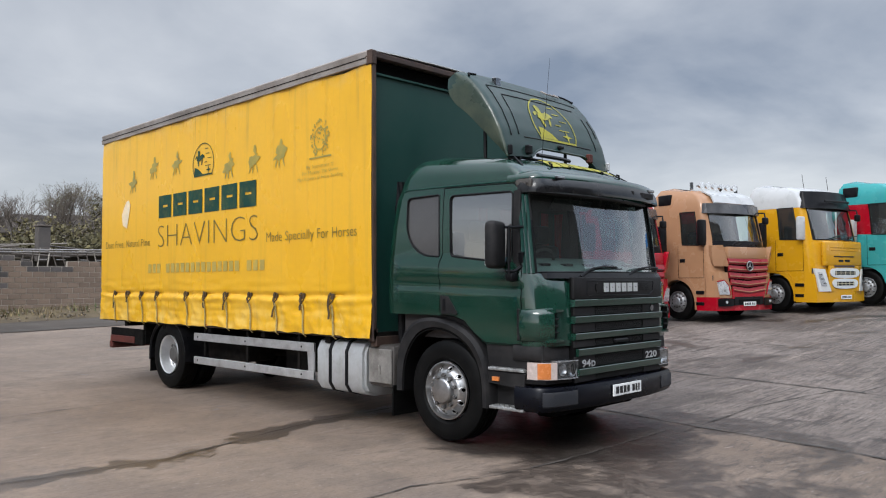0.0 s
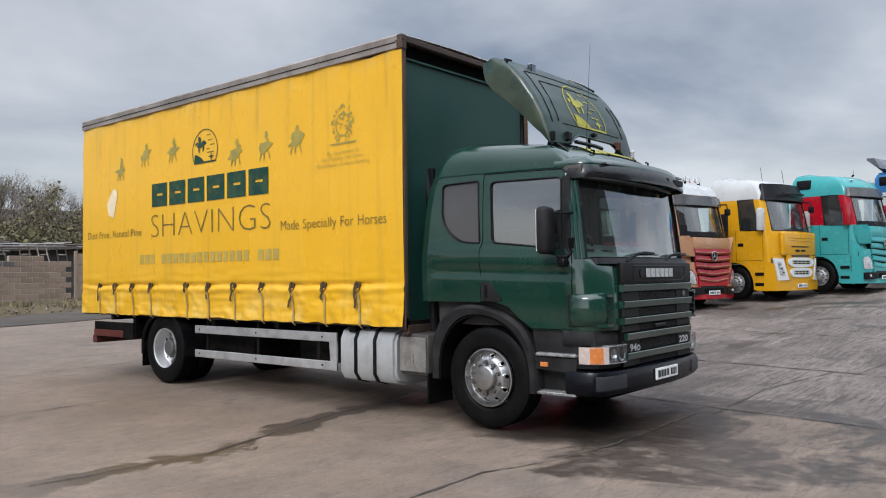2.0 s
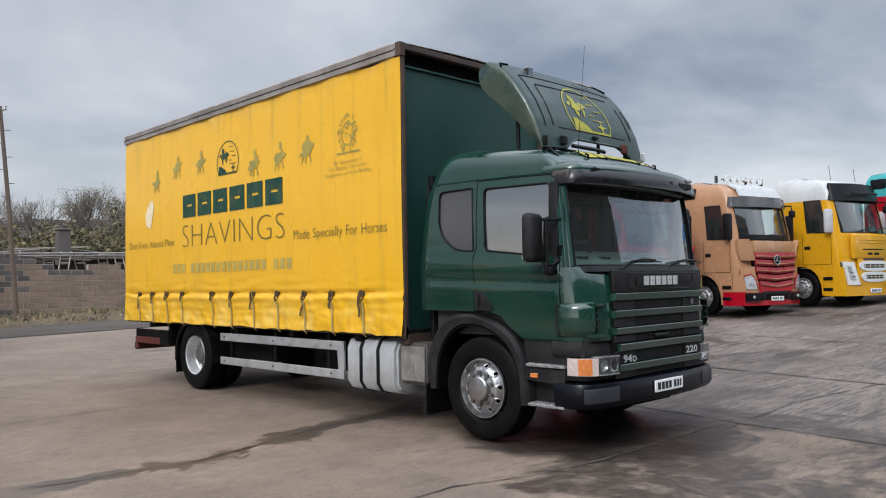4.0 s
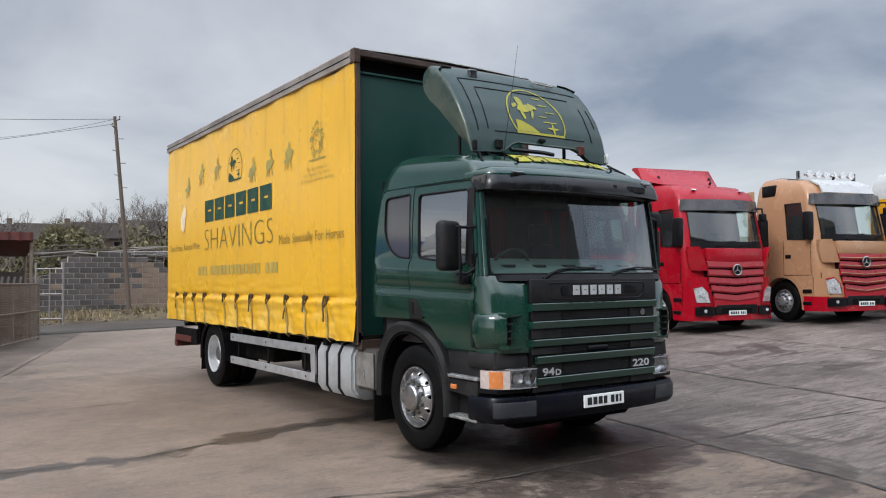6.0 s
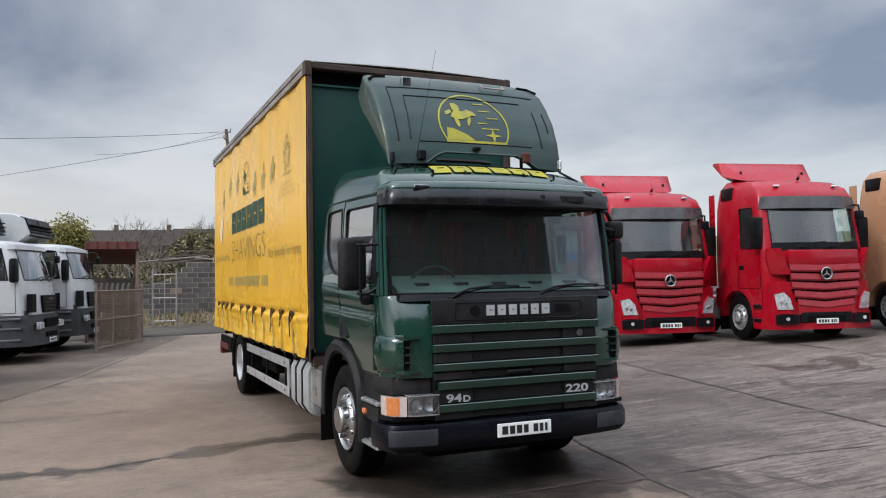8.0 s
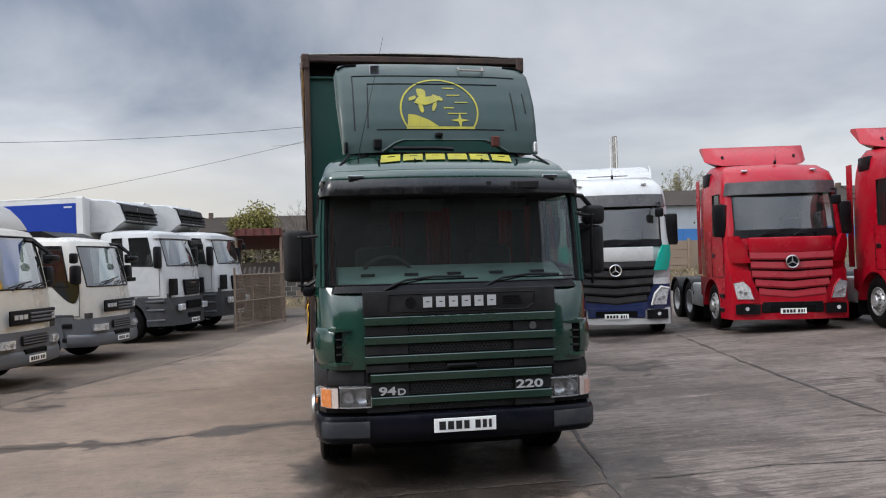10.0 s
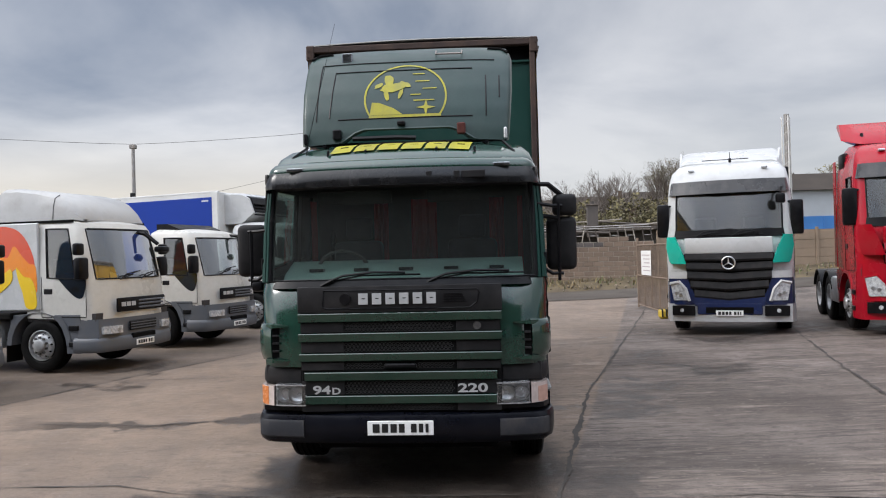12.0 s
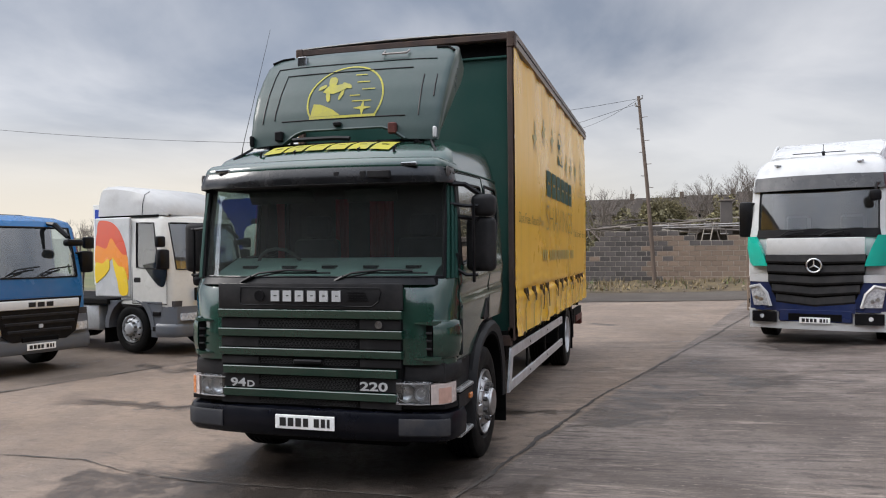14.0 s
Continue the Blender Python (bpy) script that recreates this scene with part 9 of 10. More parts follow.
M["leaf_olive"] = material("olive_leaves", (0.175, 0.155, 0.035), 0.7, vary=0.35, scale=0.8, random_piece=0.5)
M["leaf_dark"] = material("dark_olive_leaves", (0.115, 0.095, 0.042), 0.8, vary=0.35, scale=0.8, random_piece=0.5)
M["leaf_brown"] = material("brown_buds", (0.22, 0.18, 0.115), 0.8, vary=0.3, scale=0.8, random_piece=0.5)
M["leaf_hedge"] = material("olive_brown_leaves", (0.105, 0.090, 0.040), 0.8, vary=0.35, scale=0.8, random_piece=0.5)
M["slate"] = material("slate_roof", (0.050, 0.042, 0.036), 0.95, spec=0.1, vary=0.2, scale=1.0, random_piece=0.15)
M["house_brick"] = material("red_brown_brick", (0.100, 0.074, 0.056), 0.9, spec=0.15, vary=0.2, scale=1.2)
M["pale_paint"] = material("off_white_paint", (0.62, 0.60, 0.56), 0.6, vary=0.1)
M["clad_grey"] = material("grey_cladding", (0.36, 0.38, 0.40), 0.55, vary=0.1, scale=1.0)
M["clad_blue"] = material("blue_cladding", (0.035, 0.16, 0.42), 0.55, vary=0.15, scale=1.0)
M["sign_white"] = material("white_sign", (0.78, 0.77, 0.74), 0.5, vary=0.06)
M["faint_ink"] = material("faint_ink", (0.42, 0.34, 0.34), 0.6, vary=0.2, scale=10.0)
M["hazard_yellow"] = material("hazard_yellow", (0.48, 0.33, 0.03), 0.5, vary=0.15)


def road_strip():
    bm = bmesh.new()
    ys = [-120 + 4 * k for k in range(61)]
    xs = (-26.4, -25.0, -23.4, -21.8)
    rows = [[bm.verts.new((x + 0.25 * noise.noise((0, y * 0.15, i)), y, ground_z(x, y) + 0.014)) for i, x in enumerate(xs)] for y in ys]
    for a, b in zip(rows, rows[1:]):
        for i in range(3):
            bm.faces.new((a[i], a[i + 1], b[i + 1], b[i]))
    tagged(part("road", bm, M["tarmac"]), "narrow patched tarmac lane beside the wall", "road", kind="structure")


def verge_strip():
    bm = bmesh.new()
    ys = [-8 + 0.35 * k for k in range(121)]
    rows = []
    for y in ys:
        row = []
        for i in range(9):
            x = -29.45 + 3.1 * i / 8
            h = 0.34 * (1 - i / 8) ** 0.8 + 0.07 * noise.noise((x * 1.7, y * 1.7, 2)) + 0.05 * noise.noise((x * 5, y * 5, 4))
            row.append(bm.verts.new((x, y, ground_z(x, y) + (max(0.03, h) if i < 8 else 0.02))))
        rows.append(row)
    for a, b in zip(rows, rows[1:]):
        for i in range(8):
            bm.faces.new((a[i], a[i + 1], b[i + 1], b[i]))
    tagged(part("verge", bm, M["verge"]), "stony verge with dry grass below the wall", "verge", kind="structure")
    st, gr, wd = bmesh.new(), bmesh.new(), bmesh.new()
    rng = random.Random(3)
    for k in range(520):
        y, f = rng.uniform(-7, 32), rng.random()
        x = -29.2 + 2.9 * f
        z = ground_z(x, y) + 0.30 * (1 - f) ** 0.8 + 0.03
        r = rng.uniform(0.02, 0.075)
        v = bmesh.ops.create_icosphere(st, subdivisions=1, radius=r)["verts"]
        q = Euler((rng.random() * 3, rng.random() * 3, rng.random() * 3)).to_matrix().to_4x4()
        for p in v:
            p.co = Vector((x, y, z)) + q @ Vector((p.co.x, p.co.y * rng.uniform(0.7, 1.2), p.co.z * 0.6))
    for bm2, n in ((gr, 3600), (wd, 900)):
        for k in range(n):
            y, f = rng.uniform(-7, 32), rng.random()
            if noise.noise((y * 0.6, f * 2, 5 if bm2 is gr else 9)) < -0.05:
                continue
            x = -29.3 + 2.7 * f
            z = ground_z(x, y) + 0.30 * (1 - f) ** 0.8
            h, a = rng.uniform(0.10, 0.32), rng.random() * 6.28
            w = rng.uniform(0.015, 0.04)
            d = Vector((math.cos(a), math.sin(a), 0))
            t = Vector((x, y, z + h)) + d * h * rng.uniform(0.1, 0.8)
            n_ = Vector((-d.y, d.x, 0)) * w
            bm2.faces.new([bm2.verts.new(Vector((x, y, z)) + n_), bm2.verts.new(Vector((x, y, z)) - n_), bm2.verts.new(t)])
    tagged(part("rubble_stones", st, M["stone"], smooth=0), "scattered rubble stones on the verge", "rubble", kind="stuff")
    tagged(part("dry_grass", gr, M["dead_grass"], smooth=0), "dry straw-coloured grass on the verge", "grass", kind="stuff")
    tagged(part("weeds", wd, M["weeds"], smooth=0), "low green weeds on the verge", "weeds", kind="stuff")


WALL_X = -29.5


def wall_top(y):
    base = lerp([(-9, 1.4), (-1.2, 1.75), (-0.3, 2.1), (0.3, 2.75), (1.6, 2.95), (3.0, 2.85), (3.6, 2.42), (30, 2.55)], y)
    return base


def block_wall():
    def stands(y, z, row):
        return y <= 7.4 and z + bh <= wall_top(y + 0.2) + 0.10 + 0.12 * noise.noise((y * 0.8, row, 1))

    bw, bh = 0.44, 0.215
    cells = [(row, 0.12 + row * (bh + 0.004), -9 + (k + 0.5 * (row % 2)) * (bw + 0.006)) for row in range(14) for k in range(38)]
    cells = [(row, z, y) for row, z, y in cells if stands(y, z, row)]
    # the mortar bed behind and between the blocks
    core = bmesh.new()
    for row, z, y in cells:
        box(core, WALL_X - 0.20, WALL_X - 0.009, y, y + bw + 0.006, z, z + bh + 0.004)
    wall = tagged(part("wall_west", core, M["mortar"], smooth=0), "weathered concrete block wall with ragged sooty top", "wall", kind="structure")
    meshes = []
    for k in range(5):
        r = random.Random(k)
        b = bmesh.new()
        box(b, -0.10, 0.0, 0.010, bw - 0.010, 0.009, bh - 0.009, 0.006)
        for v in b.verts:
            v.co += Vector((0.004 * r.uniform(-1, 1), 0.004 * r.uniform(-1, 1), 0.004 * r.uniform(-1, 1)))
        me = bpy.data.meshes.new("brick")
        b.to_mesh(me)
        b.free()
        me2 = me.copy()
        me.materials.append(M["block"])
        me2.materials.append(M["block_dark"])
        meshes.append((me, me2))
    rng = random.Random(11)
    rest = {0: bmesh.new(), 1: bmesh.new()}
    count = 0
    for row, z, y in cells:
        dark = 1 if (z > wall_top(y) - 0.46 and y < 4.6 + rng.uniform(-1, 1)) or (y < 2.2 + rng.uniform(-1.2, 1.2) and rng.random() < 0.90) else 0
        out = rng.uniform(0.0, 0.010)
        if -3.0 < y and count < 300:
            ob = new("brick", meshes[rng.randrange(5)][dark])
            ob.parent = wall
            ob.location = (WALL_X + out, y, z)
            count += 1
        else:
            box(rest[dark], WALL_X - 0.10 + out, WALL_X + out, y + 0.010, y + bw - 0.010, z + 0.009, z + bh - 0.009)
    for d in (0, 1):
        tagged(part("brick_rest", rest[d], M["block_dark"] if d else M["block"], wall, smooth=0), kind="stuff")


def panel_wall():
    base = tagged(part("wall_north_west", bbox(WALL_X - 0.16, WALL_X - 0.03, 7.9, 40, 0.2, 2.65), M["render_wall"]), "brown stained panel wall with level boards", "wall", kind="structure")
    for k in range(14):
        y = 7.9 + 2.3 * k
        part("panel_post", bbox(WALL_X - 0.03, WALL_X + 0.06, y - 0.06, y + 0.06, 0.2, 2.75, 0.01), M["render_wall"], base)
    for j in range(6):
        for k in range(13):
            y = 7.9 + 2.3 * k
            part("panel_board", bbox(WALL_X - 0.03, WALL_X + 0.01 + 0.006 * (j % 2), y + 0.07, y + 2.23, 0.30 + 0.38 * j, 0.665 + 0.38 * j, 0.006), M["render_wall"], base)


road_strip()
verge_strip()
block_wall()
panel_wall()


# ---------------------------------------------------------------- derelict shed and scrap behind the wall
def scrap_heap():
    rng = random.Random(8)
    heap = thing("derelict_shed_roof", pose(-34, 5.5, 0.6), "collapsed grey timber shed roof behind the wall", "ruin")
    for k in range(26):
        y, x = rng.uniform(-6, 7), rng.uniform(-1.5, 2.5)
        z = 2.35 + 0.35 * rng.random() - 0.10 * abs(y) * 0.5 + (0.35 if x < 0 else 0)
        L = rng.uniform(1.2, 4.5)
        b = bmesh.new()
        box(b, -0.12, 0.12, -L / 2, L / 2, -0.03, 0.03, 0.005)
        bmesh.ops.transform(b, matrix=pose(x, y, max(1.4, z), rng.uniform(-6, 6), rng.uniform(-12, 12), rng.uniform(-9, 9)), verts=b.verts[:])
        part("roof_plank", b, M["timber_pale"] if k % 6 == 0 else M["timber"], heap)
    slab = bmesh.new()
    prism(slab, [(-8.5, 0.0), (7.5, 0.0), (7.5, 2.3), (3.0, 2.65), (-1.0, 2.30), (-4.0, 1.7), (-8.5, 0.9)], "x", -2.5, -0.4)
    part("broken_wall", slab, M["block_dark"], heap)
    roof = bmesh.new()
    prism(roof, [(-4.5, 2.0), (7.6, 2.55), (7.6, 2.80), (-4.5, 2.25)], "x", -3.8, 0.2)
    part("sagging_roof", roof, M["timber"], heap)
    ch = thing("chimney_stub", pose(-33, 5.45, 2.6), "short brown brick chimney stub on the ruined roof", "chimney")
    part("chimney_shaft", bbox(-0.24, 0.24, -0.26, 0.26, 0.0, 1.55, 0.02), M["block_dark"], ch)
    part("capping", bbox(-0.29, 0.29, -0.31, 0.31, 1.55, 1.63, 0.02), M["timber"], ch)
    pot = bmesh.new()
    tube(pot, [(0, 0, 1.63), (0, 0, 1.78)], 0.11, 10)
    part("pot", pot, M["block_dark"], ch)
    # light frames that lean along the wall's top
    for k in range(9):
        y = 2.2 + 0.72 * k + rng.uniform(-0.2, 0.2)
        f = thing("ladder_frame", pose(WALL_X - 0.45, y, 2.50, 0, 0, rng.uniform(-15, 15)), "thin pale metal ladder frame leaning on the wall", "ladder", "ladder frames")
        lean = rng.uniform(-0.5, 0.5)
        for dx in (-0.02, 0.34):
            b = bmesh.new()
            tube(b, [(0.1, dx, -0.2), (-0.1, dx + lean * 0.5, 0.58)], 0.025, 5)
            part("stile", b, M["timber_pale"] if k % 3 == 0 else M["timber"], f)
        for j in range(2):
            b = bmesh.new()
            tube(b, [(0.0, lean * 0.2 * j, 0.1 + 0.35 * j), (0.0, 0.34 + lean * 0.2 * j, 0.1 + 0.35 * j)], 0.02, 5)
            part("rung", b, M["galv"], f)
    b = thing("long_ladder", pose(WALL_X - 0.4, 4.4, 2.86), "long pale aluminium ladder lying on the wall", "ladder")
    for dz in (0.0, 0.10):
        q = bmesh.new()
        tube(q, [(0, -2.6, dz), (0, 3.2, dz + 0.10)], 0.03, 5)
        part("stile", q, M["galv"], b)
    for k in range(14):
        q = bmesh.new()
        y = -2.4 + 0.4 * k
        tube(q, [(0, y, 0.01 + 0.017 * (y + 2.6)), (0, y, 0.10 + 0.017 * (y + 2.6))], 0.016, 4)
        part("rung", q, M["galv"], b)


scrap_heap()


# ---------------------------------------------------------------- gates, poles, shed
def mesh_gate(name, a, b, h, label, mat, signs=False, bars=4, wire=0.07, lift=0.08):
    ax, ay = a
    bx, by = b
    L = math.hypot(bx - ax, by - ay)
    g = thing(name, pose(ax, ay, (ground_z(ax, ay) + ground_z(bx, by)) / 2 + lift, 0, 0, math.degrees(math.atan2(by - ay, bx - ax))), label, "gate")
    for k in range(bars):
        x = L * k / (bars - 1)
        q = bmesh.new()
        tube(q, [(x, 0, -lift if k in (0, bars - 1) else 0.0), (x, 0, h + (0.22 if k in (0, bars - 1) else 0.0))], 0.035 if k in (0, bars - 1) else 0.025, 6)
        part("gate_post", q, mat, g)
    for z in (0.02, h * 0.5, h):
        q = bmesh.new()
        tube(q, [(0, 0, z), (L, 0, z)], 0.025, 6)
        part("gate_rail", q, mat, g)
    if wire:
        q = bmesh.new()
        for k in range(int(L / wire)):
            x = wire * (k + 0.5)
            box(q, x - 0.0035, x + 0.0035, -0.004, 0.004, 0.03, h)
        for k in range(int(h / wire)):
            z = wire * (k + 0.5)
            box(q, 0, L, -0.003, 0.003, z - 0.0035, z + 0.0035)
        tagged(part("wire_mesh", q, M["rusty"], g, smooth=0), kind="stuff")
    if signs:
        x, z = L * 0.64, h * 0.62
        sg = part("sign_board", bbox(x - 0.62, x + 0.62, 0.035, 0.05, z - 0.18, z + 0.52, 0.004), M["sign_white"], g, "pale paper notice")
        for j in range(5):
            part("sign_bar", bbox(x - 0.50, x + 0.46 - 0.12 * (j % 3), 0.05, 0.054, z + 0.38 - 0.11 * j, z + 0.405 - 0.11 * j), M["faint_ink"], sg, "faint printed line")
    return g


mesh_gate("mesh_gate", (-17.0, -3.4), (-20.2, -2.1), 1.55, "rusty wire mesh yard gate standing open", M["rusty"], wire=0.045)
mesh_gate("rail_gate", (-26.0, -1.45), (-25.6, -0.62), 1.80, "pale tubular gate with bare rails beside the lane", M["galv"], wire=0, bars=3, lift=0.25)
mesh_gate("mesh_gate", (-14.3, 5.10), (-17.95, 4.99), 1.80, "rusty wire mesh gate with a pale paper notice", M["rusty"], signs=True, bars=5, wire=0.055)
hz = thing("hazard_foot", on_ground(-14.25, 5.0, 0), "yellow and black striped gate foot on concrete", "kerb block")
part("foot", bbox(-0.16, 0.16, -0.16, 0.16, 0.0, 0.24, 0.05), M["hazard_yellow"], hz)
for k in range(3):
    part("stripe", bbox(-0.165, 0.165, -0.12 + 0.10 * k, -0.08 + 0.10 * k, 0.05, 0.244), M["black_ink"], hz)


def red_canopy():
    s = thing("open_store", pose(-21.7, -2.95, 0.10), "dark open store with rusty red canopy", "shed")
    hw = 0.78
    cz = bmesh.new()
    prism(cz, [(-0.7, 3.00), (0.80, 3.10), (0.86, 2.86), (0.76, 2.82), (0.1, 2.58), (-0.7, 2.42)], "y", -hw, hw)
    part("canopy", cz, M["rust_red"], s, "rusty red canopy")
    for k in range(6):
        y = -hw + 0.06 + k * (2 * hw - 0.12) / 5
        part("canopy_rib", bbox(0.80, 0.87, y - 0.02, y + 0.02, 2.84, 3.10, 0.005), M["rust_red"], s)
    for x, y in ((0.7, -hw + 0.04), (0.7, hw - 0.04), (-0.7, -hw + 0.04), (-0.7, hw - 0.04)):
        q = bmesh.new()
        tube(q, [(x, y, -0.1), (x, y, 2.9)], 0.045, 6)
        part("post", q, M["rusty"], s)
    part("back_panel", bbox(-0.75, -0.70, -hw, hw, 0.0, 1.95), M["timber"], s)
    for k in range(4):
        part("shelf", bbox(-0.68, 0.55, -hw + 0.06, hw - 0.06, 0.25 + 0.42 * k, 0.30 + 0.42 * k), M["timber"], s)
    for k in range(7):
        q = bmesh.new()
        tube(q, [(0.55, -0.5 + 0.16 * k, 1.56), (0.58, -0.46 + 0.16 * k, 1.78)], 0.035, 8)
        part("white_roll", q, M["galv"], s)


red_canopy()


def wire(name, a, b, sag, r=0.008):
    a, b = Vector(a), Vector(b)
    pts = []
    for k in range(17):
        f = k / 16
        p = a.lerp(b, f)
        p.z -= sag * 4 * f * (1 - f)
        pts.append(p)
    return tagged(part(name, tube(bmesh.new(), pts, r, 4), M["plastic_black"]), "thin black overhead cable between poles", "cable")


pp = thing("telegraph_pole", pose(-28.5, 2.3, 0.45), "leaning tarred wooden telegraph pole by the wall", "pole")
part("shaft", tube(bmesh.new(), [(0, 0, -0.3), (0, -0.3, 4.2), (0, -0.62, 8.0)], [0.095, 0.08, 0.065], 10), M["pole_wood"], pp)
for k in range(8):
    z = 3.6 + 0.5 * k
    q = bmesh.new()
    s = 1 if k % 2 else -1
    tube(q, [(0, -0.07 * z - 0.02, z), (0.03, -0.07 * z + s * 0.24, z + 0.02)], 0.018, 4)
    part("step_iron", q, M["galv"], pp)
for z, s in ((7.85, 1), (7.55, -1)):
    q = bmesh.new()
    tube(q, [(0.0, -0.60, z), (0.16, -0.60 + 0.14 * s, z + 0.03), (0.16, -0.60 + 0.14 * s, z + 0.15)], 0.035, 6)
    part("insulator", q, M["galv"], pp)
p2 = thing("lamp_post", pose(-25.0, -14.05, ground_z(-25, -14.05)), "thin grey steel lamp post behind the lorries", "pole")
part("shaft", tube(bmesh.new(), [(0, 0, 0), (0, 0, 6.75)], [0.10, 0.07], 8), M["galv"], p2)
part("cap", bbox(-0.12, 0.12, -0.12, 0.12, 6.62, 6.78, 0.02), M["galv"], p2)
part("box", bbox(0.05, 0.20, -0.08, 0.08, 4.5, 4.8, 0.02), M["plastic"], p2)
wire("overhead_cable", (-28.5, 1.70, 8.35), (-25.0, -14.05, 6.75), 0.25)
wire("overhead_cable", (-25.0, -14.05, 6.75), (-21.0, -34.0, 8.6), 0.3)
wire("overhead_cable", (-28.5, 1.70, 8.15), (-40.0, -26.0, 4.6), 0.5)
wire("overhead_cable", (-28.5, 1.70, 8.35), (-46.0, -3.6, 9.8), 0.3)

fl = thing("flue_mast", pose(-34, 15.25, 1.0), "tall pale lattice flue mast behind the wall", "mast")
for k in range(3):
    a = 2.094 * k
    part("leg", tube(bmesh.new(), [(0.24 * math.cos(a), 0.24 * math.sin(a), 0), (0.22 * math.cos(a), 0.22 * math.sin(a), 7.4)], 0.035, 6), M["pale_paint"], fl)
for k in range(14):
    q = bmesh.new()
    z = 0.5 * k + 0.4
    ring = [(0.23 * math.cos(2.094 * j), 0.23 * math.sin(2.094 * j), z + (0.25 if j % 2 else 0)) for j in range(4)]
    tube(q, ring, 0.016, 4)
    part("brace", q, M["pale_paint"], fl)
part("flue_pipe", tube(bmesh.new(), [(0, 0, 0), (0, 0, 7.5)], 0.13, 10), M["galv"], fl)

bs = thing("workshop", pose(-38, 22, 0.9), "grey workshop with blue lower cladding", "building")
part("wall", bbox(-3, 2.2, -6, 9, 0.0, 4.0), M["clad_grey"], bs)
part("lower_cladding", bbox(-3.05, 2.25, -6.05, 9.05, 0.0, 2.55), M["clad_blue"], bs)
rf = bmesh.new()
prism(rf, [(-3.3, 3.9), (2.5, 3.9), (-0.4, 5.0)], "y", -6.2, 9.2)
part("roof", rf, M["slate"], bs)
for k in range(12):
    part("cladding_rib", bbox(2.25, 2.28, -5.6 + 1.2 * k, -5.5 + 1.2 * k, 0.1, 2.5), M["clad_blue"], bs)


# ---------------------------------------------------------------- trees, hedges and far houses
def branchy(bm, rng, p, d, length, r, depth, tips, spread=0.55, up=0.12):
    q = p + d * length * 0.5 + Vector((rng.uniform(-1, 1), rng.uniform(-1, 1), 0)) * length * 0.05
    e = p + d * length
    tube(bm, [p, q, e], [r, r * 0.85, r * 0.66], 5 if depth > 2 else 3)
    if depth == 0:
        tips.append((e, d))
        return
    for k in range(rng.choice((2, 3, 3)) if depth > 1 else 3):
        nd = (d + Vector((rng.uniform(-1, 1), rng.uniform(-1, 1), rng.uniform(-0.5, 0.7))) * spread + Vector((0, 0, up))).normalized()
        start = p.lerp(e, rng.uniform(0.55, 1.0))
        branchy(bm, rng, start, nd, length * rng.uniform(0.62, 0.84), r * 0.64, depth - 1, tips, spread, up)


def tree(x, y, z, h, seed, label, leaf=None, density=0, leaf_size=0.16, spread=0.6, depth=5, crown=False):
    rng = random.Random(seed)
    t = thing("tree", pose(x, y, z), label, "tree", "trees behind the wall")
    tb, tips = bmesh.new(), []
    trunk_h = h * 0.26
    tube(tb, [(0, 0, -0.3), (0.05, 0, trunk_h * 0.5), (0.0, 0.05, trunk_h)], [h * 0.024, h * 0.020, h * 0.017], 7)
    part("trunk", tb, M["bark"], t)
    lb = bmesh.new()
    for k in range(4):
        a = 6.28 * k / 4 + rng.uniform(-0.5, 0.5)
        d = Vector((math.cos(a) * spread, math.sin(a) * spread, 1.0)).normalized()
        branchy(lb, rng, Vector((0, 0, trunk_h * rng.uniform(0.8, 1.0))), d, h * (0.20 if crown else 0.25), h * 0.0090, depth, tips, spread)
    part("branchwork", lb, M["twig"], t)
    if crown:
        for k in range(300):
            d = Vector((rng.gauss(0, 1), rng.gauss(0, 1), rng.gauss(0, 1))).normalized() * rng.uniform(0.55, 1.0)
            tips.append((Vector((d.x * 0.27, d.y * 0.27, 0.62 + d.z * (0.33 if d.z > 0 else 0.26))) * h, d))
    if leaf:
        cb = bmesh.new()
        for e, d in tips:
            for k in range(density):
                c = e + Vector((rng.gauss(0, 1), rng.gauss(0, 1), rng.gauss(0, 0.8))) * h * (0.036 if crown else 0.011)
                s = leaf_size * rng.uniform(0.5, 1.2)
                u = Vector((rng.gauss(0, 1), rng.gauss(0, 1), rng.gauss(0, 1))).normalized() * s
                w = u.cross(Vector((rng.gauss(0, 1), rng.gauss(0, 1), rng.gauss(0, 1)))).normalized() * s * 0.6
                cb.faces.new([cb.verts.new(c - u), cb.verts.new(c + w), cb.verts.new(c + u), cb.verts.new(c - w)])
        part("crown", cb, M[leaf], t, smooth=0)
    return t


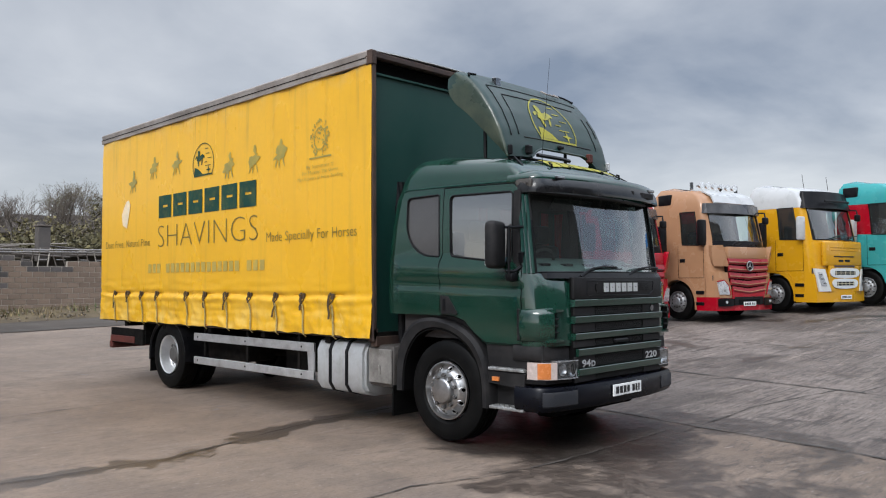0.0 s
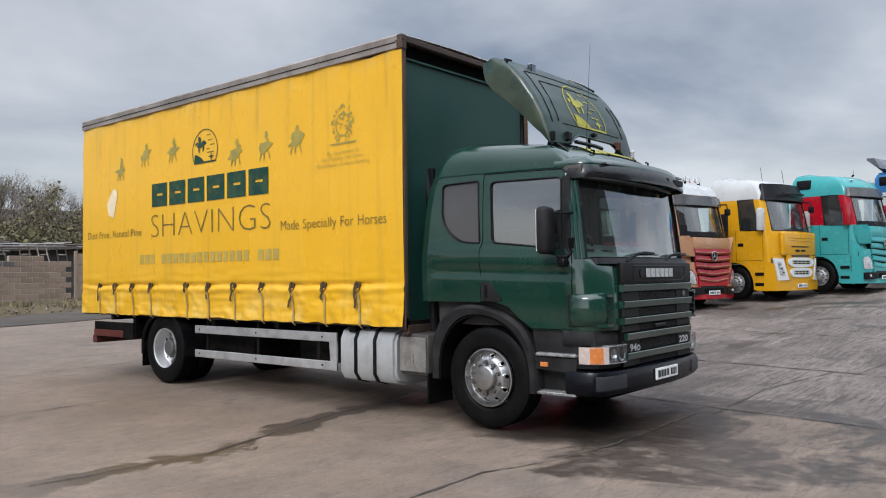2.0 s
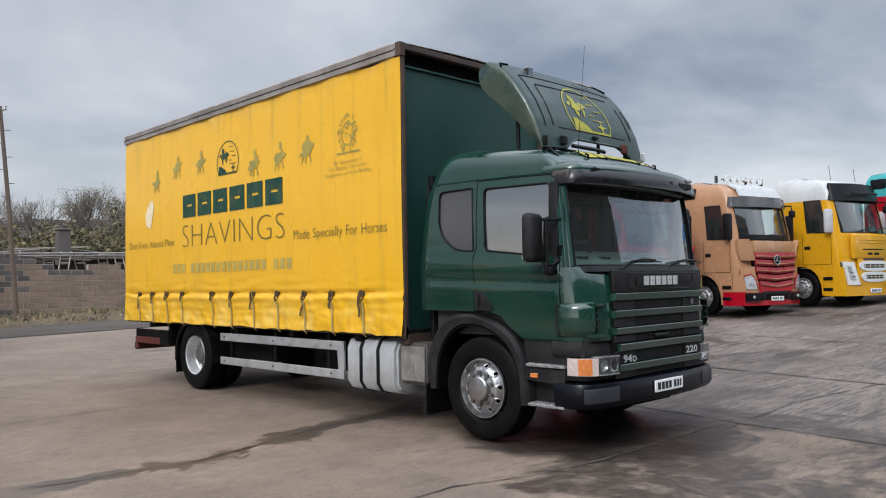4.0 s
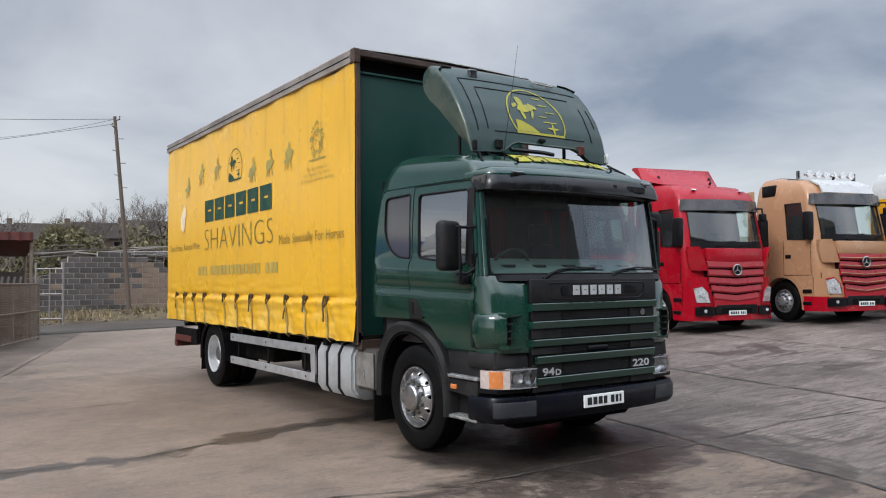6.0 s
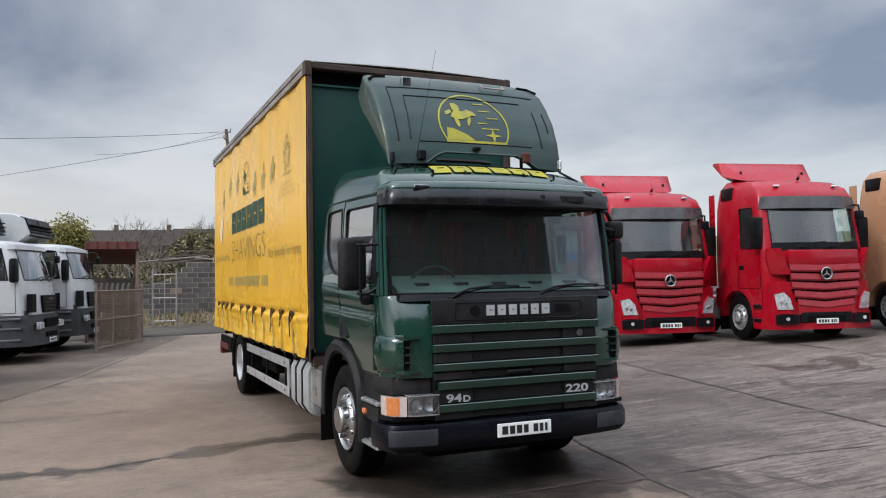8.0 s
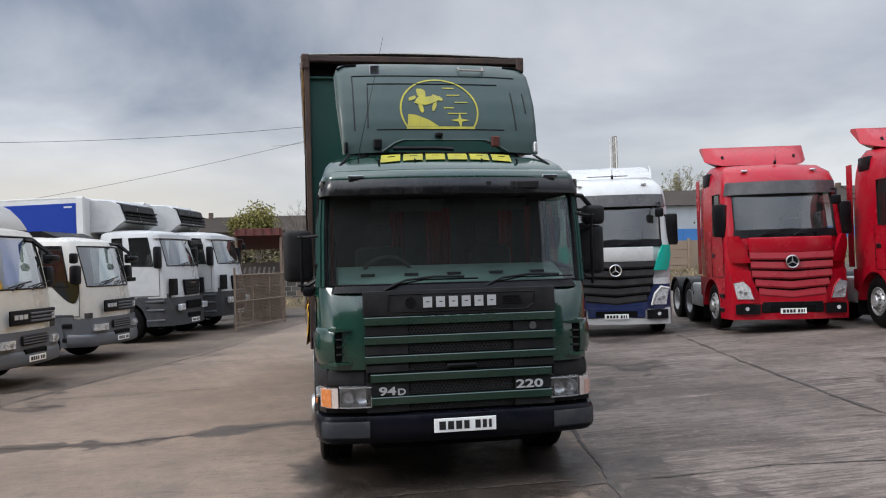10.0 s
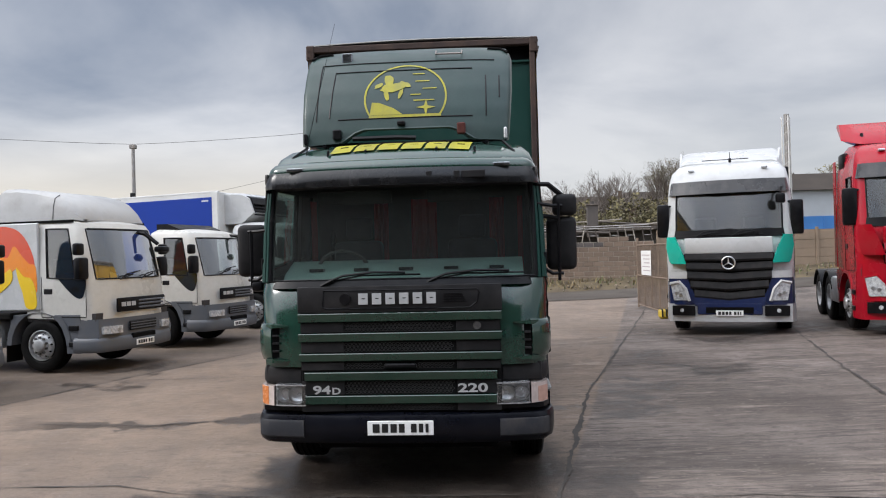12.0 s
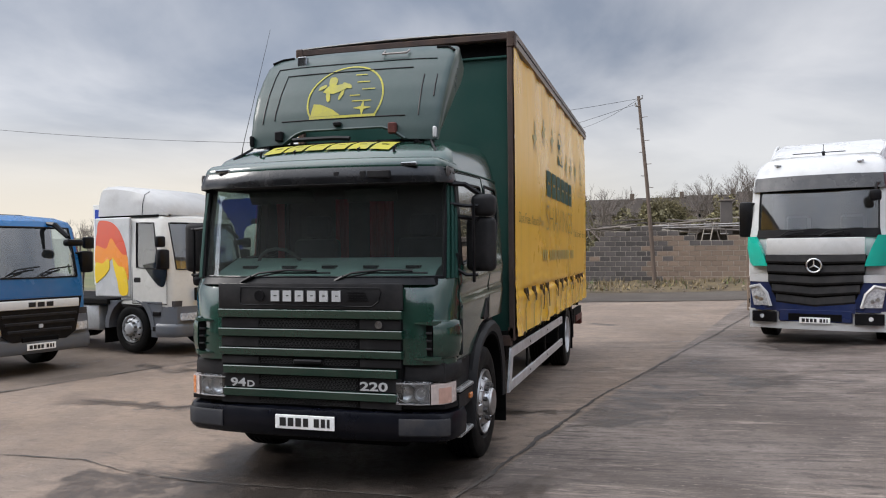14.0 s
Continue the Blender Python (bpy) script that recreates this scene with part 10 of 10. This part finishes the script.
BARE = "bare brown tree with fine twigs behind the wall"
for k, (x, y, top, leaf, dens, ls, label) in enumerate((
        (-50, 12.7, 9.4, "leaf_hedge", 2, 0.040, "budding brown tree with uneven crown"), (-50, 9.2, 9.4, None, 0, 0, BARE), (-52, 15.0, 9.3, "leaf_brown", 3, 0.035, "budding brown tree with uneven crown"),
        (-50, 6.6, 9.2, None, 0, 0, BARE), (-52, 4.6, 8.4, None, 0, 0, BARE), (-50, 0.2, 6.9, None, 0, 0, BARE), (-54, -2.2, 7.6, None, 0, 0, BARE),
        (-63.4, -5.7, 8.3, "leaf_olive", 14, 0.12, "olive-green leafy tree with round crown"), (-46, -1.0, 7.4, None, 0, 0, BARE), (-58, -1.2, 6.6, None, 0, 0, BARE),
        (-52, 17.6, 9.0, None, 0, 0, BARE), (-50, 21.0, 8.6, None, 0, 0, BARE), (-50, 26.6, 9.2, "leaf_olive", 4, 0.06, "budding olive tree with uneven crown"), (-55, 29.0, 9.2, None, 0, 0, BARE),
        (-46, 2.6, 5.9, "leaf_dark", 24, 0.050, "tall dark olive bush behind the broken wall"), (-33, -30.5, 5.6, None, 0, 0, BARE), (-62, -13.0, 7.4, None, 0, 0, BARE))):
    z = ground_z(x, y)
    tree(x, y, z, (top - z) * (0.95 if leaf else 0.84), 100 + k, label, leaf, dens, ls, 0.42 if dens > 10 else 0.6, 6 if 2.0 < y < 22.0 else 5, dens > 10)


def hedge(x, y0, y1, h, leaf, seed, label, depth=1.6, per=600, size=(0.05, 0.14)):
    rng = random.Random(seed)
    bm = bmesh.new()
    n = int((y1 - y0) * per)
    for k in range(n):
        y = rng.uniform(y0, y1)
        hh = h * (0.78 + 0.30 * noise.noise((y * 0.35, seed, 0)) + 0.25 * noise.noise((y * 1.3, seed, 3)))
        c = Vector((x + rng.gauss(0, depth * 0.4), y, ground_z(x, y) + hh * rng.random() ** 0.7))
        s = rng.uniform(*size)
        u = Vector((rng.gauss(0, 1), rng.gauss(0, 1), rng.gauss(0, 1))).normalized() * s
        w = u.cross(Vector((rng.gauss(0, 1), rng.gauss(0, 1), rng.gauss(0, 1)))).normalized() * s * 0.6
        bm.faces.new([bm.verts.new(c - u), bm.verts.new(c + w), bm.verts.new(c + u), bm.verts.new(c - w)])
    tagged(part("hedge", bm, M[leaf], smooth=0), label, "hedge", kind="stuff")


hedge(-44, 5.5, 20, 6.0, "leaf_dark", 5, "tangled dark olive hedge behind the shed")
hedge(-70, -16, 30, 4.6, "leaf_hedge", 9, "brown hedgerow below the houses", per=160, size=(0.10, 0.30))
hedge(-38, 0.0, 28, 4.3, "leaf_hedge", 12, "dense brown thicket behind the ruin", per=700, size=(0.05, 0.16))
hedge(-40, -9.0, 0.6, 2.6, "leaf_hedge", 7, "low brown hedge beside the lane")
hedge(-47, 14, 34, 2.4, "leaf_hedge", 8, "brown thicket behind the wall")


def terrace(x, y, n, heading, storeys=2, w=6.0, label="long row of brown terraced houses with slate roofs"):
    """A row of houses: each house is a thing of its own."""
    for k in range(n):
        a = radians(heading)
        hx, hy = x - math.sin(a) * w * k, y + math.cos(a) * w * k
        h = thing("terraced_house", pose(hx, hy, ground_z(hx, hy) - 1.5, 0, 0, heading), label, "house", "terrace on the rise")
        wall_h = 2.65 * storeys
        part("wall", bbox(-4, 4, -w / 2, w / 2, 0, wall_h), M["house_brick"], h)
        r = bmesh.new()
        prism(r, [(-4.3, wall_h - 0.1), (4.3, wall_h - 0.1), (4.3, wall_h + 0.05), (0, wall_h + 2.1), (-4.3, wall_h + 0.05)], "y", -w / 2, w / 2)
        roof = part("roof", r, M["slate"], h)
        part("chimney", bbox(-0.4, 0.4, w / 2 - 0.7, w / 2 - 0.2, wall_h + 1.4, wall_h + 2.75), M["house_brick"], roof)
        for zz in (1.0, 3.7):
            for yy in (-1.5, 1.4):
                wn = part("window", bbox(3.96, 4.06, yy - 0.55, yy + 0.55, zz, zz + 1.3, 0.01), M["timber"], h)
                part("pane", bbox(4.06, 4.08, yy - 0.45, yy + 0.45, zz + 0.1, zz + 1.2), M["void"], wn)


terrace(-96, -34, 13, 0)
terrace(-104, 48, 8, 0)


# ---------------------------------------------------------------- unseen block behind the viewer, added to darken windscreen reflections
wh = thing("unseen_reflection_block", pose(20, -18, -0.4), "unseen dull brown clad block across the yard that darkens windscreen reflections", "building")
part("wall", bbox(0, 12, -24, 37, 0, 14.5), material("brown_cladding", (0.095, 0.092, 0.088), 0.7, vary=0.15, scale=0.5), wh)
rf = bmesh.new()
prism(rf, [(-0.4, 14.5), (12.4, 14.5), (12.4, 14.7), (6, 15.9), (-0.4, 14.7)], "y", -24.3, 37.3)
part("roof", rf, M["slate"], wh)
for k in range(5):
    part("roller_door", bbox(-0.06, 0.0, -20 + 10.5 * k, -15.5 + 10.5 * k, 0, 4.6, 0.01), M["clad_grey"], wh)
